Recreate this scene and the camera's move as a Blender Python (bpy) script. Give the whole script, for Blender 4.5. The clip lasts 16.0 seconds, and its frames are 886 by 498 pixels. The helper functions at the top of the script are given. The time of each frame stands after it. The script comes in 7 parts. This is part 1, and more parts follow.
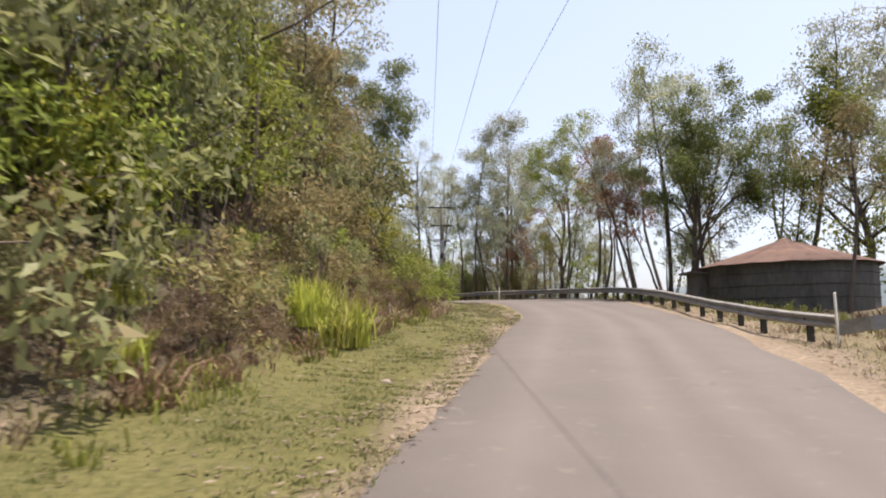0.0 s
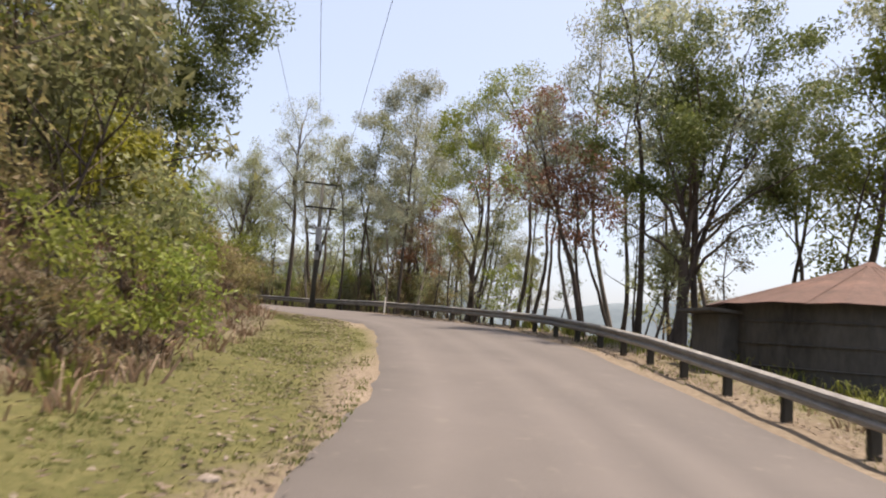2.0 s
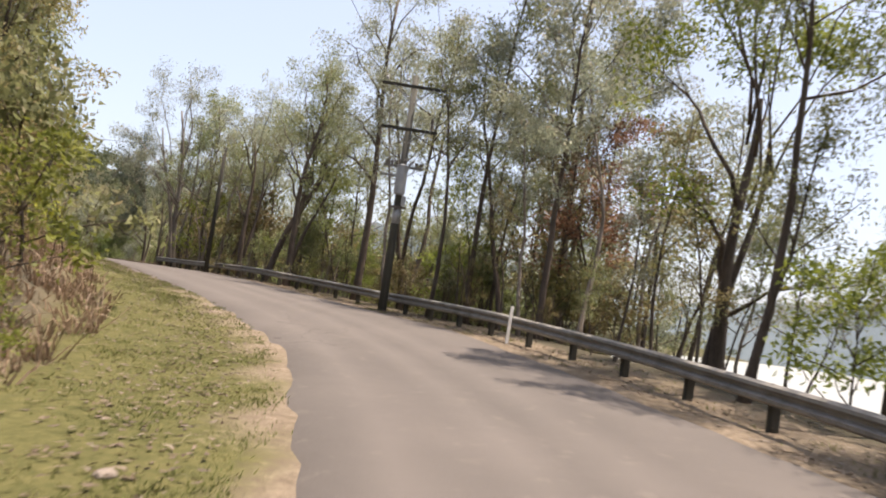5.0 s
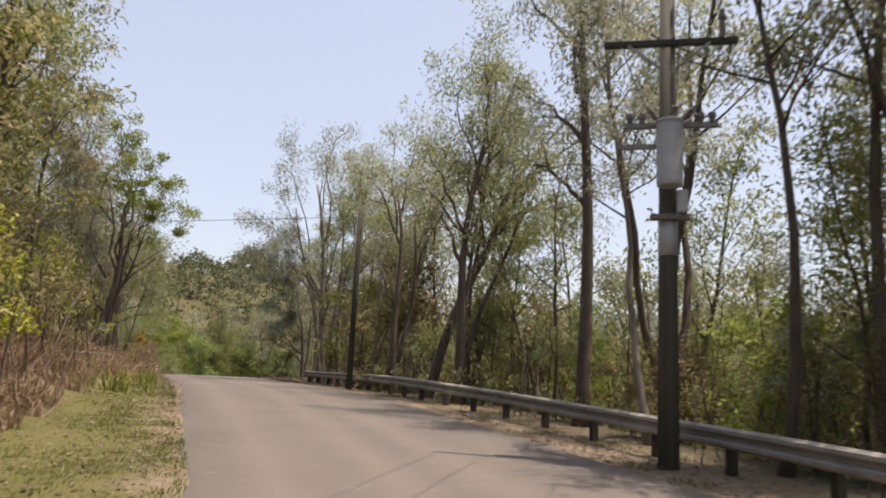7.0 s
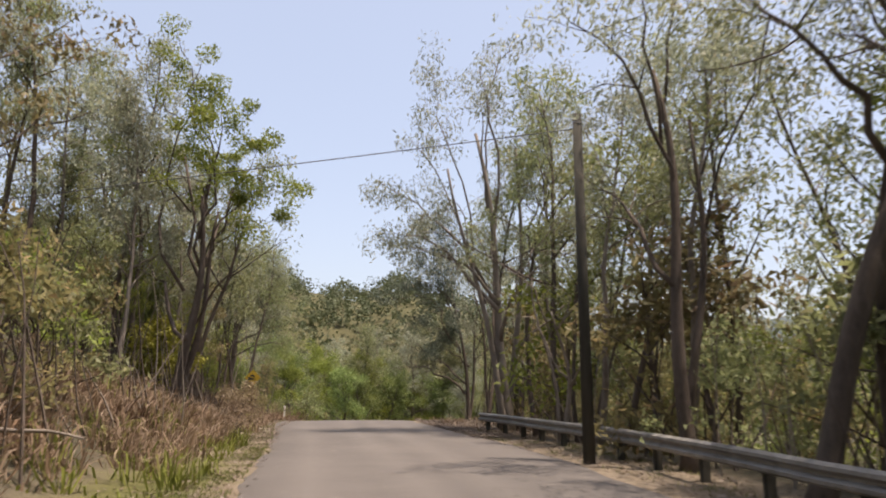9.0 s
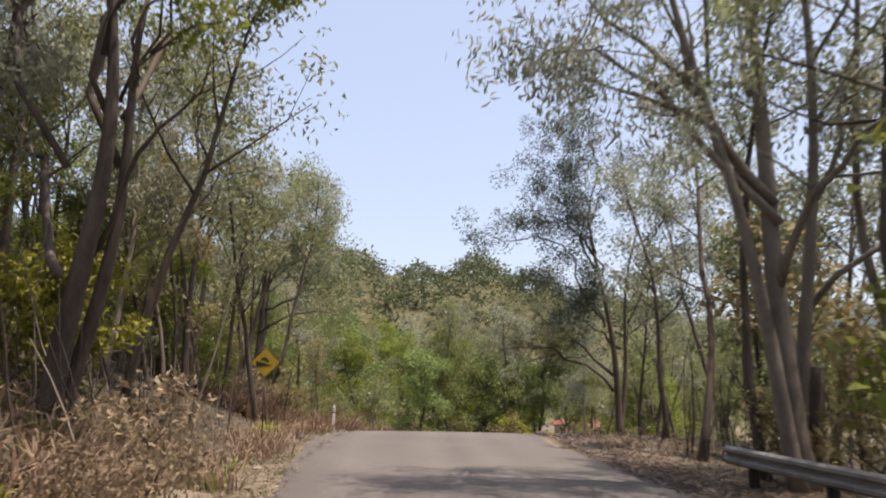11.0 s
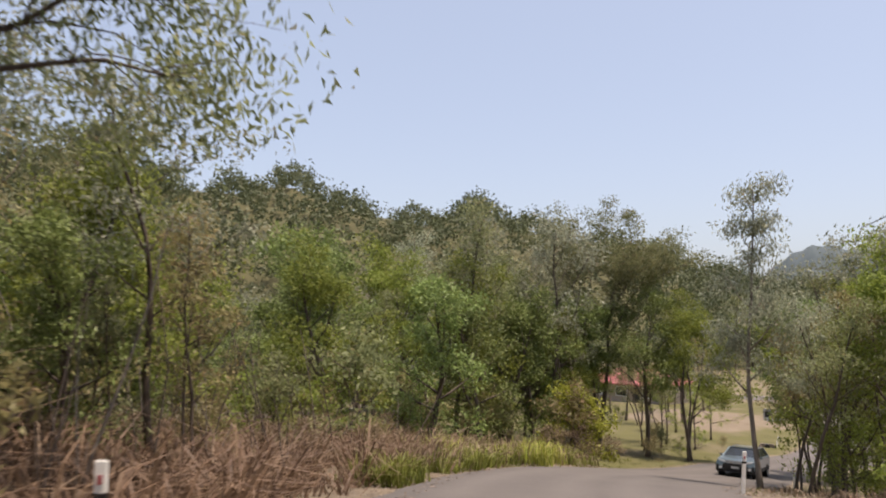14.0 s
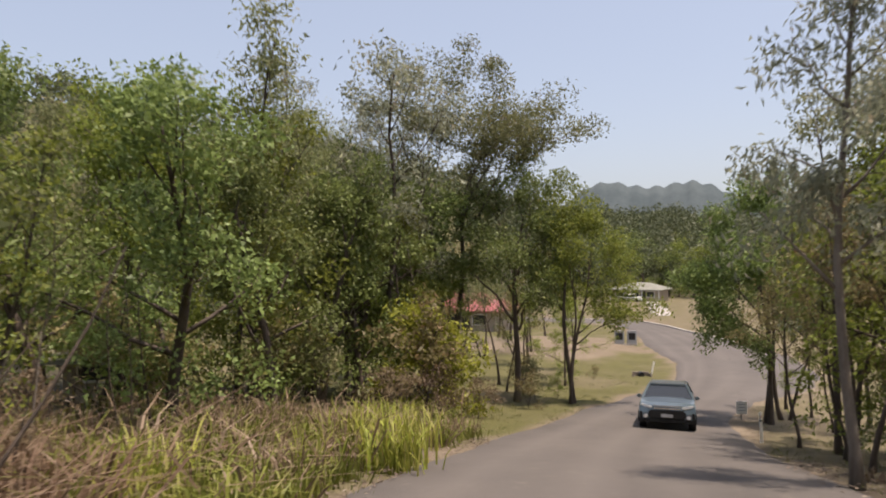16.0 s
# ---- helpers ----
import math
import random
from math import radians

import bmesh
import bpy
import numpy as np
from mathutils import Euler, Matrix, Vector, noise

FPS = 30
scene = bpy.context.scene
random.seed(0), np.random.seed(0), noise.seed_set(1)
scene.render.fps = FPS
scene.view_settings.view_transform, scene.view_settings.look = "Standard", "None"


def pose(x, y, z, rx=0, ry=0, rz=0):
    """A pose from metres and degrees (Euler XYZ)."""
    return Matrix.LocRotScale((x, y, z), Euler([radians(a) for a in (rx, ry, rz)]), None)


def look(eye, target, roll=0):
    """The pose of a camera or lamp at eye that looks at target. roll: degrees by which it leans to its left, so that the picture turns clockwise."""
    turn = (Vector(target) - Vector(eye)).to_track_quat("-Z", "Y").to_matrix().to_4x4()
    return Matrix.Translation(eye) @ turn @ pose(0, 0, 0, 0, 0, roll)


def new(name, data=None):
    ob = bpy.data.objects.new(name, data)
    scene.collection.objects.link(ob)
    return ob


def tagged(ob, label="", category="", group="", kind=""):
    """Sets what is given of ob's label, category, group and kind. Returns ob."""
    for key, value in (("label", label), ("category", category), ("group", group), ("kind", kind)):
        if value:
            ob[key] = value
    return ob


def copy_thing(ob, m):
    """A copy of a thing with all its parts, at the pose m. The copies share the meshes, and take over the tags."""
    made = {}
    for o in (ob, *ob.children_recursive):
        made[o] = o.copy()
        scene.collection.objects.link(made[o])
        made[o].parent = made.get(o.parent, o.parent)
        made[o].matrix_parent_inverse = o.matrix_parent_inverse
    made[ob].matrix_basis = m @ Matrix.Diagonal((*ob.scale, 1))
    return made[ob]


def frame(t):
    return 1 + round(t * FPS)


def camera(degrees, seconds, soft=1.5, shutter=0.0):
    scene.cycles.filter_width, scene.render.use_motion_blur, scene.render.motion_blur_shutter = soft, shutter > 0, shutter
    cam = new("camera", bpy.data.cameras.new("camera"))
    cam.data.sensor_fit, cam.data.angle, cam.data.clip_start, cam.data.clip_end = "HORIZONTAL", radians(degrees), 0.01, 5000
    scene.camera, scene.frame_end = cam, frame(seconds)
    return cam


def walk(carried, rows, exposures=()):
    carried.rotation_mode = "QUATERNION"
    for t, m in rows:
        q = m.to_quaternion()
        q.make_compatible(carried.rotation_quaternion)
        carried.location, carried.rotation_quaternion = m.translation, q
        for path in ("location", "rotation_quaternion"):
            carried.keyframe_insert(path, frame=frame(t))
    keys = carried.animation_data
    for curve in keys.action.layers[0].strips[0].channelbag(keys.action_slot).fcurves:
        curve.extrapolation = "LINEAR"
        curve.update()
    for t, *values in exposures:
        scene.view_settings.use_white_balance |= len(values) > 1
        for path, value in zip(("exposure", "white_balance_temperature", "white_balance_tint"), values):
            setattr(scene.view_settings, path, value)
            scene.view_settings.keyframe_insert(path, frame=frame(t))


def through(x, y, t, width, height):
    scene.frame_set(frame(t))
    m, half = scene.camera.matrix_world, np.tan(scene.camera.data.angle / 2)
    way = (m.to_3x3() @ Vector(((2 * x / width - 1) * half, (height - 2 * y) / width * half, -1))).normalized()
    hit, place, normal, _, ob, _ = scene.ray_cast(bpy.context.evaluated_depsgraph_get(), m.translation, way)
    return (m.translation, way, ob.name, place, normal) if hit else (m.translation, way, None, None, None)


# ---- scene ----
cam = camera(63.4, 16.0, soft=1.95, shutter=0.25)
PATH = [
    (0, (0.00, 0.00, 1.60), (-0.02, 9.94, 2.66), -0.6),
    (0.5, (0.48, 3.91, 1.82), (0.88, 13.86, 2.67), 1.8),
    (1, (1.05, 7.78, 2.12), (1.84, 17.72, 2.99), 2.5),
    (1.5, (1.69, 11.61, 2.49), (2.81, 21.51, 3.37), 3.5),
    (2, (2.40, 15.33, 2.85), (3.60, 25.19, 3.98), 4.1),
    (2.5, (3.07, 19.02, 3.23), (3.75, 28.93, 4.40), 4.1),
    (3, (3.71, 22.68, 3.52), (4.16, 32.61, 4.64), 4.2),
    (3.2, (3.95, 24.16, 3.64), (4.37, 34.09, 4.71), 4.4),
    (5.3, (3.80, 40.55, 4.69), (2.72, 50.47, 5.31), 7.9),
    (5.5, (3.55, 42.03, 4.76), (2.25, 51.93, 5.37), 7.4),
    (6, (2.78, 45.75, 4.90), (0.44, 55.40, 6.07), 5.2),
    (6.5, (1.67, 49.44, 4.98), (-1.42, 58.81, 6.64), 4.3),
    (7, (0.20, 53.06, 5.08), (-3.14, 62.34, 6.72), 2.8),
    (7.5, (-1.58, 56.47, 5.25), (-5.23, 65.63, 6.89), 3.1),
    (8, (-3.63, 59.69, 5.42), (-7.75, 68.65, 7.06), 1.8),
    (8.5, (-5.89, 62.75, 5.52), (-10.55, 71.44, 7.23), 0.0),
    (9, (-8.27, 65.77, 5.65), (-13.34, 74.18, 7.50), -0.0),
    (9.5, (-10.72, 68.83, 5.77), (-16.01, 77.11, 7.62), 0.2),
    (10, (-13.19, 71.90, 5.88), (-18.58, 80.13, 7.71), -0.1),
    (10.2, (-14.19, 73.13, 5.91), (-19.59, 81.35, 7.72), 0.1),
    (12.3, (-24.86, 85.30, 5.73), (-31.79, 92.39, 7.07), 0.9),
    (12.5, (-25.90, 86.39, 5.73), (-32.82, 93.48, 7.05), 1.0),
    (13, (-28.47, 89.11, 5.66), (-35.15, 96.45, 6.86), 0.8),
    (13.5, (-30.95, 92.05, 5.59), (-37.13, 99.84, 6.65), 0.5),
    (14, (-33.30, 95.10, 5.47), (-39.22, 103.10, 6.42), 0.4),
    (14.5, (-35.55, 98.31, 5.16), (-40.58, 106.92, 5.89), -1.2),
    (15, (-37.71, 101.65, 4.70), (-41.95, 110.70, 5.12), -1.7),
    (15.5, (-39.67, 104.98, 4.17), (-43.56, 114.19, 4.35), -0.4),
    (16, (-41.55, 108.42, 3.56), (-45.19, 117.74, 3.62), -0.5),
]
walk(cam, [(t, look(eye, target, roll)) for t, eye, target, roll in PATH], exposures=((0.0, 1.2, 7250, 19), (2.0, 1.1, 7400, 19), (3.2, 1.25, 7500, 19), (5.3, 1.22, 7500, 19), (6.0, 1.0, 7800, 19), (9.0, 0.98, 7500, 19), (10.2, 1.08, 7250, 19), (12.4, 0.86, 7200, 19), (13.2, 0.86, 7200, 19), (14.0, 0.77, 7350, 19), (15.2, 0.74, 7450, 19), (16.0, 0.66, 7450, 19)))

# ---- world, sun ----
SUN_AZ, SUN_EL = radians(80), radians(74)
world = bpy.data.worlds.new("sky")
scene.world = world
world.use_nodes = True
wn = world.node_tree
sky = wn.nodes.new("ShaderNodeTexSky")
sky.sky_type = 'NISHITA'
sky.sun_disc = False
sky.sun_elevation, sky.sun_rotation = SUN_EL, SUN_AZ
sky.dust_density, sky.air_density, sky.ozone_density = 2.8, 1.0, 1.1
wn.nodes["Background"].inputs["Strength"].default_value = 0.15
haze = wn.nodes.new("ShaderNodeMix")
haze.data_type = "RGBA"
haze.inputs["Factor"].default_value = 0.55
haze.inputs[7].default_value = (1.9, 2.42, 3.2, 1)
wn.links.new(sky.outputs[0], haze.inputs[6])
wn.links.new(haze.outputs[2], wn.nodes["Background"].inputs["Color"])
sun = new("sun", bpy.data.lights.new("sun", "SUN"))
sun.data.energy, sun.data.angle, sun.data.color = 3.9, radians(0.6), (1.0, 0.95, 0.87)
sun.matrix_world = look((0, 0, 60), (-math.sin(SUN_AZ) * math.cos(SUN_EL), -math.cos(SUN_AZ) * math.cos(SUN_EL), 60 - math.sin(SUN_EL)))


# ---- materials ----
def material(name, rough=0.8, metal=0.0):
    m = bpy.data.materials.new(name)
    m.use_nodes = True
    b = m.node_tree.nodes["Principled BSDF"]
    b.inputs["Roughness"].default_value, b.inputs["Metallic"].default_value = rough, metal
    b.inputs["Specular IOR Level"].default_value = 0.25
    return m, m.node_tree, b


def noise_node(t, scale, detail=5.0, rough=0.6, kind="Object", stretch=None):
    co = t.nodes.new("ShaderNodeTexCoord")
    n = t.nodes.new("ShaderNodeTexNoise")
    n.inputs["Scale"].default_value, n.inputs["Detail"].default_value, n.inputs["Roughness"].default_value = scale, detail, rough
    if stretch:
        mp = t.nodes.new("ShaderNodeMapping")
        mp.inputs["Scale"].default_value = stretch
        t.links.new(co.outputs[kind], mp.inputs["Vector"])
        t.links.new(mp.outputs[0], n.inputs["Vector"])
    else:
        t.links.new(co.outputs[kind], n.inputs["Vector"])
    return n.outputs["Fac"]


def ramp(t, fac, *stops):
    r = t.nodes.new("ShaderNodeValToRGB")
    e = r.color_ramp.elements
    while len(e) < len(stops):
        e.new(0.5)
    for el, (at, col) in zip(e, stops):
        el.position, el.color = at, (*col, 1)
    t.links.new(fac, r.inputs["Fac"])
    return r.outputs["Color"]


def mix(t, fac, a, b, how="MIX"):
    n = t.nodes.new("ShaderNodeMix")
    n.data_type, n.blend_type = "RGBA", how
    for sock, v in ((n.inputs["Factor"], fac), (n.inputs[6], a), (n.inputs[7], b)):
        if isinstance(v, (float, int)):
            sock.default_value = v
        elif isinstance(v, tuple):
            sock.default_value = (*v, 1)
        else:
            t.links.new(v, sock)
    return n.outputs[2]


def bump(t, b, height, strength, dist):
    n = t.nodes.new("ShaderNodeBump")
    n.inputs["Strength"].default_value, n.inputs["Distance"].default_value = strength, dist
    t.links.new(height, n.inputs["Height"])
    t.links.new(n.outputs[0], b.inputs["Normal"])


def plain(name, a, b2, scale, rough=0.8, metal=0.0, bumps=0.3, stretch=None, fine=None):
    """Two colours mixed by noise at a coarse and a fine scale, with relief."""
    m, t, b = material(name, rough, metal)
    big = noise_node(t, scale, stretch=stretch)
    small = noise_node(t, fine or scale * 9, 6.0, 0.7, stretch=stretch)
    col = mix(t, 0.35, ramp(t, big, (0.3, a), (0.7, b2)), ramp(t, small, (0.3, a), (0.7, b2)))
    t.links.new(col, b.inputs["Base Color"])
    bump(t, b, small, bumps, 0.02)
    return m


def leaf_material(name, dark, light, dry, dry_share=0.08, through=0.35, patch_size=0.9):
    m, t, b = material(name, 0.52)
    b.inputs["Specular IOR Level"].default_value = 0.3
    geo = t.nodes.new("ShaderNodeNewGeometry")
    info = t.nodes.new("ShaderNodeObjectInfo")
    col = ramp(t, geo.outputs["Random Per Island"], (0.0, dark), (0.6, light), (1.0 - dry_share, light), (1.0, dry))
    patch = noise_node(t, patch_size, 2.0)
    col = mix(t, 0.45, col, ramp(t, patch, (0.35, dark), (0.65, light)))
    hs = t.nodes.new("ShaderNodeHueSaturation")
    v = t.nodes.new("ShaderNodeMapRange")
    v.inputs["To Min"].default_value, v.inputs["To Max"].default_value = 0.75, 1.25
    h = t.nodes.new("ShaderNodeMapRange")
    h.inputs["To Min"].default_value, h.inputs["To Max"].default_value = 0.485, 0.512
    t.links.new(info.outputs["Random"], v.inputs["Value"])
    t.links.new(info.outputs["Random"], h.inputs["Value"])
    t.links.new(v.outputs[0], hs.inputs["Value"])
    t.links.new(h.outputs[0], hs.inputs["Hue"])
    t.links.new(col, hs.inputs["Color"])
    t.links.new(hs.outputs[0], b.inputs["Base Color"])
    tr = t.nodes.new("ShaderNodeBsdfTranslucent")
    t.links.new(hs.outputs[0], tr.inputs["Color"])
    ms = t.nodes.new("ShaderNodeMixShader")
    ms.inputs[0].default_value = through
    t.links.new(b.outputs[0], ms.inputs[1])
    t.links.new(tr.outputs[0], ms.inputs[2])
    t.links.new(ms.outputs[0], t.nodes["Material Output"].inputs["Surface"])
    return m


LEAF = {
    "gum": leaf_material("gum_leaves", (0.1, 0.115, 0.05), (0.28, 0.3, 0.14), (0.41, 0.3, 0.166), 0.1, 0.5),
    "pale": leaf_material("pale_gum_leaves", (0.159, 0.175, 0.12), (0.379, 0.401, 0.279), (0.484, 0.363, 0.24), 0.1, 0.45),
    "dark": leaf_material("dark_leaves", (0.075, 0.104, 0.033), (0.207, 0.264, 0.078), (0.33, 0.271, 0.086), 0.04),
    "lush": leaf_material("lush_leaves", (0.099, 0.131, 0.025), (0.261, 0.308, 0.064), (0.419, 0.356, 0.085), 0.06, 0.5),
    "yellow": leaf_material("yellow_green_leaves", (0.125, 0.133, 0.016), (0.315, 0.315, 0.05), (0.348, 0.282, 0.066), 0.1, 0.4),
    "dry": leaf_material("dry_leaves", (0.13, 0.068, 0.042), (0.3, 0.165, 0.098), (0.42, 0.27, 0.17), 0.2, 0.5),
    "withered": leaf_material("withered_leaves", (0.11, 0.078, 0.05), (0.25, 0.185, 0.12), (0.38, 0.3, 0.2), 0.25),
    "scrub": leaf_material("scrub_leaves", (0.115, 0.105, 0.046), (0.3, 0.265, 0.122), (0.4, 0.245, 0.14), 0.24, 0.5),
    "far": leaf_material("far_leaves", (0.051, 0.066, 0.031), (0.115, 0.132, 0.064), (0.136, 0.123, 0.069), 0.1, 0.3, 0.12),
    "lawn": leaf_material("lawn_blades", (0.066, 0.084, 0.021), (0.155, 0.168, 0.052), (0.3, 0.242, 0.13), 0.3, 0.3),
    "straw": leaf_material("straw_blades", (0.132, 0.094, 0.055), (0.334, 0.243, 0.16), (0.51, 0.413, 0.307), 0.35, 0.3),
    "brush": leaf_material("brown_brush", (0.105, 0.068, 0.042), (0.27, 0.185, 0.11), (0.45, 0.35, 0.22), 0.3, 0.3, 0.5),
    "clump": leaf_material("arching_grass", (0.14, 0.17, 0.025), (0.4, 0.43, 0.08), (0.46, 0.38, 0.16), 0.2),
    # blue-grey gum leaves with the shade of a backlit crown put into the colour
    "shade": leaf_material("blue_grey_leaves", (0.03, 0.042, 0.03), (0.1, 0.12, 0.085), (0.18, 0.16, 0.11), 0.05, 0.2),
    "reed": leaf_material("reed_blades", (0.09, 0.112, 0.02), (0.25, 0.28, 0.06), (0.322, 0.266, 0.112), 0.2),
    "litter": leaf_material("leaf_litter", (0.07, 0.05, 0.036), (0.19, 0.145, 0.105), (0.38, 0.33, 0.275), 0.2, 0.1),
}
BARK = plain("bark_dark", (0.045, 0.035, 0.029), (0.15, 0.118, 0.096), 3.0, 0.9, bumps=0.9, stretch=(1, 1, 0.25))
BARK_PALE = plain("bark_pale", (0.10, 0.08, 0.065), (0.3, 0.26, 0.22), 2.5, 0.85, bumps=0.7, stretch=(1, 1, 0.3))
TIMBER = plain("pole_timber", (0.026, 0.025, 0.02), (0.075, 0.07, 0.058), 4.0, 0.85, bumps=0.6, stretch=(1, 1, 0.06))
POLE = plain("weathered_pole", (0.045, 0.046, 0.04), (0.13, 0.128, 0.112), 4.0, 0.85, bumps=0.6, stretch=(1, 1, 0.06))
STEEL = plain("galvanised_steel", (0.13, 0.122, 0.112), (0.36, 0.345, 0.32), 2.0, 0.55, 0.3, 0.15)
RUSTY = plain("rusty_roof", (0.045, 0.034, 0.03), (0.17, 0.1, 0.08), 1.1, 0.8, 0.1, 0.3)
TANK = plain("dark_tank_wall", (0.025, 0.025, 0.024), (0.13, 0.12, 0.105), 0.9, 0.75, 0.0, 0.3, stretch=(1, 1, 0.35))
GREYBOX = plain("grey_enamel", (0.3, 0.31, 0.32), (0.42, 0.43, 0.44), 3.0, 0.5, 0.2, 0.08)
WHITE = plain("white_paint", (0.62, 0.61, 0.57), (0.82, 0.81, 0.78), 5.0, 0.6, 0, 0.08)
BLACK = plain("black_paint", (0.012, 0.012, 0.012), (0.03, 0.03, 0.03), 8.0, 0.5, 0, 0.05)
YELLOW = plain("sign_yellow", (0.27, 0.18, 0.02), (0.37, 0.25, 0.03), 4.0, 0.45, 0, 0.05)
STONE = plain("weathered_stone", (0.16, 0.13, 0.11), (0.3, 0.26, 0.22), 6.0, 0.9, 0, 0.5)
CERAMIC = plain("brown_porcelain", (0.09, 0.07, 0.06), (0.2, 0.18, 0.16), 12.0, 0.3, 0, 0.05)
WIRE = plain("weathered_wire", (0.06, 0.06, 0.06), (0.14, 0.14, 0.14), 3.0, 0.6, 0.4, 0.05)
CONCRETE = plain("concrete", (0.26, 0.24, 0.215), (0.42, 0.395, 0.36), 2.0, 0.85, 0, 0.3)
RED_ROOF = plain("red_sheet_roof", (0.3, 0.085, 0.09), (0.4, 0.13, 0.13), 0.6, 0.5, 0.1, 0.08)
PALE_ROOF = plain("pale_sheet_roof", (0.17, 0.17, 0.14), (0.26, 0.26, 0.22), 0.6, 0.6, 0.0, 0.08)
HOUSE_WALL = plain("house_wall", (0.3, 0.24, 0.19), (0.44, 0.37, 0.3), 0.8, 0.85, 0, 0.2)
GLASS_DARK, gt, gb = material("window_glass", 0.08)
gb.inputs["Base Color"].default_value = (0.02, 0.025, 0.03, 1)
gb.inputs["Specular IOR Level"].default_value = 0.6
CAR_PAINT, ct, cb = material("slate_blue_car_paint", 0.28, 0.5)
ct.links.new(ramp(ct, noise_node(ct, 1.5), (0.3, (0.11, 0.155, 0.185)), (0.7, (0.15, 0.195, 0.225))), cb.inputs["Base Color"])
cb.inputs["Coat Weight"].default_value = 0.6
RUBBER = plain("rubber", (0.012, 0.012, 0.012), (0.03, 0.03, 0.03), 6.0, 0.85, 0, 0.2)
CHROME = plain("chrome", (0.6, 0.6, 0.6), (0.75, 0.75, 0.75), 3.0, 0.15, 1.0, 0.02)
LAMP_GLASS = plain("lamp_glass", (0.6, 0.62, 0.64), (0.75, 0.77, 0.78), 8.0, 0.12, 0.3, 0.02)


def asphalt():
    m, t, b = material("asphalt", 0.88)
    b.inputs["Specular IOR Level"].default_value = 0.3
    big = noise_node(t, 0.35, 6.0, 0.65)
    grit = noise_node(t, 60.0, 4.0, 0.7)
    tone = ramp(t, big, (0.3, (0.064, 0.058, 0.055)), (0.7, (0.115, 0.102, 0.094)))
    col = mix(t, 0.45, tone, ramp(t, grit, (0.3, (0.07, 0.062, 0.056)), (0.72, (0.15, 0.134, 0.122))))
    # wheel tracks, polished lighter along the way
    at = t.nodes.new("ShaderNodeAttribute")
    at.attribute_name = "wear"
    col = mix(t, at.outputs["Fac"], col, (0.132, 0.118, 0.108))
    blot = ramp(t, noise_node(t, 0.13, 5.0, 0.7), (0.42, (0, 0, 0)), (0.75, (1, 1, 1)))
    col = mix(t, mix(t, 1.0, blot, (0.45, 0.45, 0.45), "MULTIPLY"), col, (0.07, 0.064, 0.06))
    spots = ramp(t, noise_node(t, 3.2, 3.0, 0.6), (0.6, (0, 0, 0)), (0.74, (1, 1, 1)))
    col = mix(t, mix(t, 1.0, spots, (0.3, 0.3, 0.3), "MULTIPLY"), col, (0.2, 0.175, 0.15))
    vor = t.nodes.new("ShaderNodeTexVoronoi")
    vor.feature = 'DISTANCE_TO_EDGE'
    vor.inputs["Scale"].default_value = 0.22
    co = t.nodes.new("ShaderNodeTexCoord")
    wn2 = t.nodes.new("ShaderNodeTexNoise")
    wn2.inputs["Scale"].default_value = 0.9
    t.links.new(co.outputs["Object"], wn2.inputs["Vector"])
    wob = t.nodes.new("ShaderNodeVectorMath")
    wob.operation = "MULTIPLY_ADD"
    wob.inputs[1].default_value = (2.2, 2.2, 2.2)
    t.links.new(wn2.outputs["Color"], wob.inputs[0])
    t.links.new(co.outputs["Object"], wob.inputs[2])
    t.links.new(wob.outputs[0], vor.inputs["Vector"])
    crack = ramp(t, vor.outputs["Distance"], (0.0, (1, 1, 1)), (0.005, (0, 0, 0)))
    few = ramp(t, noise_node(t, 0.09, 2.0), (0.55, (0, 0, 0)), (0.62, (1, 1, 1)))
    line = mix(t, 1.0, crack, few, "MULTIPLY")
    col = mix(t, line, col, (0.05, 0.045, 0.04))
    t.links.new(col, b.inputs["Base Color"])
    bump(t, b, grit, 0.5, 0.006)
    return m


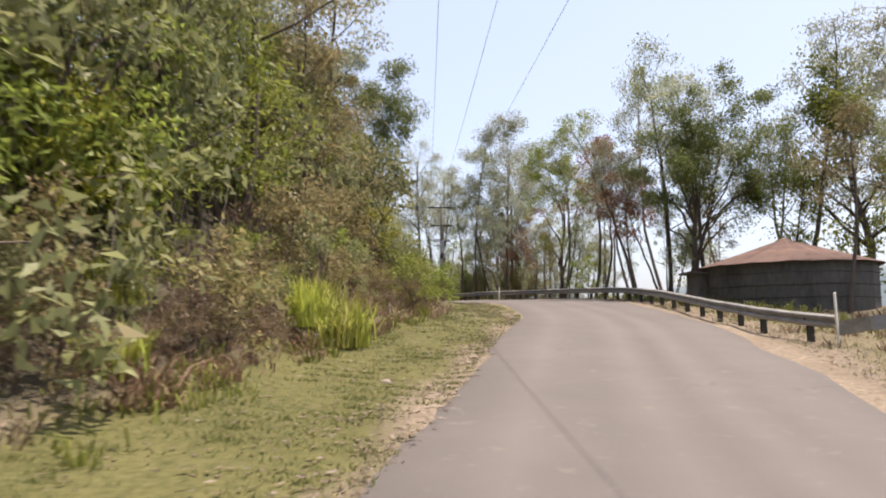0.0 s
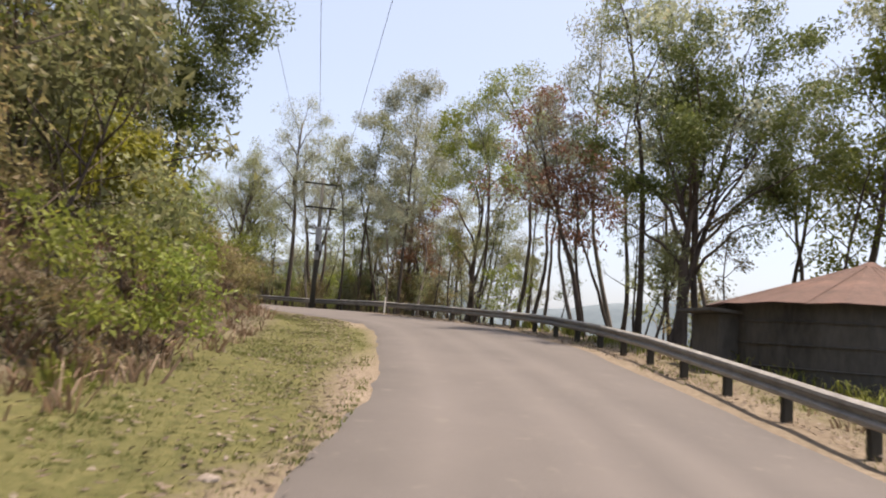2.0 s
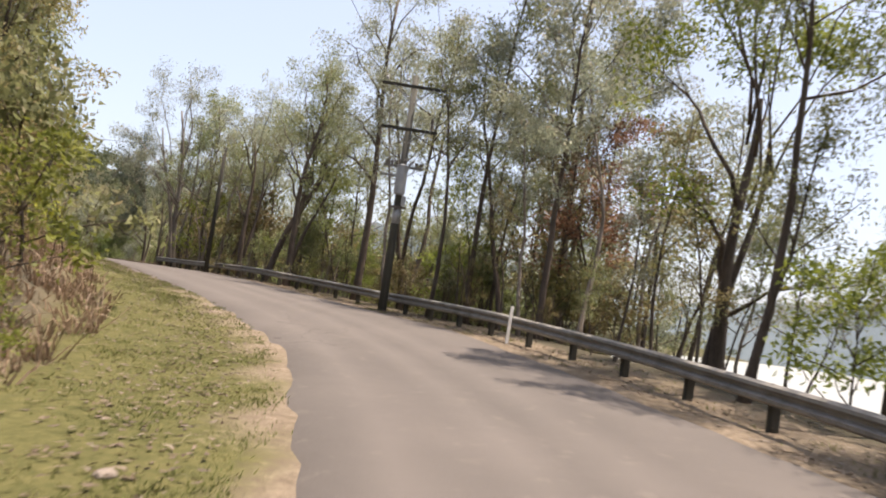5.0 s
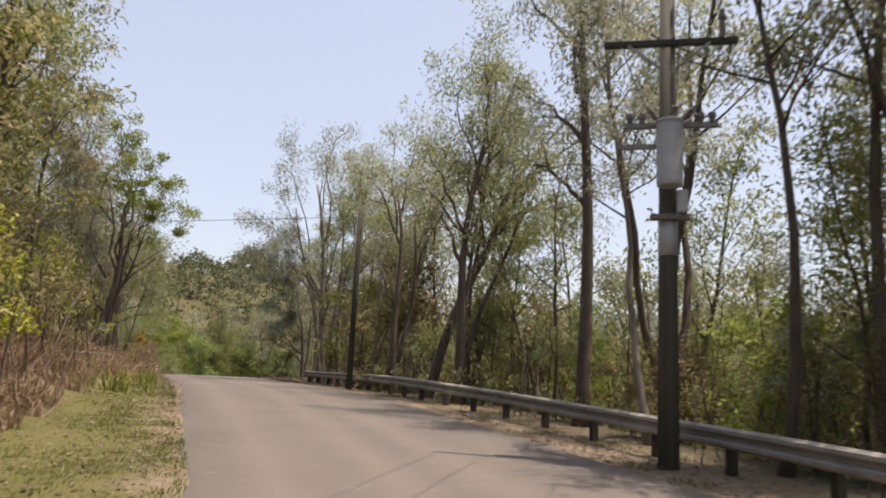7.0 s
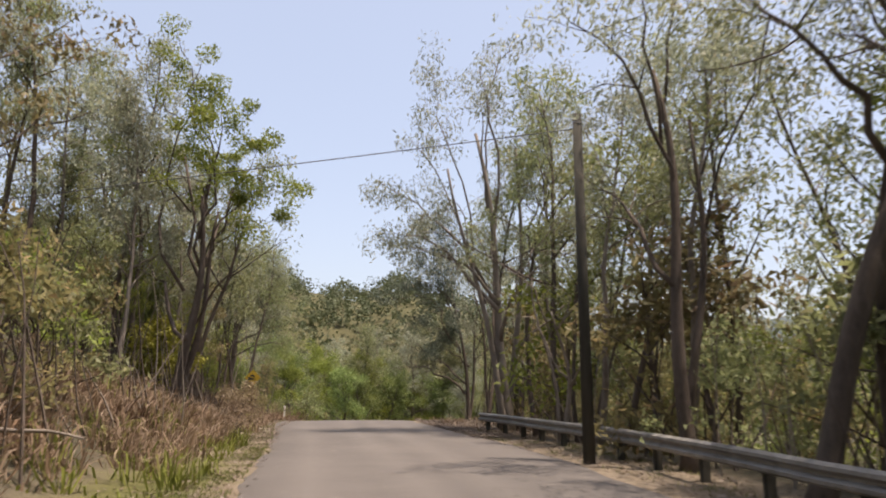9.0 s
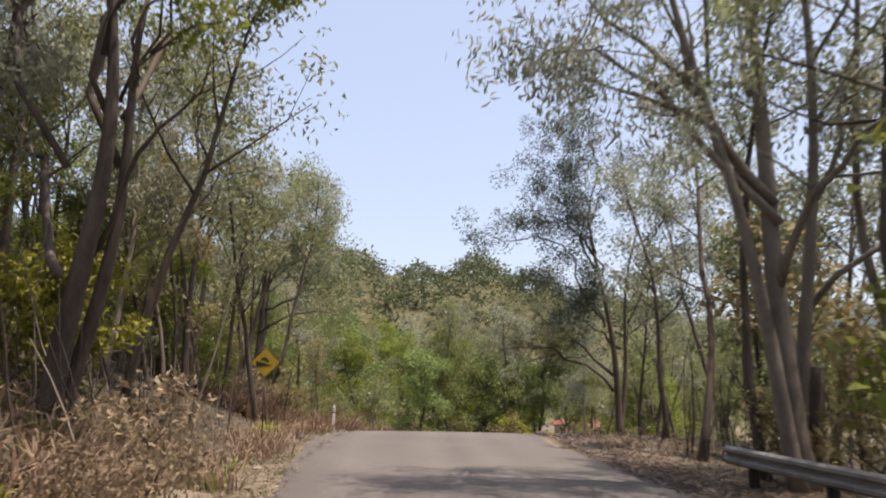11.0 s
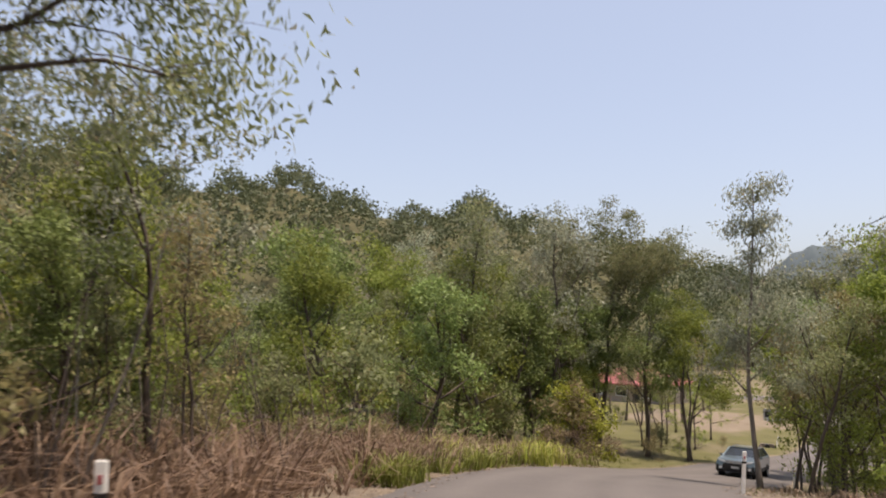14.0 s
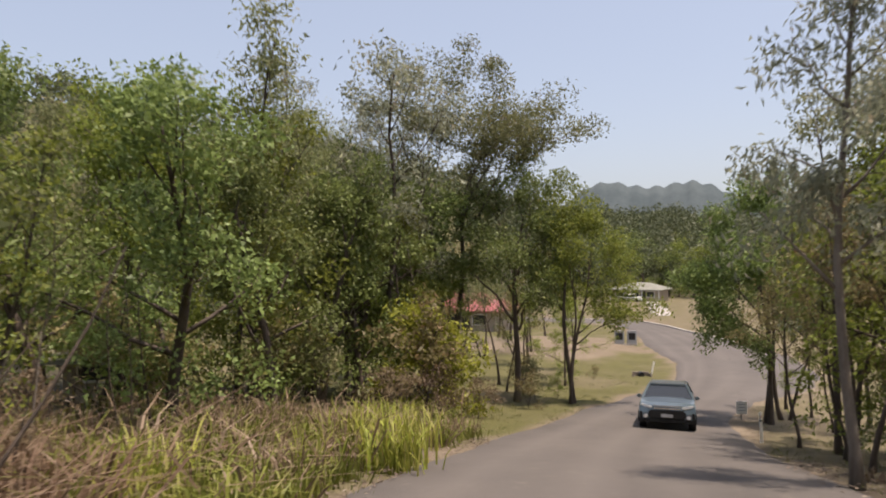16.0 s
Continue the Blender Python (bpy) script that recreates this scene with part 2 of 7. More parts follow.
def soil():
    m, t, b = material("soil_and_cover", 0.95)
    b.inputs["Specular IOR Level"].default_value = 0.1
    at = t.nodes.new("ShaderNodeVertexColor")
    at.layer_name = "cover"
    sep = t.nodes.new("ShaderNodeSeparateColor")
    t.links.new(at.outputs["Color"], sep.inputs[0])
    big = noise_node(t, 0.5, 6.0, 0.65)
    fine = noise_node(t, 7.0, 6.0, 0.75)
    dirt = mix(t, 0.5, ramp(t, big, (0.3, (0.125, 0.098, 0.07)), (0.7, (0.215, 0.178, 0.133))), ramp(t, fine, (0.3, (0.085, 0.063, 0.044)), (0.7, (0.29, 0.24, 0.18))))
    green = mix(t, 0.5, ramp(t, big, (0.3, (0.056, 0.067, 0.022)), (0.7, (0.112, 0.112, 0.044))), ramp(t, fine, (0.3, (0.028, 0.034, 0.012)), (0.7, (0.2, 0.172, 0.08))))
    wood = mix(t, 0.5, ramp(t, big, (0.3, (0.04, 0.039, 0.027)), (0.7, (0.076, 0.07, 0.048))), ramp(t, fine, (0.3, (0.025, 0.024, 0.016)), (0.7, (0.135, 0.115, 0.085))))
    gravel = mix(t, 0.5, ramp(t, big, (0.3, (0.2, 0.16, 0.12)), (0.7, (0.32, 0.265, 0.205))), ramp(t, fine, (0.3, (0.11, 0.085, 0.06)), (0.7, (0.4, 0.33, 0.26))))
    edge = t.nodes.new("ShaderNodeMath")
    edge.operation = "SUBTRACT"
    t.links.new(fine, edge.inputs[0])
    edge.inputs[1].default_value = 0.5

    def soft(sock):
        a = t.nodes.new("ShaderNodeMath")
        a.operation = "ADD"
        t.links.new(sock, a.inputs[0])
        t.links.new(edge.outputs[0], a.inputs[1])
        c = t.nodes.new("ShaderNodeMapRange")
        c.inputs["From Min"].default_value, c.inputs["From Max"].default_value = 0.25, 0.75
        t.links.new(a.outputs[0], c.inputs["Value"])
        return c.outputs[0]

    col = mix(t, soft(sep.outputs[0]), dirt, green)
    col = mix(t, soft(sep.outputs[1]), col, wood)
    col = mix(t, soft(sep.outputs[2]), col, gravel)
    t.links.new(col, b.inputs["Base Color"])
    bump(t, b, fine, 0.8, 0.06)
    return m


ASPHALT, SOIL = asphalt(), soil()
# the pale base colour stands for bright glare on the water
WATER, wt, wb = material("lake_water", 0.42)
wb.inputs["Base Color"].default_value = (0.3, 0.31, 0.28, 1)
wb.inputs["Specular IOR Level"].default_value = 0.6
bump(wt, wb, noise_node(wt, 0.8, 4.0), 0.06, 0.1)
# distance haze is put into the blue-grey colours of these hills
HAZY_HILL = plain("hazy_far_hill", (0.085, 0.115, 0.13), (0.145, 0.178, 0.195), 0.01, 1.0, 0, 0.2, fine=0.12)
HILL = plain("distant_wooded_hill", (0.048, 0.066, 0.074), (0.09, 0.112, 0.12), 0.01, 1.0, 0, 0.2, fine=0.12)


# ---- mesh helpers ----
def mesh_ob(name, verts, faces, mat, parent=None, label="", smooth=False):
    me = bpy.data.meshes.new(name)
    me.from_pydata([tuple(v) for v in verts] if not isinstance(verts, np.ndarray) else verts.tolist(), [], faces.tolist() if isinstance(faces, np.ndarray) else faces)
    for mm in (mat if isinstance(mat, (list, tuple)) else [mat]):
        me.materials.append(mm)
    if smooth:
        me.polygons.foreach_set("use_smooth", [True] * len(me.polygons))
    me.update()
    ob = new(name, me)
    if parent:
        ob.parent = parent
    if label:
        ob["label"] = label
    return ob


def part(name, bm, mat, parent=None, label="", smooth=False):
    me = bpy.data.meshes.new(name)
    bm.normal_update()
    bm.to_mesh(me)
    bm.free()
    me.materials.append(mat)
    if smooth:
        me.polygons.foreach_set("use_smooth", [True] * len(me.polygons))
    ob = new(name, me)
    if parent:
        ob.parent = parent
    if label:
        ob["label"] = label
    return ob


def box(bm, size, m=None, bevel=0.0):
    tmp = bmesh.new()
    bmesh.ops.create_cube(tmp, size=1.0, matrix=Matrix.Diagonal((*size, 1)))
    if bevel:
        bmesh.ops.bevel(tmp, geom=tmp.edges[:], offset=bevel, segments=2, affect='EDGES')
    bmesh.ops.transform(tmp, matrix=m or Matrix(), verts=tmp.verts)
    me = bpy.data.meshes.new("tmp")
    tmp.to_mesh(me)
    tmp.free()
    bm.from_mesh(me)
    bpy.data.meshes.remove(me)
    return bm


def cyl(bm, r1, r2, h, m=None, seg=12):
    """A tapered cylinder from z 0 to h."""
    tmp = bmesh.new()
    bmesh.ops.create_cone(tmp, cap_ends=True, segments=seg, radius1=r1, radius2=r2, depth=h, matrix=Matrix.Translation((0, 0, h / 2)))
    bmesh.ops.transform(tmp, matrix=m or Matrix(), verts=tmp.verts)
    me = bpy.data.meshes.new("tmp")
    tmp.to_mesh(me)
    tmp.free()
    bm.from_mesh(me)
    bpy.data.meshes.remove(me)
    return bm


def tube(points, radii, sides=7):
    p = np.asarray(points, float)
    d = np.gradient(p, axis=0)
    d /= np.maximum(np.linalg.norm(d, axis=1), 1e-9)[:, None]
    ref = np.array([1.0, 0, 0]) if abs(d[0, 0]) < 0.8 else np.array([0, 1.0, 0])
    a = np.cross(d, ref)
    a /= np.linalg.norm(a, axis=1)[:, None]
    b = np.cross(d, a)
    ang = np.arange(sides) * 2 * np.pi / sides
    v = p[:, None] + np.asarray(radii)[:, None, None] * (np.cos(ang)[None, :, None] * a[:, None] + np.sin(ang)[None, :, None] * b[:, None])
    n = len(p)
    f = []
    for i in range(n - 1):
        for k in range(sides):
            k2 = (k + 1) % sides
            f.append((i * sides + k, i * sides + k2, (i + 1) * sides + k2, (i + 1) * sides + k))
    f.append(tuple(range(sides))[::-1])
    f.append(tuple((n - 1) * sides + k for k in range(sides)))
    return v.reshape(-1, 3), f


def join(chunks):
    vs, fs, o = [], [], 0
    for v, f in chunks:
        vs.append(v)
        fs += [tuple(i + o for i in q) for q in f]
        o += len(v)
    return np.concatenate(vs), fs


def leaf_tris(p, rng, length, width, droop=0.3):
    """One slim triangle for each point: cheaper leaves for the crowns."""
    n = len(p)
    d = rng.normal(size=(n, 3))
    d[:, 2] -= droop * 1.6
    d /= np.linalg.norm(d, axis=1)[:, None]
    s = np.cross(d, rng.normal(size=(n, 3)))
    s /= np.maximum(np.linalg.norm(s, axis=1), 1e-6)[:, None]
    ln = length * rng.uniform(0.6, 1.3, n)[:, None]
    wd = width * rng.uniform(0.7, 1.2, n)[:, None]
    v = np.stack([p, p + d * ln * 0.5 + s * wd * 0.75, p + d * ln - s * wd * 0.25], 1).reshape(-1, 3)
    return v, np.arange(3 * n).reshape(-1, 3)


# ---- the way: centre line of the road, x, y, z ----
ROUTE = [
    (0.39, -10.65, -0.92),
    (1.74, -0.20, -0.25),
    (2.50, 5.60, 0.13),
    (3.43, 11.30, 0.63),
    (4.48, 16.87, 1.19),
    (5.40, 22.53, 1.67),
    (5.70, 28.00, 2.04),
    (5.53, 39.12, 2.74),
    (4.83, 44.63, 3.00),
    (3.28, 50.03, 3.14),
    (1.06, 55.21, 3.31),
    (-1.75, 59.99, 3.52),
    (-4.96, 64.41, 3.70),
    (-8.36, 68.71, 3.88),
    (-11.85, 73.01, 4.02),
    (-15.91, 77.76, 4.02),
    (-19.99, 82.42, 3.94),
    (-24.09, 86.97, 3.88),
    (-28.13, 91.43, 3.84),
    (-31.89, 96.16, 3.76),
    (-34.95, 100.59, 3.43),
    (-38.90, 107.20, 2.2),
    (-41.20, 112.00, 1.36),
    (-42.70, 117.00, 0.50),
    (-43.50, 123.00, -0.60),
    (-43.90, 130.00, -1.90),
    (-43.60, 138.00, -3.00),
    (-43.00, 146.00, -3.60),
    (-42.80, 156.00, -4.10),
    (-43.40, 167.00, -4.50),
    (-45.20, 178.00, -4.80),
    (-51.50, 199.00, -5.50),
    (-60.00, 207.00, -5.90),
    (-105.00, 221.00, -6.80),
]


def spline(rows, step=0.5):
    p = np.array(rows, float)
    out = []
    for i in range(len(p) - 1):
        a, b, c, d = p[max(i - 1, 0)], p[i], p[i + 1], p[min(i + 2, len(p) - 1)]
        n = max(2, int(np.linalg.norm(c - b) / step))
        u = np.linspace(0, 1, n, endpoint=False)[:, None]
        out.append(0.5 * (2 * b + (c - a) * u + (2 * a - 5 * b + 4 * c - d) * u ** 2 + (3 * b - a - 3 * c + d) * u ** 3))
    return np.concatenate(out + [p[-1:]])


WAY = spline(ROUTE)
for _ in range(12):
    WAY[1:-1] = 0.25 * WAY[:-2] + 0.5 * WAY[1:-1] + 0.25 * WAY[2:]
WDIR = np.gradient(WAY[:, :2], axis=0)
WDIR /= np.linalg.norm(WDIR, axis=1)[:, None]
WS = np.r_[0, np.cumsum(np.linalg.norm(np.diff(WAY[:, :2], axis=0), axis=1))]
WS -= WS[np.argmin(np.abs(WAY[:, 1] - (-0.2)))]


def left_half(s):
    """Width of the asphalt left of the centre line."""
    return np.interp(s, [20, 31, 36, 41, 54, 66, 74, 100, 107, 118, 127, 132, 138, 154, 159, 166, 177, 184, 191, 212], [3.2, 2.6, 2.3, 2.35, 2.5, 2.85, 3.25, 3.3, 3.8, 3.9, 3.9, 3.5, 3.2, 3.4, 2.9, 1.5, 1.6, 3.0, 3.6, 2.4])


def right_half(s):
    """Width of the asphalt right of the centre line."""
    return np.interp(s, [8, 25, 36, 54, 60, 68, 80, 91, 98, 110, 128, 137, 148, 154, 158, 162, 166, 172, 184, 192, 198, 207], [2.6, 2.8, 3.3, 3.1, 3.5, 3.4, 3.15, 3.6, 3.6, 3.0, 3.8, 3.7, 3.0, 2.2, 2.1, 3.2, 5.0, 6.6, 6.6, 4.6, 4.0, 2.9])


def cant(s, lat):
    """Rise of the ground by the road's crossfall, which tilts into the bends."""
    return np.interp(s, [0, 24, 32, 46, 52, 58, 66, 76], [-0.03, -0.025, 0.02, 0.035, 0.05, 0.05, 0.015, 0.0]) * np.clip(lat + 1.7, -4, 7)


def on_way(s, lat):
    """x, y and heading at a station along the way and metres to its right."""
    x, y = np.interp(s, WS, WAY[:, 0]), np.interp(s, WS, WAY[:, 1])
    dx, dy = np.interp(s, WS, WDIR[:, 0]), np.interp(s, WS, WDIR[:, 1])
    n = math.hypot(dx, dy)
    return x + lat * dy / n, y - lat * dx / n, math.atan2(-dx, dy)


def stations(x, y):
    """Station, metres to the right and road height for arrays of places."""
    x, y = np.atleast_1d(x).astype(float), np.atleast_1d(y).astype(float)
    s, lat, z = np.empty(len(x)), np.empty(len(x)), np.empty(len(x))
    for i in range(0, len(x), 4000):
        d = (x[i:i + 4000, None] - WAY[None, :, 0]) ** 2 + (y[i:i + 4000, None] - WAY[None, :, 1]) ** 2
        k = d.argmin(1)
        ox, oy = x[i:i + 4000] - WAY[k, 0], y[i:i + 4000] - WAY[k, 1]
        side = ox * WDIR[k, 1] - oy * WDIR[k, 0]
        s[i:i + 4000], z[i:i + 4000] = WS[k], WAY[k, 2]
        lat[i:i + 4000] = np.sign(side) * np.sqrt(d.min(1))
    return s, lat, z


def smooth(a, b, v):
    u = np.clip((v - a) / (b - a), 0, 1)
    return u * u * (3 - 2 * u)


def waves(x, y):
    return (np.sin(x * 0.71 + 1.3 * np.sin(y * 0.33)) + np.sin(y * 0.63 + 1.7 * np.sin(x * 0.27 + 2)) + 0.6 * np.sin(x * 1.9 + y * 1.4)) / 2.6


LAKE = -11.0


def terrain(x, y):
    """Height of the ground at arrays of places, and cover shares (green, woodland floor, gravel)."""
    x, y = np.atleast_1d(x).astype(float), np.atleast_1d(y).astype(float)
    s, lat, z = stations(x, y)
    w = waves(x, y)
    # bank on the left
    left = np.maximum(-lat - 3.4, 0)
    toe = np.interp(s, [-20, 5, 18, 40, 60, 75, 95, 105, 130, 200], [3.0, 4.0, 3.8, 2.2, 3.4, 2.6, 1.4, 1.6, 6, 8])
    steep = np.interp(s, [-20, 30, 70, 92, 110, 125, 140, 300], [0.62, 0.62, 0.5, 0.45, 0.42, 0.08, 0.02, 0.0])
    up = np.maximum(left - toe, 0)
    h_left = steep * np.minimum(up, 14) + 0.55 * steep * np.maximum(up - 14, 0).clip(0, 60) + 0.05 * np.minimum(left, toe) * (s < 110)
    # fall on the right
    right = np.maximum(lat - 5.0, 0)
    fall = np.interp(s, [-30, 24, 46, 60, 90, 104, 118, 300], [0.02, 0.02, 0.3, 0.42, 0.42, 0.22, 0.02, 0.0])
    brink = np.interp(s, [-30, 30, 42, 50, 60, 95, 120], [13, 13, 6.0, 4.0, 2.5, 2.5, 6])
    down = np.maximum(right - brink, 0)
    h_right = -fall * np.minimum(down, 45) - 0.03 * right * (fall > 0.1)
    half = np.where(lat < 0, left_half(s), right_half(s))
    edge = np.maximum(half, 3.2)
    near = z + np.where(lat < 0, h_left, h_right) + 0.09 * w * smooth(edge + 0.4, edge + 2.8, np.abs(lat))
    near = near + cant(s, lat)
    near = near - 0.06 * (np.abs(lat) < half + 0.05) - 0.03 * smooth(half, half + 0.6, np.abs(lat))
    # far land: hills ahead and to the left, a wide valley with a lake on the right
    cx, cy = -30.0, 95.0
    r, az = np.hypot(x - cx, y - cy), np.degrees(np.arctan2(-(x - cx), y - cy))
    el = np.interp(az, [-180, -120, -95, -30, -8, 0, 8, 17, 27, 40, 52, 65, 100, 180], [5, 2, -1.4, -1.4, 0.6, 1.8, 2.0, 3.0, 6.2, 7.6, 9.2, 10, 9, 5])
    base = np.interp(az, [-180, -130, -90, -40, -12, 5, 60, 110, 180], [2, -4, -20, -20, -10, -7.5, -5, 10, 4])
    rid = np.interp(az, [-180, -60, -20, 0, 14, 24, 180], [700, 900, 800, 620, 520, 360, 360])
    top = 4 + rid * np.tan(np.radians(el))
    rough = 1 + 0.10 * np.sin(az * 0.42) + 0.06 * np.sin(az * 1.3 + 1)
    far = base + (top * rough - base) * smooth(0.33, 1.0, r / rid) * np.where(r > rid, np.exp(-((r - rid) / 900) ** 2), 1)
    share = smooth(38, 110, np.abs(lat))
    h = near * (1 - share) + far * share
    lake = smooth(40, 70, np.hypot((x - 330) / 2.6, (y - 250) / 3.2) * -1 + 110)
    h = h * (1 - lake) + (LAKE - 3) * lake
    green = np.where(lat < 0, smooth(half + 0.2, half + 0.8, -lat) * (1 - smooth(toe + 2.4, toe + 4.5, -lat)), np.where(s < 34, 0.62, 0.3) * smooth(3.6, 4.6, lat))
    green = np.where((s > 128) & (np.abs(lat) > half + 0.25), np.where(lat < 0, 0.75, 0.45), np.where((s > 88) & (lat < 0), 0.3 * green, green))
    mound = np.exp(-(((x + 55.5) / 7.0) ** 2 + ((y - 168) / 9.0) ** 2))
    h = h + 0.9 * mound * (np.abs(lat) > 5)
    green = np.clip(green + 0.12 * w - 0.9 * smooth(0.25, 0.6, mound + 0.15 * w) - 0.35 * ((s > 150) & (lat < 0)) * smooth(-0.1, 0.6, w), 0, 1)
    wood = np.where(lat < 0, smooth(toe + 2.6, toe + 4.6, -lat), smooth(4.6, 7.0, lat))
    wood = np.where(s > 125, smooth(12, 22, np.abs(lat)) * smooth(60, 110, np.abs(lat) + 40 * (lat < 0)), wood)
    gravel = (1 - smooth(0.15, 0.6, np.maximum(np.abs(np.abs(lat) - half - 0.2) - 0.18 * (half < 2.7), 0) + 0.22 * w)) * np.where(lat < 0, np.where(s > 62, 0.24, 0.36), 0.42)
    wood = np.where((lat < -13) & (s > 110) & (s < 150), np.maximum(wood, 0.85), wood)
    away = smooth(60, 80, np.abs(lat)) * (np.hypot(x + 58, y - 245) > 42)
    wood, green = np.where(away > 0, wood * (1 - away) + 0.5 * away, wood), np.maximum(green, away)
    tank = 1 - smooth(10, 13, np.hypot(x - 14, y - 26))
    return h, np.stack([green * (1 - 0.3 * tank), np.maximum(wood, 0) * (1 - 0.7 * tank), np.maximum(gravel, 0.0)], 1)


def height(x, y):
    return float(terrain(x, y)[0][0])


def ground_grid():
    def axis(lo, hi, step, reach):
        core = np.arange(lo, hi + 0.01, step)
        out, d = [], step
        p = 0.0
        while p < reach:
            d = min(d * 1.14, 60)
            p += d
            out.append(p)
        out = np.array(out)
        return np.concatenate([lo - out[::-1], core, hi + out])
    xs, ys = axis(-62, 20, 0.95, 2600), axis(-8, 164, 0.95, 2800)
    gx, gy = np.meshgrid(xs, ys)
    h, cover = terrain(gx.ravel(), gy.ravel())
    v = np.stack([gx.ravel(), gy.ravel(), h], 1)
    nx, ny = len(xs), len(ys)
    i = np.arange(nx * ny).reshape(ny, nx)
    f = np.stack([i[:-1, :-1], i[:-1, 1:], i[1:, 1:], i[1:, :-1]], -1).reshape(-1, 4)
    g = mesh_ob("ground", v, f, SOIL, smooth=True)
    col = g.data.color_attributes.new("cover", 'FLOAT_COLOR', 'POINT')
    col.data.foreach_set("color", np.concatenate([cover, np.ones((len(cover), 1))], 1).ravel())
    tagged(g, "dry grassy hillside with leaf litter and woodland floor", "ground", kind="structure")


def road_strip():
    lats = np.array([-3.35, -3.1, -2.6, -2.1, -1.6, -1.0, -0.4, 0.2, 0.8, 1.4, 2.0, 2.6, 3.1, 3.35])
    rng = np.random.default_rng(3)
    k = np.arange(0, len(WAY))
    n = len(k)
    edge_l, edge_r = np.convolve(rng.normal(0, 0.2, n + 6), np.ones(7) / 7, 'valid'), np.convolve(rng.normal(0, 0.2, n + 6), np.ones(7) / 7, 'valid')
    side = np.stack([WDIR[k, 1], -WDIR[k, 0]], 1)
    v, wear = [], []
    for j, l in enumerate(lats):
        off = l / 3.2 * (left_half(WS[k]) if l < 0 else right_half(WS[k])) + (edge_l if j < 2 else edge_r if j > len(lats) - 3 else 0)
        z = WAY[k, 2] + cant(WS[k], off) + 0.035 * (1 - (l / 3.35) ** 2) - (0.07 if j in (0, len(lats) - 1) else 0.0)
        v.append(np.column_stack([WAY[k, :2] + off[:, None] * side, z]))
        wear.append(np.full(n, 0.75 * sum(math.exp(-((l - c) / 0.42) ** 2) for c in (-2.0, -0.5, 0.9, 2.3))))
    v = np.stack(v, 1).reshape(-1, 3)
    i = np.arange(n * len(lats)).reshape(n, -1)
    f = np.stack([i[:-1, :-1], i[:-1, 1:], i[1:, 1:], i[1:, :-1]], -1).reshape(-1, 4)
    ob = mesh_ob("road", v, f, ASPHALT, smooth=True)
    a = ob.data.attributes.new("wear", 'FLOAT', 'POINT')
    a.data.foreach_set("value", np.stack(wear, 1).ravel().astype(np.float32))
    tagged(ob, "worn pinkish grey asphalt road with crumbling edges", "road", kind="structure")


ground_grid()
road_strip()
lake_v = [(330 + 290 * math.cos(a), 250 + 360 * math.sin(a), LAKE) for a in np.linspace(0, 2 * math.pi, 48, endpoint=False)]
tagged(mesh_ob("water", lake_v, [tuple(range(48))], WATER), "pale bright lake in the valley beyond the trees, glare put into its colour", "lake", kind="structure")


def ridge(az0, az1, r, el, seed, label, mat):
    """A range of distant hills as one sheet, seen from the crest."""
    rng = np.random.default_rng(seed)
    az = np.radians(np.linspace(az0, az1, 90))
    u = np.linspace(0, 1, 90)
    h = r * np.tan(np.radians(el)) * (np.sin(math.pi * u) ** 0.5) * (0.78 + 0.16 * np.sin(u * 9 + seed) + 0.08 * np.sin(u * 23 + 2 * seed) + 0.02 * np.sin(u * 140))
    h += rng.normal(0, r * 0.0006, 90)
    rows = []
    for k, (q, w) in enumerate(((0.86, -0.1), (0.93, 0.45), (0.98, 0.85), (1.0, 1.0), (1.06, 0.6))):
        rows.append(np.stack([-30 - r * q * np.sin(az), 95 + r * q * np.cos(az), -16 + (h + 20) * w + rng.normal(0, r * 0.0008, 90) * (0 < k < 3)], 1))
    i = np.arange(450).reshape(5, 90)
    f = np.stack([i[:-1, :-1], i[:-1, 1:], i[1:, 1:], i[1:, :-1]], -1).reshape(-1, 4)
    tagged(mesh_ob("backdrop", np.concatenate(rows), f, mat, smooth=True), label, "hills", kind="structure")


# both ranges carry their haze in the material colour
ridge(-14, 16, 1500, 6.5, 1, "wooded hill beyond the valley, blue-grey haze put into its colour", HILL)
ridge(-118, 2, 640, 4.4, 2, "long hills beyond the lake, blue haze put into their colour", HAZY_HILL)

# ---- trees ----
def branch(rng, start, direction, length, r, bend, n=6, up=0.0):
    pts, d = [np.array(start, float)], np.array(direction, float)
    d /= np.linalg.norm(d)
    for _ in range(n):
        d = d + bend * rng.normal(size=3) + np.array([0, 0, up])
        d /= np.linalg.norm(d)
        pts.append(pts[-1] + d * length / n)
    return np.array(pts), np.linspace(r, r * 0.35, n + 1), d


LEAFY = 1.2


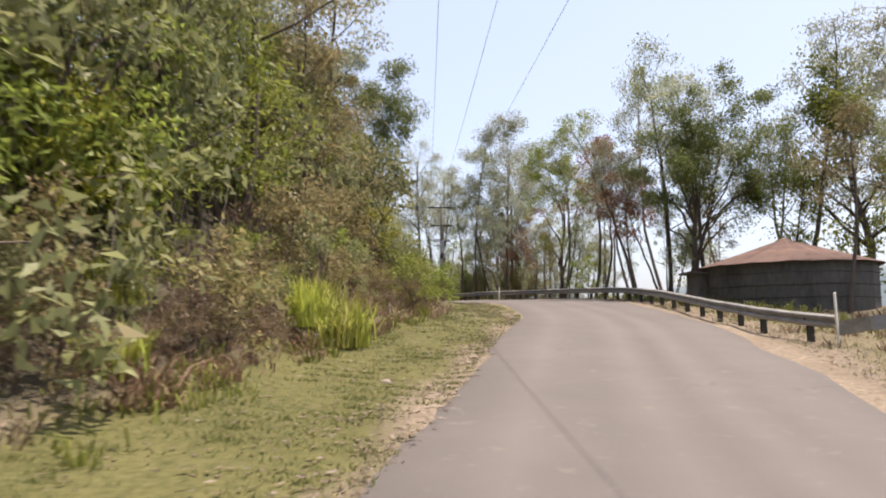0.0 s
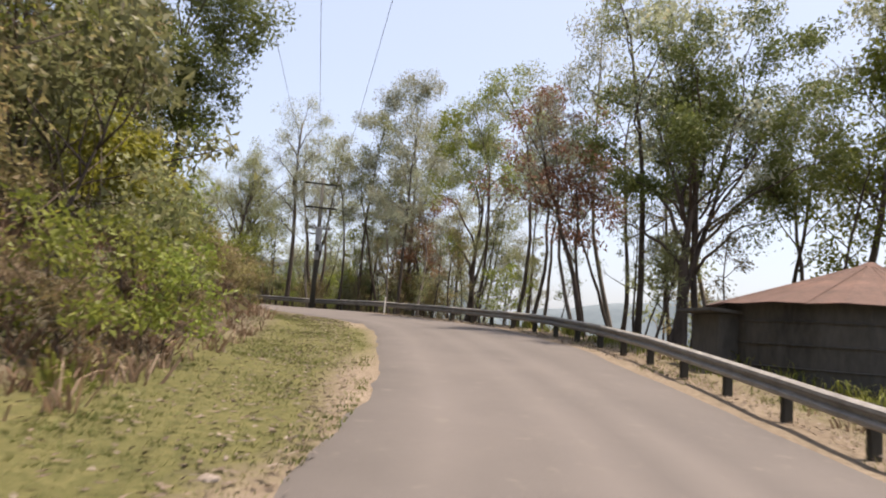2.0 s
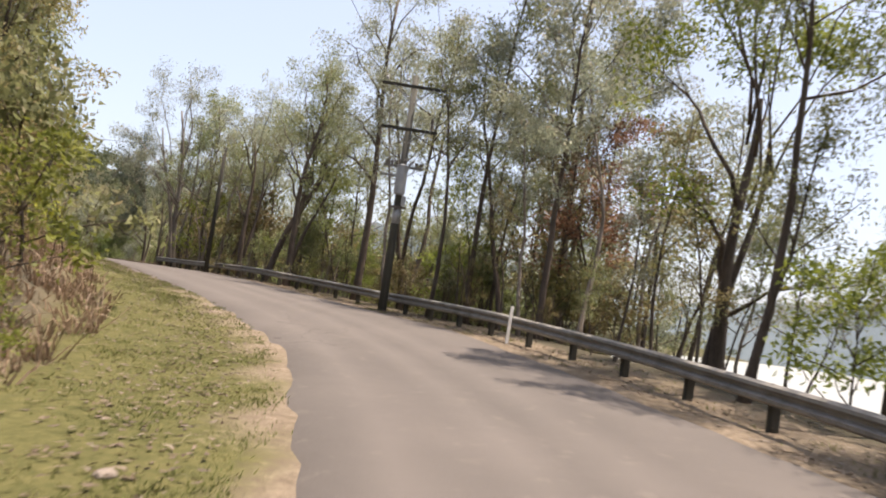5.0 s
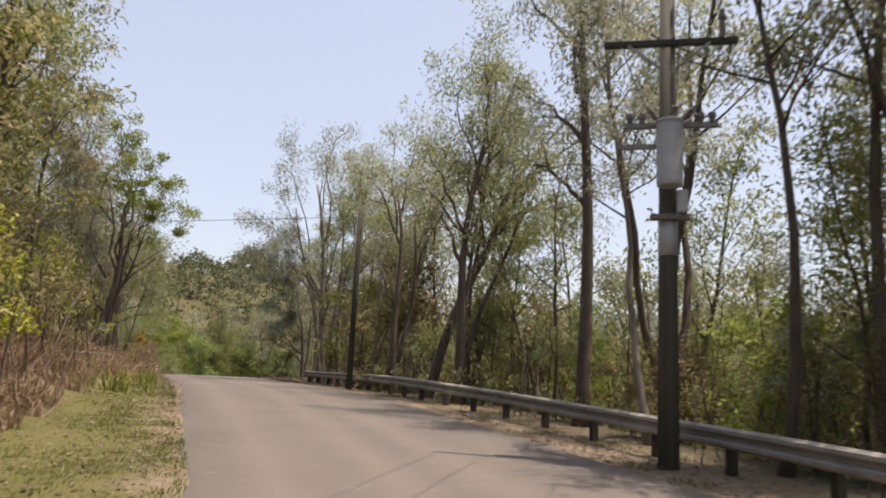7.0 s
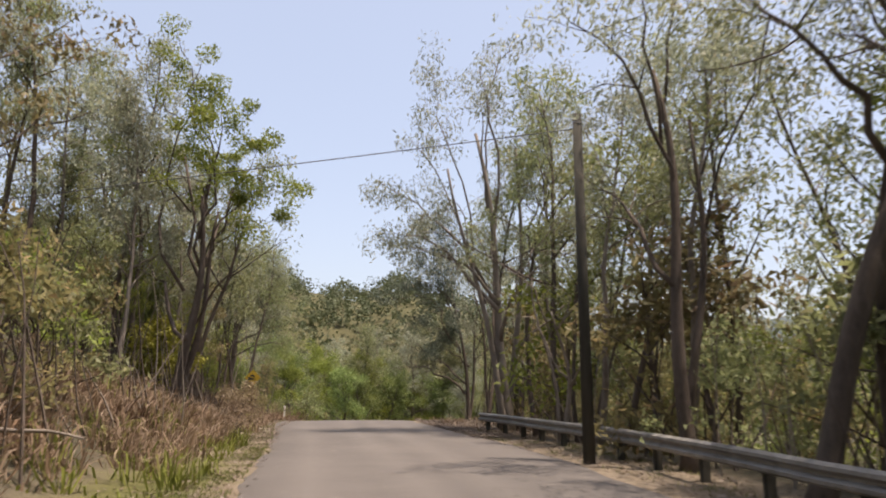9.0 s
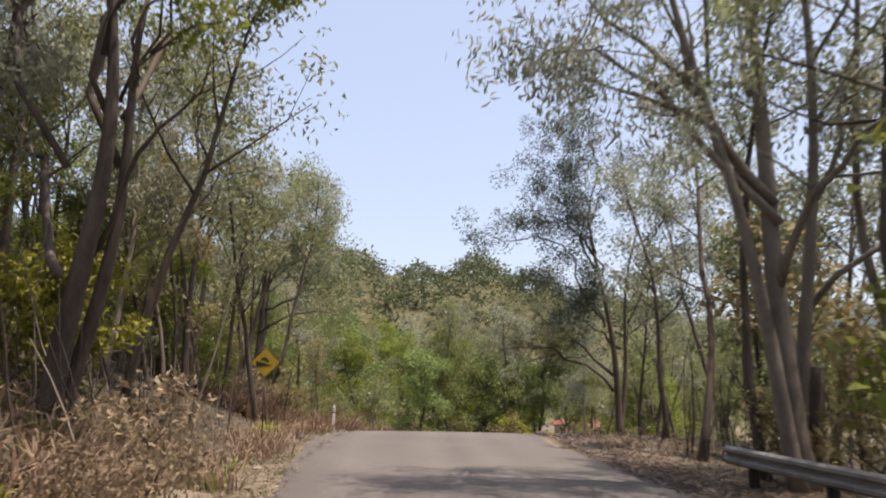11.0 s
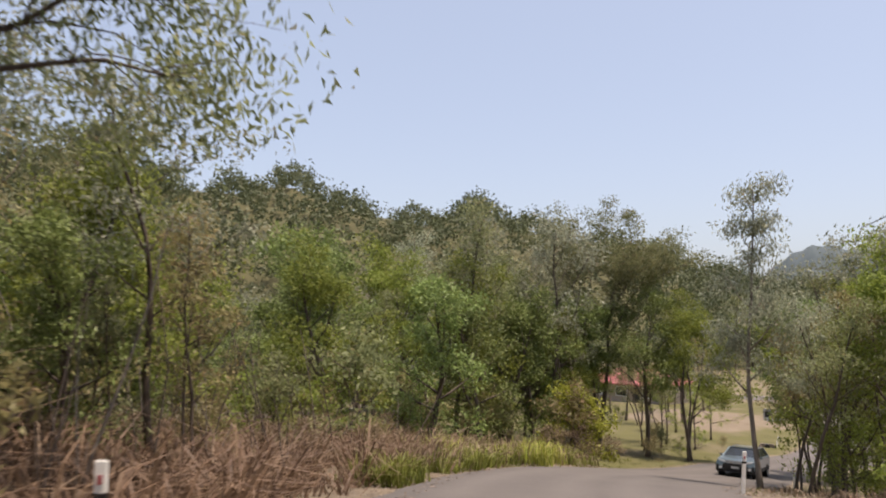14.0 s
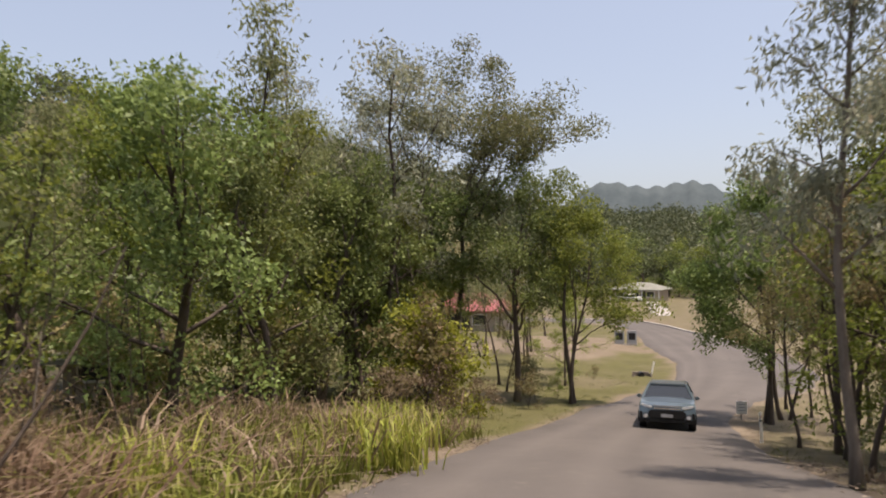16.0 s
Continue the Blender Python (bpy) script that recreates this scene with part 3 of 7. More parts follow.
def grow(name, seed, tall, r, fork=0.45, spread=0.3, limbs=9, subs=3, tip=45, tip_r=0.55, leaf=(0.2, 0.06), droop=0.5, lean=(0, 0), stems=1, kind="gum", bark=None, label="", category="tree", bend=0.10, up=0.10, flat=1.0, low=0, slim=False):
    """A tree as an Empty with trunk and crown; its base lies at the origin."""
    rng = np.random.default_rng(seed)
    root = new(name)
    wood, tips = [], []
    for st in range(stems):
        a = rng.uniform(0, 2 * math.pi)
        d0 = np.array([lean[0], lean[1], 1.0]) + (0.22 * np.array([math.cos(a), math.sin(a), 0]) if stems > 1 else 0)
        h = tall * (1 if st == 0 else rng.uniform(0.65, 0.95))
        pts, rad, _ = branch(rng, (0.25 * math.cos(a) * (stems > 1), 0.25 * math.sin(a) * (stems > 1), -0.3), d0, h * 0.96, r * (1 if st == 0 else 0.75), 0.05 + 0.03 * bend / 0.1, 11, 0.02)
        rad = r * (1 if st == 0 else 0.75) * (1 - 0.82 * np.linspace(0, 1, 12) ** 0.9)
        rad[0] *= 1.5
        wood.append(tube(pts, rad, 8 if tall > 5 else 4))
        for i in range(limbs):
            u = fork + (0.97 - fork) * (i + rng.uniform(0.1, 0.9)) / limbs
            k = u * 11
            j = min(int(k), 10)
            p = pts[j] * (1 - k + j) + pts[j + 1] * (k - j)
            a = i * 2.4 + rng.uniform(-0.5, 0.5) + st
            rise = 0.45 + 0.9 * (u - fork) / max(1 - fork, 0.01)
            ln = tall * spread * (1.12 - 0.62 * (u - fork) / max(1 - fork, 0.01)) * rng.uniform(0.7, 1.25)
            rr = max(np.interp(k, range(12), rad) * 0.55, 0.018)
            bp, br, bd = branch(rng, p, (math.cos(a), math.sin(a), rise * flat), ln, rr, bend * 1.6, 6, up)
            coarse = slim or tall < 5
            wood.append(tube(bp[::2], br[::2], 3 if coarse else 4))
            tips.append(bp[-1])
            for q in range(subs):
                m = rng.uniform(0.35, 0.95) * 6
                j2 = min(int(m), 5)
                sp = bp[j2] * (1 - m + j2) + bp[j2 + 1] * (m - j2)
                sd = bd + 0.9 * rng.normal(size=3) * np.array([1, 1, 0.6])
                sb, sr, _ = branch(rng, sp, sd, ln * rng.uniform(0.3, 0.55), rr * 0.4, bend * 1.6, 3, up * 0.6)
                if tall > 5:
                    wood.append(tube(sb[[0, 2, 3]], sr[[0, 2, 3]], 3))
                tips += [sb[-1], sb[2]] if rng.random() < 0.5 else [sb[-1]]
        tips.append(pts[-1])
    for i in range(low):
        a = rng.uniform(0, 6.28)
        rr = tall * spread * rng.uniform(0.3, 0.9)
        tips.append(np.array([rr * math.cos(a), rr * math.sin(a), tall * rng.uniform(0.12, fork + 0.1)]))
    v, f = join(wood)
    mesh_ob("trunk", v, f, bark or BARK, root, smooth=True)
    tips = np.array(tips)
    cnt = rng.poisson(tip * LEAFY, len(tips))
    c = np.repeat(tips, cnt, 0)
    o = rng.normal(size=c.shape)
    o *= (rng.uniform(0, 1, len(c)) ** 0.45 / np.linalg.norm(o, axis=1))[:, None]
    o = o * 1.35 * tip_r * np.array([1, 1, 0.72]) * rng.uniform(0.5, 1.3, len(tips)).repeat(cnt)[:, None]
    o[:, 2] -= droop * tip_r * 0.5
    v, f = leaf_tris(c + o, rng, 1.05 * leaf[0], 1.07 * leaf[1], droop)
    mesh_ob("crown", v, f, LEAF[kind], root)
    return tagged(root, label, category)


POOL = {}


def plant(kind, x, y, scale=1.0, turn=None, group=""):
    """A copy of a grown tree or shrub, standing on the ground."""
    rng = PLANT_RNG
    if kind in ("shrub", "dead", "bank"):
        st, lat, _ = stations(x, y)
        if 96.5 < st[0] < 111 and -13 < lat[0] < -4.4:  # open leaf-strewn slope
            return None
    proto = POOL[kind][int(rng.integers(len(POOL[kind])))]
    a = rng.uniform(0, 360) if turn is None else turn
    m = Matrix.LocRotScale((x, y, height(x, y) - 0.05), Euler((radians(rng.uniform(-2, 2)), radians(rng.uniform(-2, 2)), radians(a))), (scale, scale, scale * rng.uniform(0.94, 1.08)))
    if kind.endswith("_back"):
        BACK.append((proto, m))
        return None
    if group in ("trees on the bank", "woodland below the road") and any(math.hypot(x - a, y - b) < r for a, b, r in GLADES):
        return None
    ob = copy_thing(proto, m) if proto.get("placed") else proto
    if ob is proto:
        proto.matrix_basis = m
        proto["placed"] = 1
    if group:
        ob["group"] = group
    return ob


BACK = []
# gaps in the stand above the warning sign and behind the rail
GLADES = ((-34.4, 88.7, 0.8), (-37.9, 88.8, 0.8), (-43.0, 92.5, 1.3), (-38.2, 91.6, 0.7), (-2.7, 73.05, 0.5))
PLANT_RNG = np.random.default_rng(11)
GUM, OPEN, BROAD = "tall slender gum tree with a sparse drooping crown", "dark-stemmed gum tree with an open leafy crown", "broad dense dark-green tree with low limbs"
POOL["tall"] = [grow("gum_tree", 20 + i, 16, 0.15, 0.5, 0.19, 12, 3, 44, 0.62, (0.2, 0.075), 0.7, kind=k, bark=b, label=GUM) for i, (k, b) in enumerate((("gum", BARK), ("pale", BARK_PALE), ("pale", BARK)))]
POOL["mid"] = [grow("gum_tree", 40 + i, 11, 0.12, 0.4, 0.25, 10, 3 if n < 2 else 2, 44, 0.58, (0.185, 0.078), 0.55, stems=n, kind=k, label=OPEN) for i, (k, n) in enumerate((("gum", 1), ("gum", 2), ("scrub", 1), ("pale", 1)))]
POOL["weeping"] = [grow("gum_tree", 29, 15.5, 0.2, 0.28, 0.34, 14, 4, 40, 0.74, (0.26, 0.075), 0.9, lean=(-0.1, 0), kind="pale", bark=BARK_PALE, label="large pale gum tree with drooping foliage")]
POOL["clumped"] = [grow("gum_tree", 36, 12.5, 0.2, 0.3, 0.34, 12, 4, 70, 0.66, (0.18, 0.1), 0.2, kind="lush", label="leafy gum tree with forked dark limbs")]
POOL["dense"] = [grow("broadleaf_tree", 60 + i, 9.5, 0.2, 0.22, 0.36, 15, 3, 76, 0.66, (0.18, 0.11), 0.2, kind=k, label=BROAD, low=14) for i, k in enumerate(("dark", "lush", "dark"))]
POOL["bank"] = [grow("bushy_tree", 170 + i, 7.5, 0.08, 0.1, 0.3, 15, 2, 48, 0.58, (0.16, 0.07), 0.3, stems=1, kind=k, low=16, label="bushy roadside tree with leaves down to the ground") for i, k in enumerate(("scrub", "gum", "lush", "scrub", "gum"))]
POOL["thicket"] = [grow("bushy_tree", 190 + i, 8.5, 0.09, 0.1, 0.27, 17, 2, 52, 0.55, (0.15, 0.062), 0.3, kind=k, low=18, label="bushy roadside tree with small leaves down to the ground") for i, k in enumerate(("scrub", "lush", "gum"))]
POOL["feather"] = [grow("gum_tree", 195, 10.6, 0.1, 0.32, 0.13, 18, 2, 66, 0.5, (0.17, 0.055), 0.85, kind="pale", bark=BARK_PALE, label="slender feathery gum tree beside the road")]
POOL["sapling"] = [grow("sapling", 80 + i, 6.5, 0.055, 0.3, 0.16, 8, 1, 44, 0.5, (0.15, 0.056), 0.4, kind=k, label="thin young gum sapling with sparse leaves", category="sapling") for i, k in enumerate(("gum", "lush", "scrub", "pale"))]
POOL["red"] = [grow("dying_gum_tree", 90, 11, 0.13, 0.42, 0.24, 9, 2, 62, 0.58, (0.19, 0.075), 0.5, stems=2, kind="dry", label="gum tree with dried reddish-brown leaves")]
POOL["shrub"] = [grow("shrub", 100 + i, 2.6, 0.035, 0.12, 0.5, 10, 2, 24, 0.36, (0.155, 0.068), 0.2, stems=1, kind=k, label=l, category="shrub") for i, (k, l) in enumerate((("scrub", "dull green scrubby roadside shrub"), ("lush", "fresh green leafy shrub"), ("gum", "leafy olive green shrub"), ("scrub", "tangled dull green shrub")))]
POOL["dead"] = [grow("shrub", 118, 2.4, 0.03, 0.12, 0.5, 10, 2, 26, 0.36, (0.14, 0.055), 0.2, kind="withered", label="dead brown leafy shrub", category="shrub")]
POOL["yellow"] = [grow("shrub", 110, 3.4, 0.04, 0.1, 0.42, 12, 2, 34, 0.36, (0.19, 0.085), 0.2, stems=2, kind="yellow", label="bright yellow-green leafy bush", category="shrub")]
# the same kinds farther from the road, with fewer and larger leaves
POOL["mid_back"] = [grow("gum_tree", 140 + i, 11, 0.15, 0.34, 0.27, 8, 1, 46, 0.9, (0.26, 0.115), 0.4, kind=k, slim=True, label=OPEN) for i, k in enumerate(("gum", "scrub", "pale", "gum"))]
POOL["tall_back"] = [grow("gum_tree", 150 + i, 15, 0.17, 0.45, 0.2, 10, 1, 42, 0.9, (0.26, 0.115), 0.5, kind=k, slim=True, label=GUM) for i, k in enumerate(("gum", "pale"))]
POOL["dense_back"] = [grow("broadleaf_tree", 160 + i, 9.5, 0.22, 0.2, 0.38, 12, 1, 46, 1.0, (0.3, 0.18), 0.2, kind=k, slim=True, label=BROAD, low=12) for i, k in enumerate(("dark", "lush"))]


def shaped(name, seed, x, y, stems, limbs, r, kind, leaf, count, tip_r, droop, label, bark=None, twigs=5, group="", wig=0.024, taper=0.72):
    """A tree whose main limbs reach given ends; stems and limbs are offsets from its foot, each limb (stem, share, dx, dy, dz, leafiness)."""
    rng = np.random.default_rng(seed)
    root = new(name)
    root.location = (x, y, height(x, y) - 0.05)
    wood, tips, full, rows = [], [], [], []
    for i, (dx, dy, h) in enumerate(stems):
        u = np.linspace(0, 1, 12)[:, None]
        p = np.array([0.35 * math.cos(i * 2.3) * (i > 0), 0.35 * math.sin(i * 2.3) * (i > 0), -0.3]) + u * np.array([dx, dy, h]) + 0.28 * np.sin(u * np.array([5.1, 4.3, 0]) + seed + i) * u
        rr = r * (1 if i == 0 else 0.7) * (1 - taper * np.linspace(0, 1, 12) ** 0.9)
        rr[0] *= 1.4
        wood.append(tube(p, rr, 9))
        rows.append((p, rr))
    for si, share, dx, dy, dz, leafy in limbs:
        p, rr = rows[si]
        k = share * 11
        j = min(int(k), 10)
        a = p[j] * (1 - k + j) + p[j + 1] * (k - j)
        b2 = np.array([dx, dy, dz])
        ln = np.linalg.norm(b2 - a)
        u = np.linspace(0, 1, 9)[:, None]
        w = np.cumsum(rng.normal(0, wig * ln, (9, 3)), 0)
        q = a + (b2 - a) * u + (w - w[-1] * u) + np.array([0, 0, 0.12 * ln]) * np.sin(u * math.pi)
        lr = max(rr[j] * 0.55, 0.03) * np.linspace(1, 0.12, 9)
        wood.append(tube(q, lr, 6))
        if leafy > 0:
            tips.append(q[-1])
            full.append(leafy)
        for t in range(twigs):
            m = rng.uniform(2.6, 7.8)
            j2 = int(m)
            s0 = q[j2] * (1 - m + j2) + q[j2 + 1] * (m - j2)
            d = (b2 - a) / ln + 0.95 * rng.normal(size=3) * np.array([1, 1, 0.7])
            sb, sr, _ = branch(rng, s0, d, min(ln, 4.0) * rng.uniform(0.28, 0.5), lr[j2] * 0.5, 0.16, 4, 0.05 - 0.12 * droop)
            wood.append(tube(sb, sr, 4))
            for e in (sb[-1], sb[2] + 0.2 * rng.normal(size=3)):
                if leafy > 0 and rng.random() < 0.8:
                    tips.append(e)
                    full.append(leafy)
    v, f = join(wood)
    mesh_ob("trunk", v, f, bark or BARK, root, smooth=True)
    tips, full = np.array(tips), np.array(full)
    cnt = rng.poisson(count * full)
    c = np.repeat(tips, cnt, 0)
    o = rng.normal(size=c.shape)
    o *= (rng.uniform(0, 1, len(c)) ** 0.4 / np.linalg.norm(o, axis=1))[:, None]
    o *= tip_r * np.array([1, 1, 0.7 + 0.5 * droop]) * rng.uniform(0.6, 1.3, len(tips)).repeat(cnt)[:, None]
    o[:, 2] -= droop * tip_r * 0.6
    v, f = leaf_tris(c + o, rng, leaf[0], leaf[1], droop)
    mesh_ob("crown", v, f, LEAF[kind], root)
    return tagged(root, label, "tree", group=group)


def bare(x, y, r=0.0):
    """Whether a place is kept free of trees: tank, houses and signs."""
    return math.hypot(x - 15, y - 31.5) < 5.2 + r or math.hypot(x + 33.6, y - 90.5) < 1.2 or (math.hypot(x + 29.8, y - 88.5) < 4.2 and y < 91.5) or math.hypot(x + 44, y - 100.4) < 2.5 or math.hypot(x + 29.5, y - 83) < 4.5 or math.hypot(x + 0.25, y - 65.1) < 1.5 or math.hypot(x + 13.8, y - 81) < 2.4 or (abs(x + 65) < 10 and abs(y - 186) < 9)


# trees that stand out, right of the road and then beyond the crest
for kind, x, y, sc in (("red", 11.5, 41.8, 1), ("mid", 14.1, 46.3, 1), ("tall", 12.6, 40.2, 0.95), ("weeping", 18.9, 27.2, 0.95), ("tall", 17.4, 26.4, 0.9),
                           ("mid", 14.8, 26.4, 0.75), ("weeping", 22.5, 31, 1.0), ("mid", 22, 38, 1.1), ("dense", 21.2, 36.2, 1.25), ("tall", 19.2, 37.6, 1), ("tall", 23.4, 35.4, 1), ("mid", 24, 33, 1.1), ("mid", 19.5, 42, 1),
                           ("tall", 12.3, 71.2, 1), ("tall", 16.4, 45.5, 0.8), ("mid", -19.2, 93.4, 0.8), ("mid", -18.9, 68, 1.2), ("mid", -17, 63.2, 1.1), ("mid", -21.5, 71.8, 1.2), ("mid", -33.8, 84, 1), ("clumped", -6.3, 79.6, 0.55)):
    plant(kind, x, y, sc, group="roadside gum trees")
for kind, x, y, sc in (("mid", -17, 88.6, 1.1), ("red", 7.3, 63.3, 1), ("tall", 14.6, 68.6, 0.9), ("mid", 10.2, 66.4, 1.1), ("mid", 5.4, 61.4, 1),
                           ("tall", 2.9, 65.4, 0.9), ("tall", -12.2, 83.2, 0.8), ("mid", -14.6, 86.6, 1)):
    plant(kind, x, y, sc, group="roadside gum trees")
for kind, x, y, sc in (("mid", -33.2, 86.4, 1.05), ("sapling", -36.2, 89.2, 1.4), ("tall", -39.6, 92.6, 0.75), ("mid", -39.2, 94.8, 0.95), ("tall", -41.5, 97.2, 0.72), ("mid", -38.4, 91.2, 0.95), ("sapling", -34.9, 88.6, 1.1), ("tall", -43.4, 97.4, 0.8), ("sapling", -45.9, 103.8, 0.75),
                       ("sapling", -44.9, 103.2, 0.8), ("mid", -41.0, 91.0, 1.0), ("tall", -26.2, 105.4, 0.72), ("mid", -30.6, 108.6, 0.75), ("mid", -23.5, 100.5, 0.9), ("dense", -24.5, 104, 0.8), ("mid", -21.5, 98, 0.9), ("mid", -26.8, 101.2, 0.8), ("tall", -10.5, 47.5, 0.95), ("dense", -8.2, 46.2, 1.15)):
    plant(kind, x, y, sc, group="roadside gum trees")
for kind, x, y, sc in (("dense", -56, 128, 0.78), ("dense", -60, 134, 1.1), ("dense", -57, 140, 1.05), ("dense", -54.5, 133, 1.08), ("dense", -63, 124, 1.1), ("mid", -55, 136, 1.3), ("mid", -58, 130, 1.25), ("dense", -58, 122, 0.86),
                           ("dense", -54, 126.5, 1.02), ("dense", -53.4, 121.5, 0.8), ("dense", -60.5, 117.5, 0.8), ("dense", -56.5, 136.5, 1.1), ("tall", -57, 133.5, 0.8), ("mid", -55.2, 118.5, 0.62), ("clumped", -55.6, 141, 0.8), ("clumped", -50.6, 154.3, 0.7),
                           ("yellow", -51.4, 133, 1.3), ("clumped", -49.6, 147, 0.6), ("tall", -62.6, 133.4, 0.86), ("tall", -60, 134.4, 0.92), ("tall", -56.4, 135.7, 0.88), ("tall", -54.6, 136.8, 0.75), ("clumped", -58.2, 135, 1.12), ("clumped", -54.4, 136, 1.12)):
    plant(kind, x, y, sc, group="trees by the descent")
for kind, x, y, sc in (("clumped", -56.2, 134.8, 1.18), ("tall", -66.8, 131, 0.8), ("clumped", -51.8, 146.5, 0.66), ("clumped", -53.6, 139.5, 0.75), ("dense", -58.6, 126, 0.7), ("dense", -61.8, 129.6, 0.84), ("dense", -55.4, 131.4, 1.18), ("dense", -64.6, 127.4, 1.2),
                           ("feather", -39.5, 121.9, 1.02), ("mid", -38.9, 124.5, 0.56), ("mid", -37.6, 119.6, 0.6), ("sapling", -39.0, 125.8, 0.85), ("mid", -38.8, 128.4, 0.6), ("mid", -37.4, 122.6, 0.6), ("dense", -37.6, 126.6, 0.6), ("dense", -36.6, 130.5, 0.66),
                           ("mid", -38.4, 129.5, 0.62), ("clumped", -37.6, 134.4, 0.66), ("mid", -36.4, 140, 0.7), ("mid", -35.2, 124.8, 0.66), ("mid", -38.8, 127.8, 0.72), ("mid", -39.5, 132, 0.68), ("mid", -39.2, 140.2, 0.78), ("clumped", -38.2, 141.8, 0.6)):
    plant(kind, x, y, sc, group="trees by the descent")
for kind, x, y, sc in (("bank", -36.6, 121, 0.7), ("bank", -37.0, 127.6, 0.66), ("bank", -36.2, 132.2, 0.75), ("dense", -34.6, 120.6, 0.6), ("mid", -33, 127.4, 0.7), ("mid", -34.2, 132.4, 0.7), ("mid", -36, 137, 0.68), ("mid", -31, 122.4, 0.66),
                           ("mid", -37.9, 137.6, 0.6), ("mid", -39, 143.6, 0.8), ("mid", -33.4, 116.6, 0.6), ("mid", -53, 146, 0.7), ("mid", -58, 158, 0.7), ("mid", -51.6, 142.6, 0.66), ("mid", -52.4, 148.6, 0.62), ("clumped", -55.5, 143.5, 0.72),
                           ("dense", -59, 146, 0.85), ("mid", -54, 156, 0.7)):
    plant(kind, x, y, sc, group="trees by the descent")
r2 = np.random.default_rng(5)
for s in np.arange(28, 100, 1.5):
    for band in range(4):
        lat = (6.0, 9.5, 14, 20)[band] + r2.uniform(-0.5, 3.0)
        x, y, _ = on_way(s + r2.uniform(-0.8, 0.8), lat)
        if bare(x, y) or r2.random() < (0.66, 0.6, 0.45, 0.6)[band] or (band > 1 and s < 58) or (band == 1 and 40 < s < 60 and r2.random() < 0.4) or (80 < s < 92 and lat < 7.4):
            continue
        plant(r2.choice(["mid", "sapling", "tall", "tall"] if band < 2 else ["mid_back", "tall_back", "mid_back"]), x, y, r2.uniform(0.65, 1.05), group="woodland below the road")
for s in np.arange(60, 104, 1.1):
    x, y, _ = on_way(s, r2.uniform(6.0, 13))
    if not bare(x, y):
        plant("shrub", x, y, r2.uniform(0.7, 1.5), group="undergrowth below the road")
for i in range(64):
    lat = r2.uniform(7.5, 21)
    x, y, _ = on_way(r2.uniform(62, 108), lat)
    if not bare(x, y):
        plant("bank" if lat < 12 else r2.choice(["dense_back", "mid_back", "tall_back"]), x, y, r2.uniform(0.5, 0.85), group="woodland below the road")
for i in range(34):
    x, y, _ = on_way(r2.uniform(20, 66), r2.uniform(30, 60))
    plant(r2.choice(["dense_back", "mid_back"]), x, y, r2.uniform(0.35, 0.55), group="woodland below the road")
for i in range(12):
    x, y, _ = on_way(r2.uniform(58, 84), r2.uniform(6.4, 10.5))
    if not bare(x, y):
        plant("bank", x, y, r2.uniform(0.4, 0.65), group="woodland below the road")
for x, y, sc in ((-27.3, 83.9, 0.95), (-26.2, 82.8, 0.8), (-28.4, 85.0, 1.0), (-24.9, 81.4, 0.7), (-28.0, 83.6, 1.0)):
    plant("dead", x, y, sc, group="scrub on the bank")
for i in range(15):
    x, y, _ = on_way(r2.uniform(40, 68), r2.uniform(5.6, 9.5))
    if not bare(x, y):
        plant(r2.choice(["tall", "tall", "sapling"]), x, y, r2.uniform(0.55, 0.78), group="woodland below the road")
# wooded bank on the left
for s in np.arange(-6, 112, 2.0):
    for band in range(4):
        lat = -(8.8, 12.0, 16.5, 23)[band] - r2.uniform(0, 3) - (2.2 if s < 50 else 0)
        if band == 0 and 50 < s < 92:
            lat -= 0.8
        x, y, _ = on_way(s + r2.uniform(-1, 1), lat)
        if bare(x, y) or r2.random() < (0.5, 0.3, 0.4, 0.72)[band]:
            continue
        near = ["thicket", "mid", "thicket", "thicket"] if s < 34 else ["bank", "mid", "bank", "bank"] if s < 62 else ["mid", "bank", "clumped", "tall"]
        plant(r2.choice(near if band < 2 else ["mid", "bank"] if band == 2 and s < 32 else ["mid_back", "tall_back", "dense_back"] if s < 62 else ["mid_back", "tall_back"]), x, y, r2.uniform(0.75, 1.1), group="trees on the bank")
for s in np.arange(-5, 50, 1.5):
    x, y, _ = on_way(s, -r2.uniform(8.6, 13))
    plant("shrub", x, y, r2.uniform(0.7, 1.6), group="scrub on the bank")
for s in np.arange(3, 52, 1.2):
    x, y, _ = on_way(s, -r2.uniform(7.4, 9.4) + (1.4 if s > 24 else 0))
    plant("shrub", x, y, r2.uniform(0.28, 0.6), group="scrub on the bank")
for s in np.arange(50, 126, 1.6):
    x, y, _ = on_way(s, -r2.uniform(7.2, 13))
    if not bare(x, y):
        plant("shrub", x, y, r2.uniform(0.5, 1.1), group="scrub on the bank")
for x, y, sc in ((-7.6, 13.4, 0.8), (-3.6, 34, 0.8), (-14.5, 63, 0.9), (-32.4, 84.5, 0.8)):
    plant("yellow", x, y, sc, group="scrub on the bank")
for s in np.arange(96, 126, 1.25):
    x, y, _ = on_way(s, -r2.uniform(5.6, 15))
    if not bare(x, y):
        plant(r2.choice(["mid", "sapling", "sapling", "tall", "mid"]), x, y, r2.uniform(0.6, 0.95), group="trees on the bank")
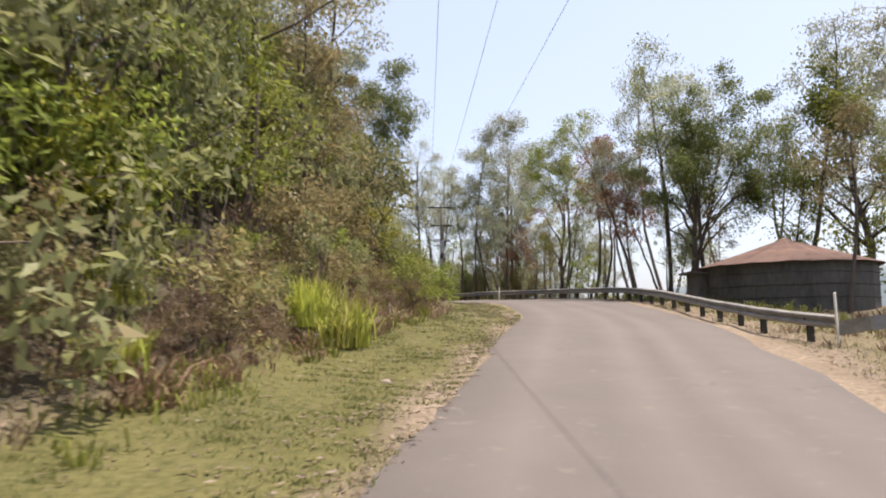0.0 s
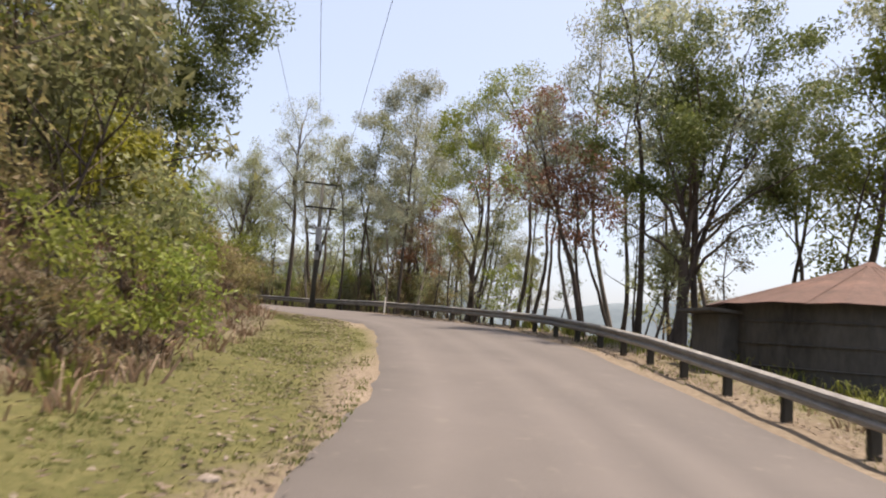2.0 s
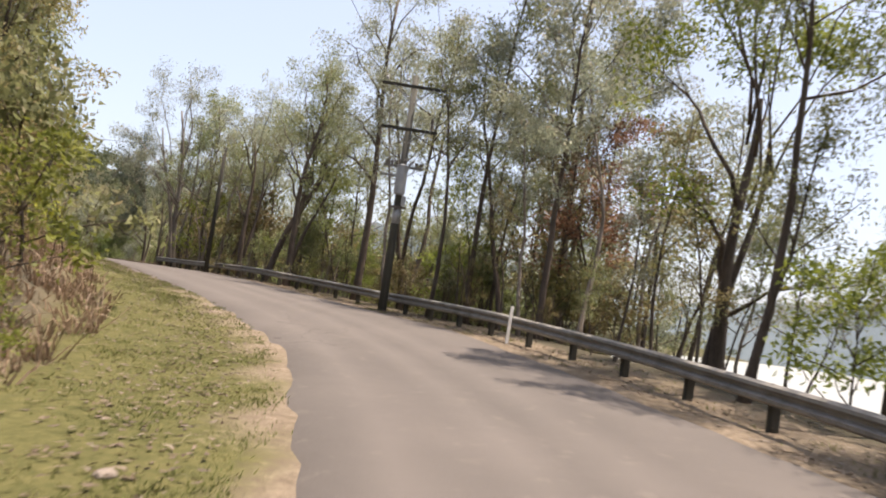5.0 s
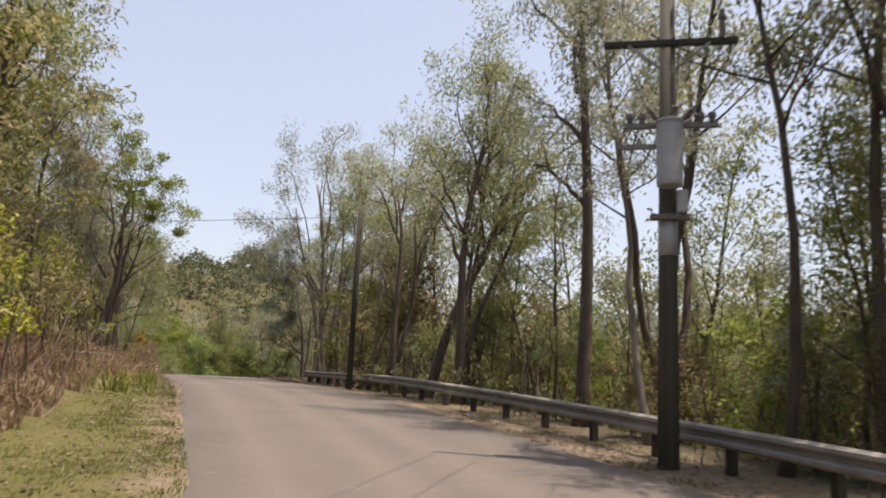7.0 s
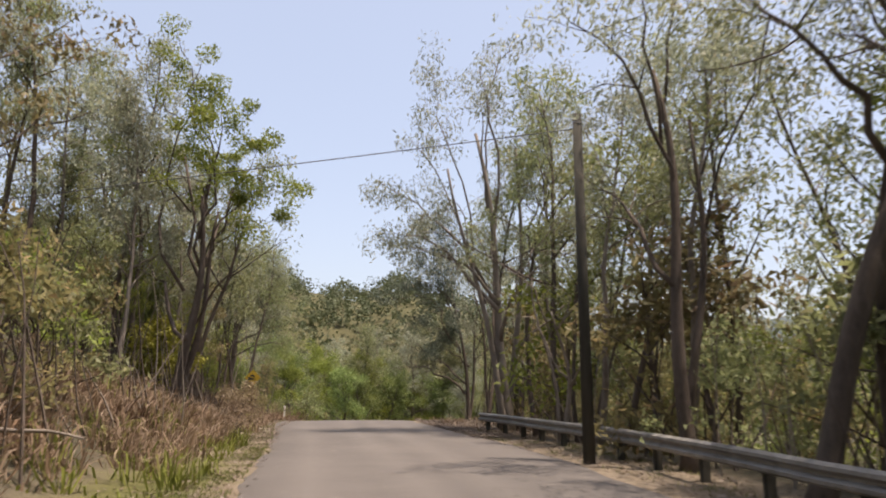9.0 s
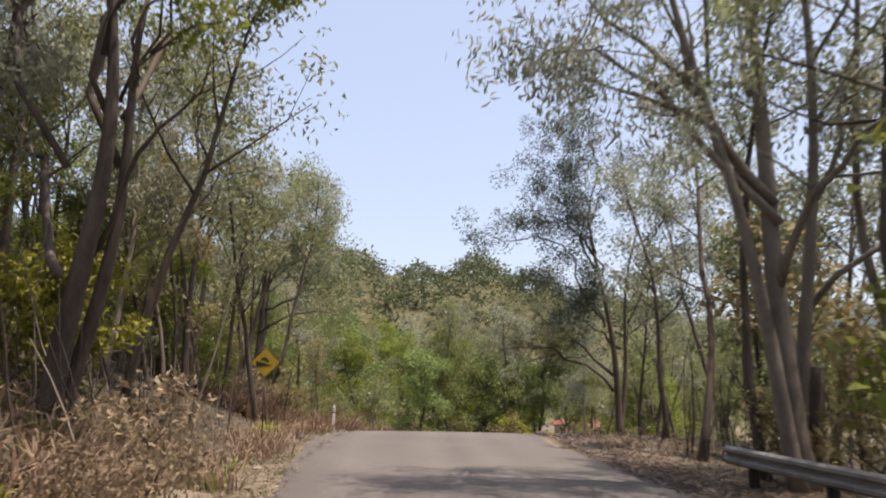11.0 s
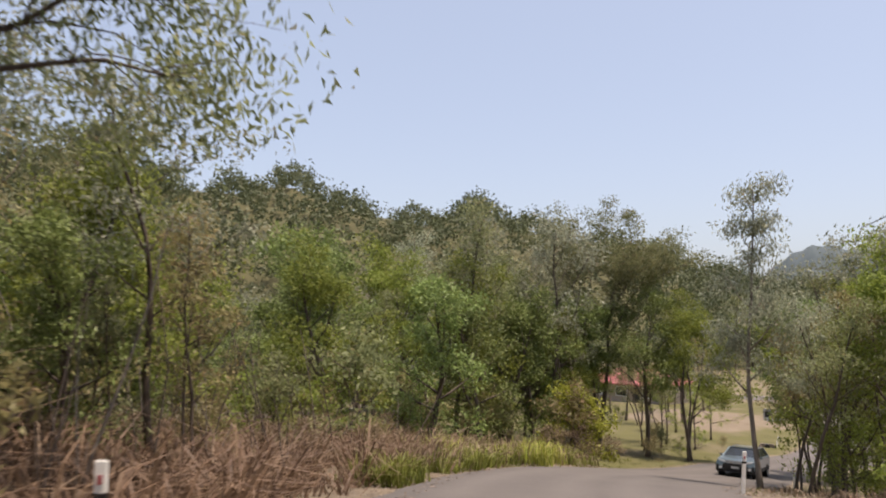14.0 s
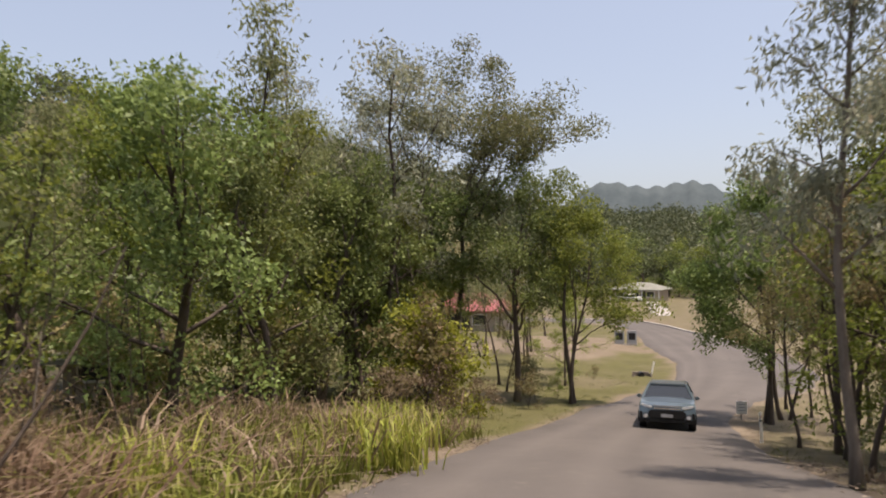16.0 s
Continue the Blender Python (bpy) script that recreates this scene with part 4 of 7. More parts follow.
# behind and around the descent
for i in range(28):
    x, y = r2.uniform(-36, 0), r2.uniform(104, 178)
    s, lat, _ = stations(x, y)
    if lat[0] > 7 and y > 100 - x * 0.2:
        plant(r2.choice(["mid_back", "dense_back", "mid_back", "tall_back"]), x, y, r2.uniform(0.55, 0.85), group="trees by the descent")
for i in range(20):
    x, y = r2.uniform(-105, -56), r2.uniform(104, 172)
    s, lat, _ = stations(x, y)
    if lat[0] < -11 and not bare(x, y):
        plant(r2.choice(["mid_back", "dense_back", "dense_back"]), x, y, r2.uniform(0.7, 1.1), group="trees by the descent")
for i in range(16):
    x, y = r2.uniform(-62, -50), r2.uniform(112, 137)
    s, lat, _ = stations(x, y)
    if lat[0] < -7:
        plant("shrub", x, y, r2.uniform(0.6, 1.1), group="scrub by the descent")
for x, y, sc in ((-49.6, 140.6, 0.42), (-48.9, 142.0, 0.36), (-50.8, 142.2, 0.5), (-49.2, 137.6, 0.4), (-49.8, 148, 0.4), (-48.6, 150.2, 0.35)):
    plant("shrub", x, y, sc, group="scrub by the descent")
for x, y, sc in ((-50.4, 130.6, 1.0), (-51.4, 129.2, 0.95), (-49.6, 132.2, 0.8), (-52.6, 131.0, 0.9)):
    plant("dead", x, y, sc, group="scrub by the descent")


for s in np.arange(66, 80, 2.3):
    x, y, _ = on_way(s, -r2.uniform(8.8, 10.5))
    plant("thicket", x, y, r2.uniform(1.05, 1.4), group="trees on the bank")
for i in range(26):
    x, y, _ = on_way(r2.uniform(108, 126), -r2.uniform(6, 12))
    if not bare(x, y):
        plant("dead", x, y, r2.uniform(0.6, 1.0), group="scrub by the descent")
for s in np.arange(56, 80, 2.9):
    x, y, _ = on_way(s, -r2.uniform(8.8, 11.5))
    plant("bank" if r2.random() < 0.75 else "mid", x, y, r2.uniform(1.0, 1.35), group="trees on the bank")
for s, lat, sc in ((91, 6.2, 0.85), (95.5, 5.8, 0.8), (99.5, 5.6, 0.75), (103, 5.8, 0.7)):
    x, y, _ = on_way(s, lat)
    plant("tall", x, y, sc, group="roadside gum trees")
for i in range(46):
    x, y, _ = on_way(r2.uniform(98, 134), -r2.uniform(6.4, 15))
    if not bare(x, y):
        plant(r2.choice(["dead", "dead", "shrub"]), x, y, r2.uniform(0.35, 0.75), group="scrub by the descent")
for s in np.arange(99, 119, 2.6):
    x, y, _ = on_way(s, -r2.uniform(7.5, 13))
    if not bare(x, y):
        plant(r2.choice(["mid", "tall"]), x, y, r2.uniform(0.75, 0.95), group="trees on the bank")
for i in range(16):
    x, y, _ = on_way(r2.uniform(118, 136), -r2.uniform(11, 20))
    plant(r2.choice(["dense", "clumped"]), x, y, r2.uniform(0.5, 0.68), group="trees by the descent")
for s in np.arange(2, 135, 5.5):
    x, y, _ = on_way(s, -r2.uniform(7.0, 11))
    if not bare(x, y):
        plant("dead", x, y, r2.uniform(0.4, 0.8), group="scrub on the bank")
shaped("gum_tree", 501, -20.9, 91.9, ((-0.6, -1.6, 12.5), (1.0, -0.3, 12.0), (-1.2, -1.8, 10.5)),
       ((0, 0.45, -3.7, -4.0, 9.7, 1.2), (0, 0.4, -3.6, -3.7, 7.8, 1.0), (0, 0.42, -2.8, -3.0, 7.0, 0.8), (2, 0.6, -2.6, -3.8, 11.6, 1.0), (0, 0.7, 1.2, -2.2, 15.2, 1.0), (2, 0.7, -1.5, -3.7, 14.2, 1.0), (1, 0.7, 3.1, -0.9, 14.4, 1.0), (1, 0.55, 3.6, 0.4, 10.4, 0.9), (1, 0.8, 1.0, 2.6, 12.6, 0.8), (0, 0.6, -1.0, 1.6, 11.4, 0.8), (1, 0.45, 2.2, 1.6, 8.4, 0.7), (0, 0.75, 0.2, -2.6, 13.0, 1.0), (2, 0.5, -1.8, -2.6, 9.6, 0.9), (1, 0.85, 2.0, -1.8, 12.8, 1.0), (0, 0.3, 2.4, -2.6, 6.0, 0.0), (1, 0.3, 4.0, 2.0, 5.4, 0.0), (0, 0.85, -0.6, -0.6, 15.8, 0.8)),
       0.22, "pale", (0.22, 0.06), 74, 0.62, 0.9, "large pale gum tree with drooping foliage beside the rail", BARK_PALE, 6, "roadside gum trees")
shaped("gum_tree", 505, -7.2, 75.6, ((0.35, 0.1, 9.4), (1.6, 0.7, 6.8)),
       ((0, 0.6, -1.5, -0.6, 8.8, 1.0), (0, 0.72, 1.5, 0.4, 10.0, 1.0), (0, 0.85, -0.8, 0.6, 11.4, 1.0), (0, 0.92, 0.9, -0.7, 12.2, 1.0), (0, 0.62, -0.6, 1.9, 9.0, 0.9), (0, 0.78, 2.2, -0.3, 9.2, 0.9), (1, 0.95, 2.1, 1.0, 8.4, 0.8), (1, 0.8, 2.4, 0.2, 7.0, 0.7), (0, 0.95, 0.2, 0.4, 12.8, 0.9), (0, 0.5, -1.2, 0.6, 6.4, 0.0)),
       0.2, "gum", (0.15, 0.055), 84, 0.62, 0.6, "dark-stemmed gum tree forking low behind the rail", None, 6, "roadside gum trees")
shaped("gum_tree", 506, -9.3, 78.2, ((2.1, 0.9, 7.4),),
       ((0, 0.97, 6.4, 2.9, 8.9, 0.9), (0, 0.93, 4.9, 2.2, 7.6, 0.8), (0, 0.9, 2.8, 1.3, 11.0, 1.0), (0, 0.95, 5.0, 2.3, 11.6, 1.0), (0, 0.8, 0.8, 0.4, 9.8, 0.9), (0, 0.75, -0.6, -0.4, 8.4, 0.9), (0, 0.97, 4.0, 0.8, 10.2, 0.9), (0, 0.96, 6.0, 1.4, 10.4, 0.9), (0, 0.9, 1.8, 2.6, 10.0, 0.9), (0, 0.94, 5.6, 3.6, 7.4, 0.8), (0, 0.7, 3.0, 0.2, 6.6, 0.0)),
       0.2, "gum", (0.15, 0.055), 84, 0.62, 0.6, "leaning gum tree with a long arching limb behind the rail", None, 7, "roadside gum trees", 0.035, 0.3)
shaped("gum_tree", 516, -2.55, 71.3, ((0.1, 0.1, 14.5),),
       ((0, 0.5, -1.9, 0.6, 9.0, 0.8), (0, 0.58, 1.6, -0.6, 10.4, 0.9), (0, 0.66, -2.2, -0.8, 12.0, 1.0), (0, 0.72, 1.9, 1.0, 12.8, 1.0), (0, 0.8, -1.4, 1.4, 13.8, 1.0), (0, 0.86, 1.6, -1.2, 14.6, 1.0), (0, 0.92, -0.9, -0.8, 15.6, 1.0), (0, 0.97, 0.6, 0.5, 16.4, 1.0), (0, 0.62, 0.2, -2.0, 11.4, 0.9), (0, 0.4, -1.2, -0.6, 6.6, 0.0)),
       0.2, "pale", (0.16, 0.055), 84, 0.62, 0.6, "straight-stemmed gum tree behind the rail", None, 6, "roadside gum trees")
shaped("gum_tree", 507, -11.6, 80.8, ((-0.3, -0.4, 9.0), (0.7, 0.4, 8.0)),
       ((0, 0.6, -1.8, -1.8, 9.6, 0.9), (0, 0.8, -0.4, -1.4, 11.0, 0.9), (0, 0.9, 0.2, 0.8, 11.8, 0.9), (1, 0.7, 2.2, -0.4, 8.8, 0.9), (1, 0.85, 1.6, 1.4, 10.0, 0.9), (0, 0.45, -2.0, 0.6, 6.2, 0.0)),
       0.18, "pale", (0.17, 0.06), 70, 0.6, 0.6, "slender dark-stemmed gum tree behind the rail", None, 6, "roadside gum trees")
shaped("broadleaf_tree", 508, -53.4, 139.4, ((0.7, 0.3, 10.0), (-0.6, -0.2, 10.4)),
       ((0, 0.8, 5.6, 2.2, 12.4, 1.1), (0, 0.84, 4.6, 1.8, 13.2, 1.1), (0, 0.82, 3.6, 0.6, 12.2, 1.1), (0, 0.9, 2.4, 1.0, 14.4, 1.2), (1, 0.92, 0.4, 0.1, 15.2, 1.2), (1, 0.85, -1.6, -0.6, 14.8, 1.2), (1, 0.8, -3.3, -1.2, 14.0, 1.1), (0, 0.8, 2.8, -0.8, 11.8, 1.0), (1, 0.75, -1.2, 1.6, 13.0, 1.0), (0, 0.82, 1.5, 2.5, 12.8, 1.0), (0, 0.9, 3.8, 2.6, 13.6, 1.0), (1, 0.7, -2.4, 0.4, 11.8, 1.0), (0, 0.62, 3.4, 0.8, 9.4, 0.3)),
       0.2, "gum", (0.17, 0.09), 150, 0.95, 0.1, "spreading green tree with a flat-topped crown", None, 7, "trees by the descent")
shaped("broadleaf_tree", 517, -50.3, 139.8, ((0.2, 0.1, 8.2),),
       ((0, 0.45, -2.1, -0.6, 6.0, 1.0), (0, 0.5, 2.0, 0.8, 6.2, 1.0), (0, 0.6, -2.3, -0.9, 7.6, 1.1), (0, 0.65, 2.1, 0.4, 7.8, 1.1), (0, 0.75, -1.5, 0.6, 9.2, 1.1), (0, 0.85, 1.0, -0.4, 9.8, 1.1), (0, 0.95, 0.0, 0.2, 10.4, 1.1), (0, 0.55, 0.2, -2.0, 6.6, 1.0), (0, 0.7, 0.4, 2.0, 8.0, 1.0), (0, 0.42, 1.4, -1.2, 5.0, 0.8)),
       0.17, "dark", (0.16, 0.09), 150, 0.72, 0.1, "dark green tree with a full crown on a straight stem", None, 5, "trees by the descent")
shaped("broadleaf_tree", 518, -47.9, 140.8, ((-0.6, 0.2, 7.4), (0.7, 0.1, 7.0), (0.1, -0.4, 6.6)),
       ((0, 0.6, -1.9, 0.0, 6.2, 1.0), (1, 0.6, 2.3, 0.9, 5.4, 1.1), (1, 0.7, 1.9, 0.6, 7.2, 1.1), (0, 0.8, -1.2, -0.2, 8.4, 1.1), (0, 0.92, -0.4, 0.4, 10.0, 1.0), (1, 0.9, 0.8, 0.2, 8.8, 1.1), (2, 0.8, 0.2, -1.5, 6.8, 1.0), (2, 0.9, 0.4, -0.6, 8.2, 1.0), (1, 0.5, 1.8, -0.2, 4.4, 0.8), (0, 0.55, -0.8, 1.4, 5.6, 0.9), (1, 0.45, 2.7, 0.8, 4.0, 0.8)),
       0.13, "lush", (0.16, 0.09), 140, 0.66, 0.1, "bright green tree with several slim stems", None, 5, "trees by the descent")
shaped("gum_tree", 515, -39.9, 138.6, ((-0.3, 0.0, 7.4), (0.5, -0.3, 7.0)),
       ((0, 0.5, -2.2, -0.5, 4.6, 1.0), (0, 0.6, -2.5, -0.2, 6.0, 1.1), (0, 0.42, -1.5, -0.8, 3.6, 0.8), (0, 0.7, -1.9, 0.2, 7.4, 1.1), (0, 0.9, -0.9, -0.3, 8.8, 1.1), (1, 0.9, 0.6, 0.4, 9.4, 1.1), (1, 0.8, 2.0, -0.5, 8.4, 1.0), (1, 0.7, 2.3, 0.6, 6.6, 1.0), (0, 0.55, -0.8, 1.8, 6.0, 0.9), (0, 0.6, -0.6, -1.9, 6.2, 1.0), (1, 0.6, 1.2, -1.8, 5.4, 0.9)),
       0.13, "dark", (0.16, 0.085), 230, 0.66, 0.3, "dark leafy tree overhanging the foot of the descent", None, 5, "trees by the descent")
shaped("gum_tree", 502, -30.6, 83.6, ((1.5, -0.1, 8.2), (2.0, 0.3, 7.4)),
       ((1, 0.8, 3.9, 1.0, 8.4, 1.2), (1, 0.75, 3.9, 1.3, 7.0, 1.0), (1, 0.9, 3.4, 0.6, 9.6, 1.2), (0, 0.8, 2.3, -0.5, 11.0, 1.2), (0, 0.7, 1.5, -0.8, 9.4, 1.0), (0, 0.8, 0.5, -1.8, 11.4, 1.1), (0, 0.9, 1.3, -2.0, 13.8, 1.2), (1, 0.85, 2.7, 0.3, 8.4, 0.9), (0, 0.5, -1.8, 1.0, 10.4, 1.0), (0, 0.55, -2.0, -1.8, 9.8, 1.0), (0, 0.7, 0.0, 2.4, 10.2, 1.0), (0, 0.95, 2.2, -1.2, 12.8, 1.1), (0, 0.3, -2.6, -0.6, 6.2, 0.0), (1, 0.4, 3.4, 0.9, 5.9, 0.0)),
       0.22, "lush", (0.15, 0.085), 150, 0.5, 0.1, "leafy gum tree with forked dark limbs and rounded clumps", None, 3, "roadside gum trees", 0.05)
# this crown's shade is part of its dark leaf colour
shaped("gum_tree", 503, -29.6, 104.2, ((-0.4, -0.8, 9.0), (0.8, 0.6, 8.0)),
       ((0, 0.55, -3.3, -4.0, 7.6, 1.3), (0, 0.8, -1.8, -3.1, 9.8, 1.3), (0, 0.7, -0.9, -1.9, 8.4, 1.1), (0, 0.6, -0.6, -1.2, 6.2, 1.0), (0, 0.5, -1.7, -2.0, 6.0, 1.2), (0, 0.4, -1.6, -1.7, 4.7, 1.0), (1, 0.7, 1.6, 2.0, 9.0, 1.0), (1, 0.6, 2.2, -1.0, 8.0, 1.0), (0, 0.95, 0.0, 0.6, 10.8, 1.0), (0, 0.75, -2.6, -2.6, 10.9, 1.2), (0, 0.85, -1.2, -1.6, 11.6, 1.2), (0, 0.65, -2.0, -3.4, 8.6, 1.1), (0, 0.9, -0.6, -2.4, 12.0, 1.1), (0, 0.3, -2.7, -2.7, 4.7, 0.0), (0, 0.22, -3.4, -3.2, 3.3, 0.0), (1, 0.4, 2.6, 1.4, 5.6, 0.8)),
       0.15, "shade", (0.13, 0.048), 150, 0.58, 0.5, "spreading gum tree with hanging clumps of leaves coloured dark as in shade", None, 8, "roadside gum trees", 0.045)
shaped("gum_tree", 504, -42.0, 96.4, ((-0.6, 2.0, 9.0), (-1.6, 0.6, 8.0), (0.6, 1.2, 8.6)),
       ((0, 0.6, 1.6, 4.2, 7.4, 0.8), (0, 0.5, 1.4, 3.6, 5.6, 0.7), (0, 0.7, 0.8, 3.6, 9.4, 0.8), (0, 0.9, -0.4, 2.8, 10.8, 0.9), (1, 0.7, -2.6, 1.4, 9.0, 0.8), (1, 0.8, -2.0, -0.6, 9.6, 0.8), (2, 0.7, 1.4, 1.8, 10.0, 0.8), (2, 0.6, 2.0, 2.2, 8.4, 0.7), (0, 0.4, 1.8, 3.4, 4.4, 0.3), (1, 0.5, -2.8, 2.4, 6.8, 0.7)),
       0.17, "gum", (0.17, 0.06), 190, 0.74, 0.8, "dark-stemmed gum tree leaning over the slope", None, 6, "roadside gum trees")
for i in range(34):
    x, y, _ = on_way(r2.uniform(104, 130), -r2.uniform(9, 20))
    plant(r2.choice(["dense", "shrub", "dense"]), x, y, r2.uniform(0.35, 0.55), group="scrub by the descent")
for x, y, sc in ((-58, 166, 0.8), (-61, 172, 0.8), (-55, 161, 0.7), (-60, 160, 0.8), (-64, 166, 0.8), (-57, 174, 0.7)):
    plant("mid_back", x, y, sc, group="trees by the descent")


# belt of trees behind the far house
for i in range(30):
    x, y = -100 + 2.9 * i + r2.uniform(-1.5, 1.5), r2.uniform(274, 292) - 22 * (i > 23)
    plant(r2.choice(["dense_back", "dense_back", "tall_back", "dense_back"]), x, y, r2.uniform(1.0, 1.6), group="trees behind the house")


# shade trees on the slope beside the crest
for kind, s, lat, sc in (("feather", 97.5, -8.8, 1.05), ("clumped", 101, -9.6, 0.8), ("feather", 104.5, -8.6, 1.0), ("clumped", 108, -9.8, 0.78)):
    x, y, _ = on_way(s, lat)
    plant(kind, x, y, sc, group="trees on the bank")
# wood behind the end of the rail
r3 = np.random.default_rng(77)
for i in range(5):
    x, y, _ = on_way(r3.uniform(80, 101), r3.uniform(5.7, 11))
    if math.hypot(x + 13.8, y - 81) > 1.5:
        plant(r3.choice(["mid", "tall", "mid"]), x, y, r3.uniform(0.7, 0.95), group="woodland below the road")
for i in range(4):
    x, y, _ = on_way(r3.uniform(78, 104), r3.uniform(7.5, 13))
    plant("bank", x, y, r3.uniform(0.7, 1.0), group="woodland below the road")

for i in range(13):
    x, y, _ = on_way(r3.uniform(60, 78), r3.uniform(8.5, 17))
    plant(r3.choice(["bank", "mid"]), x, y, r3.uniform(0.7, 1.0), group="woodland below the road")


# trees by the first bend, with their own shapes
shaped("gum_tree", 511, 13.4, 38.4, ((0.2, -0.2, 6.0), (1.2, -0.6, 6.2)),
       ((0, 0.62, -2.4, 1.6, 6.9, 0.9), (0, 0.72, -1.6, 1.0, 8.8, 1.0), (0, 0.9, 0.2, -0.4, 11.0, 1.0), (1, 0.9, 1.6, -1.4, 11.6, 1.1), (1, 0.85, 3.0, -2.2, 10.5, 1.1), (1, 0.7, 4.3, -2.0, 8.9, 1.1), (1, 0.62, 4.7, -1.4, 6.9, 1.0), (1, 0.6, 3.5, -3.0, 6.3, 0.8), (0, 0.95, 2.0, 0.8, 9.7, 1.0), (0, 0.8, 0.6, 1.8, 8.7, 0.9), (0, 0.85, -0.7, -1.6, 9.9, 1.0), (1, 0.75, 2.5, -1.0, 7.7, 0.9), (0, 0.5, -1.6, 2.0, 4.6, 0.0), (1, 0.5, 2.8, -0.4, 4.8, 0.3),
        (0, 0.75, -2.2, 0.2, 5.8, 0.9), (1, 0.7, 3.7, -0.8, 5.6, 0.9), (0, 0.8, -0.6, -2.2, 6.8, 1.0), (1, 0.8, 2.2, -2.6, 7.4, 1.0), (0, 0.7, 0.6, 2.2, 6.6, 0.8), (1, 0.95, 0.8, -0.6, 8.4, 1.0)),
       0.25, "dark", (0.15, 0.07), 190, 0.6, 0.2, "large dark-stemmed tree with a wide layered crown", None, 6, "roadside gum trees")
shaped("gum_tree", 512, 9.1, 55.3, ((0.0, -0.4, 7.0), (0.9, -0.2, 6.4)),
       ((0, 0.8, -2.3, -0.9, 9.4, 1.0), (0, 0.9, -1.7, -1.6, 11.4, 1.1), (0, 0.95, -0.2, -1.6, 12.6, 1.1), (1, 0.9, 1.3, -1.8, 12.4, 1.0), (1, 0.85, 2.5, -1.4, 10.6, 1.0), (1, 0.8, 3.0, -0.6, 8.6, 0.9), (0, 0.62, -2.2, 0.4, 7.4, 0.6), (0, 0.85, 0.4, 1.5, 11.2, 1.0), (1, 0.7, 1.8, 1.6, 9.6, 0.9), (1, 0.3, 2.2, -0.8, 2.6, 0.3), (0, 0.35, -1.6, -1.0, 4.6, 0.2)),
       0.2, "lush", (0.15, 0.075), 170, 0.6, 0.1, "dark-stemmed gum tree with a fresh green rounded crown", None, 6, "roadside gum trees")
shaped("gum_tree", 513, 6.6, 67.2, ((-0.7, -1.0, 15.0), (0.5, -0.6, 12.0)),
       ((0, 0.55, -3.8, -1.6, 12.4, 1.0), (0, 0.62, -3.6, -2.4, 15.2, 1.0), (0, 0.75, -2.6, -1.2, 17.4, 1.1), (0, 0.9, -1.4, -1.6, 18.6, 1.1), (0, 0.95, 0.2, -0.8, 18.4, 1.1), (1, 0.9, 1.6, -0.4, 16.8, 1.1), (1, 0.85, 2.8, -1.4, 14.8, 1.0), (1, 0.75, 3.0, 0.2, 12.6, 1.0), (0, 0.6, -1.8, 1.8, 13.4, 0.9), (1, 0.8, 1.4, 2.0, 14.6, 0.9), (0, 0.8, -0.8, -3.0, 15.6, 1.0), (1, 0.65, 1.0, -2.4, 12.0, 0.9), (0, 0.5, -2.4, -0.6, 10.2, 0.7)),
       0.22, "pale", (0.19, 0.075), 170, 0.75, 0.5, "tall gum tree with an oval crown on a bare stem", BARK_PALE, 7, "roadside gum trees")
shaped("gum_tree", 514, -5.4, 44.8, ((0.3, -0.2, 9.0), (0.9, -0.6, 8.0)),
       ((1, 0.7, 3.0, -1.4, 8.6, 1.1), (1, 0.8, 2.7, -1.6, 10.4, 1.1), (0, 0.9, 2.2, -1.4, 12.4, 1.1), (0, 0.85, 0.2, -1.8, 13.4, 1.1), (1, 0.6, 2.4, -1.8, 6.8, 1.0), (0, 0.7, -2.2, -1.0, 11.4, 1.0), (0, 0.8, -0.8, 1.4, 12.8, 1.0), (0, 0.6, -1.8, -2.0, 9.0, 1.0), (1, 0.5, 1.6, -2.4, 5.2, 0.9), (1, 0.9, 1.8, 0.6, 11.2, 1.0), (0, 0.5, 0.6, -2.6, 7.4, 1.0)),
       0.2, "dark", (0.17, 0.09), 200, 0.78, 0.2, "dark dense-crowned gum tree high on the bank", None, 6, "trees on the bank")
for s in np.arange(3, 37, 2.1):
    x, y, _ = on_way(s, -r2.uniform(10.4, 13.0))
    plant(r2.choice(["thicket", "thicket", "mid"]), x, y, r2.uniform(1.15, 1.45), group="trees on the bank")
for i in range(60):
    s = r2.uniform(7, 42)
    x, y, _ = on_way(s, float(np.interp(s, [8, 20, 30, 40], [-7.4, -7.1, -5.9, -6.3])) - r2.gamma(1.3, 1.0))
    plant(r2.choice(["dead", "dead", "shrub"]), x, y, r2.uniform(0.3, 0.62), group="scrub on the bank")
# trees beside the descent, right of the road
for x, y, sc in ((-37.3, 124.4, 0.86), (-35.6, 124.0, 0.84), (-36.6, 128.4, 0.95), (-34.2, 127.0, 0.9), (-38.4, 131.4, 0.9), (-33.6, 122.0, 0.8), (-31.8, 125.2, 0.85), (-35.0, 131.0, 0.95)):
    plant("mid", x, y, sc, group="trees by the descent")
# canopy over the shaded slope beside the crest
for i in range(6):
    x, y, _ = on_way(r2.uniform(95, 116), -r2.uniform(8.5, 15))
    if not bare(x, y):
        plant(r2.choice(["tall", "tall", "sapling"]), x, y, r2.uniform(0.8, 1.05), group="trees on the bank")
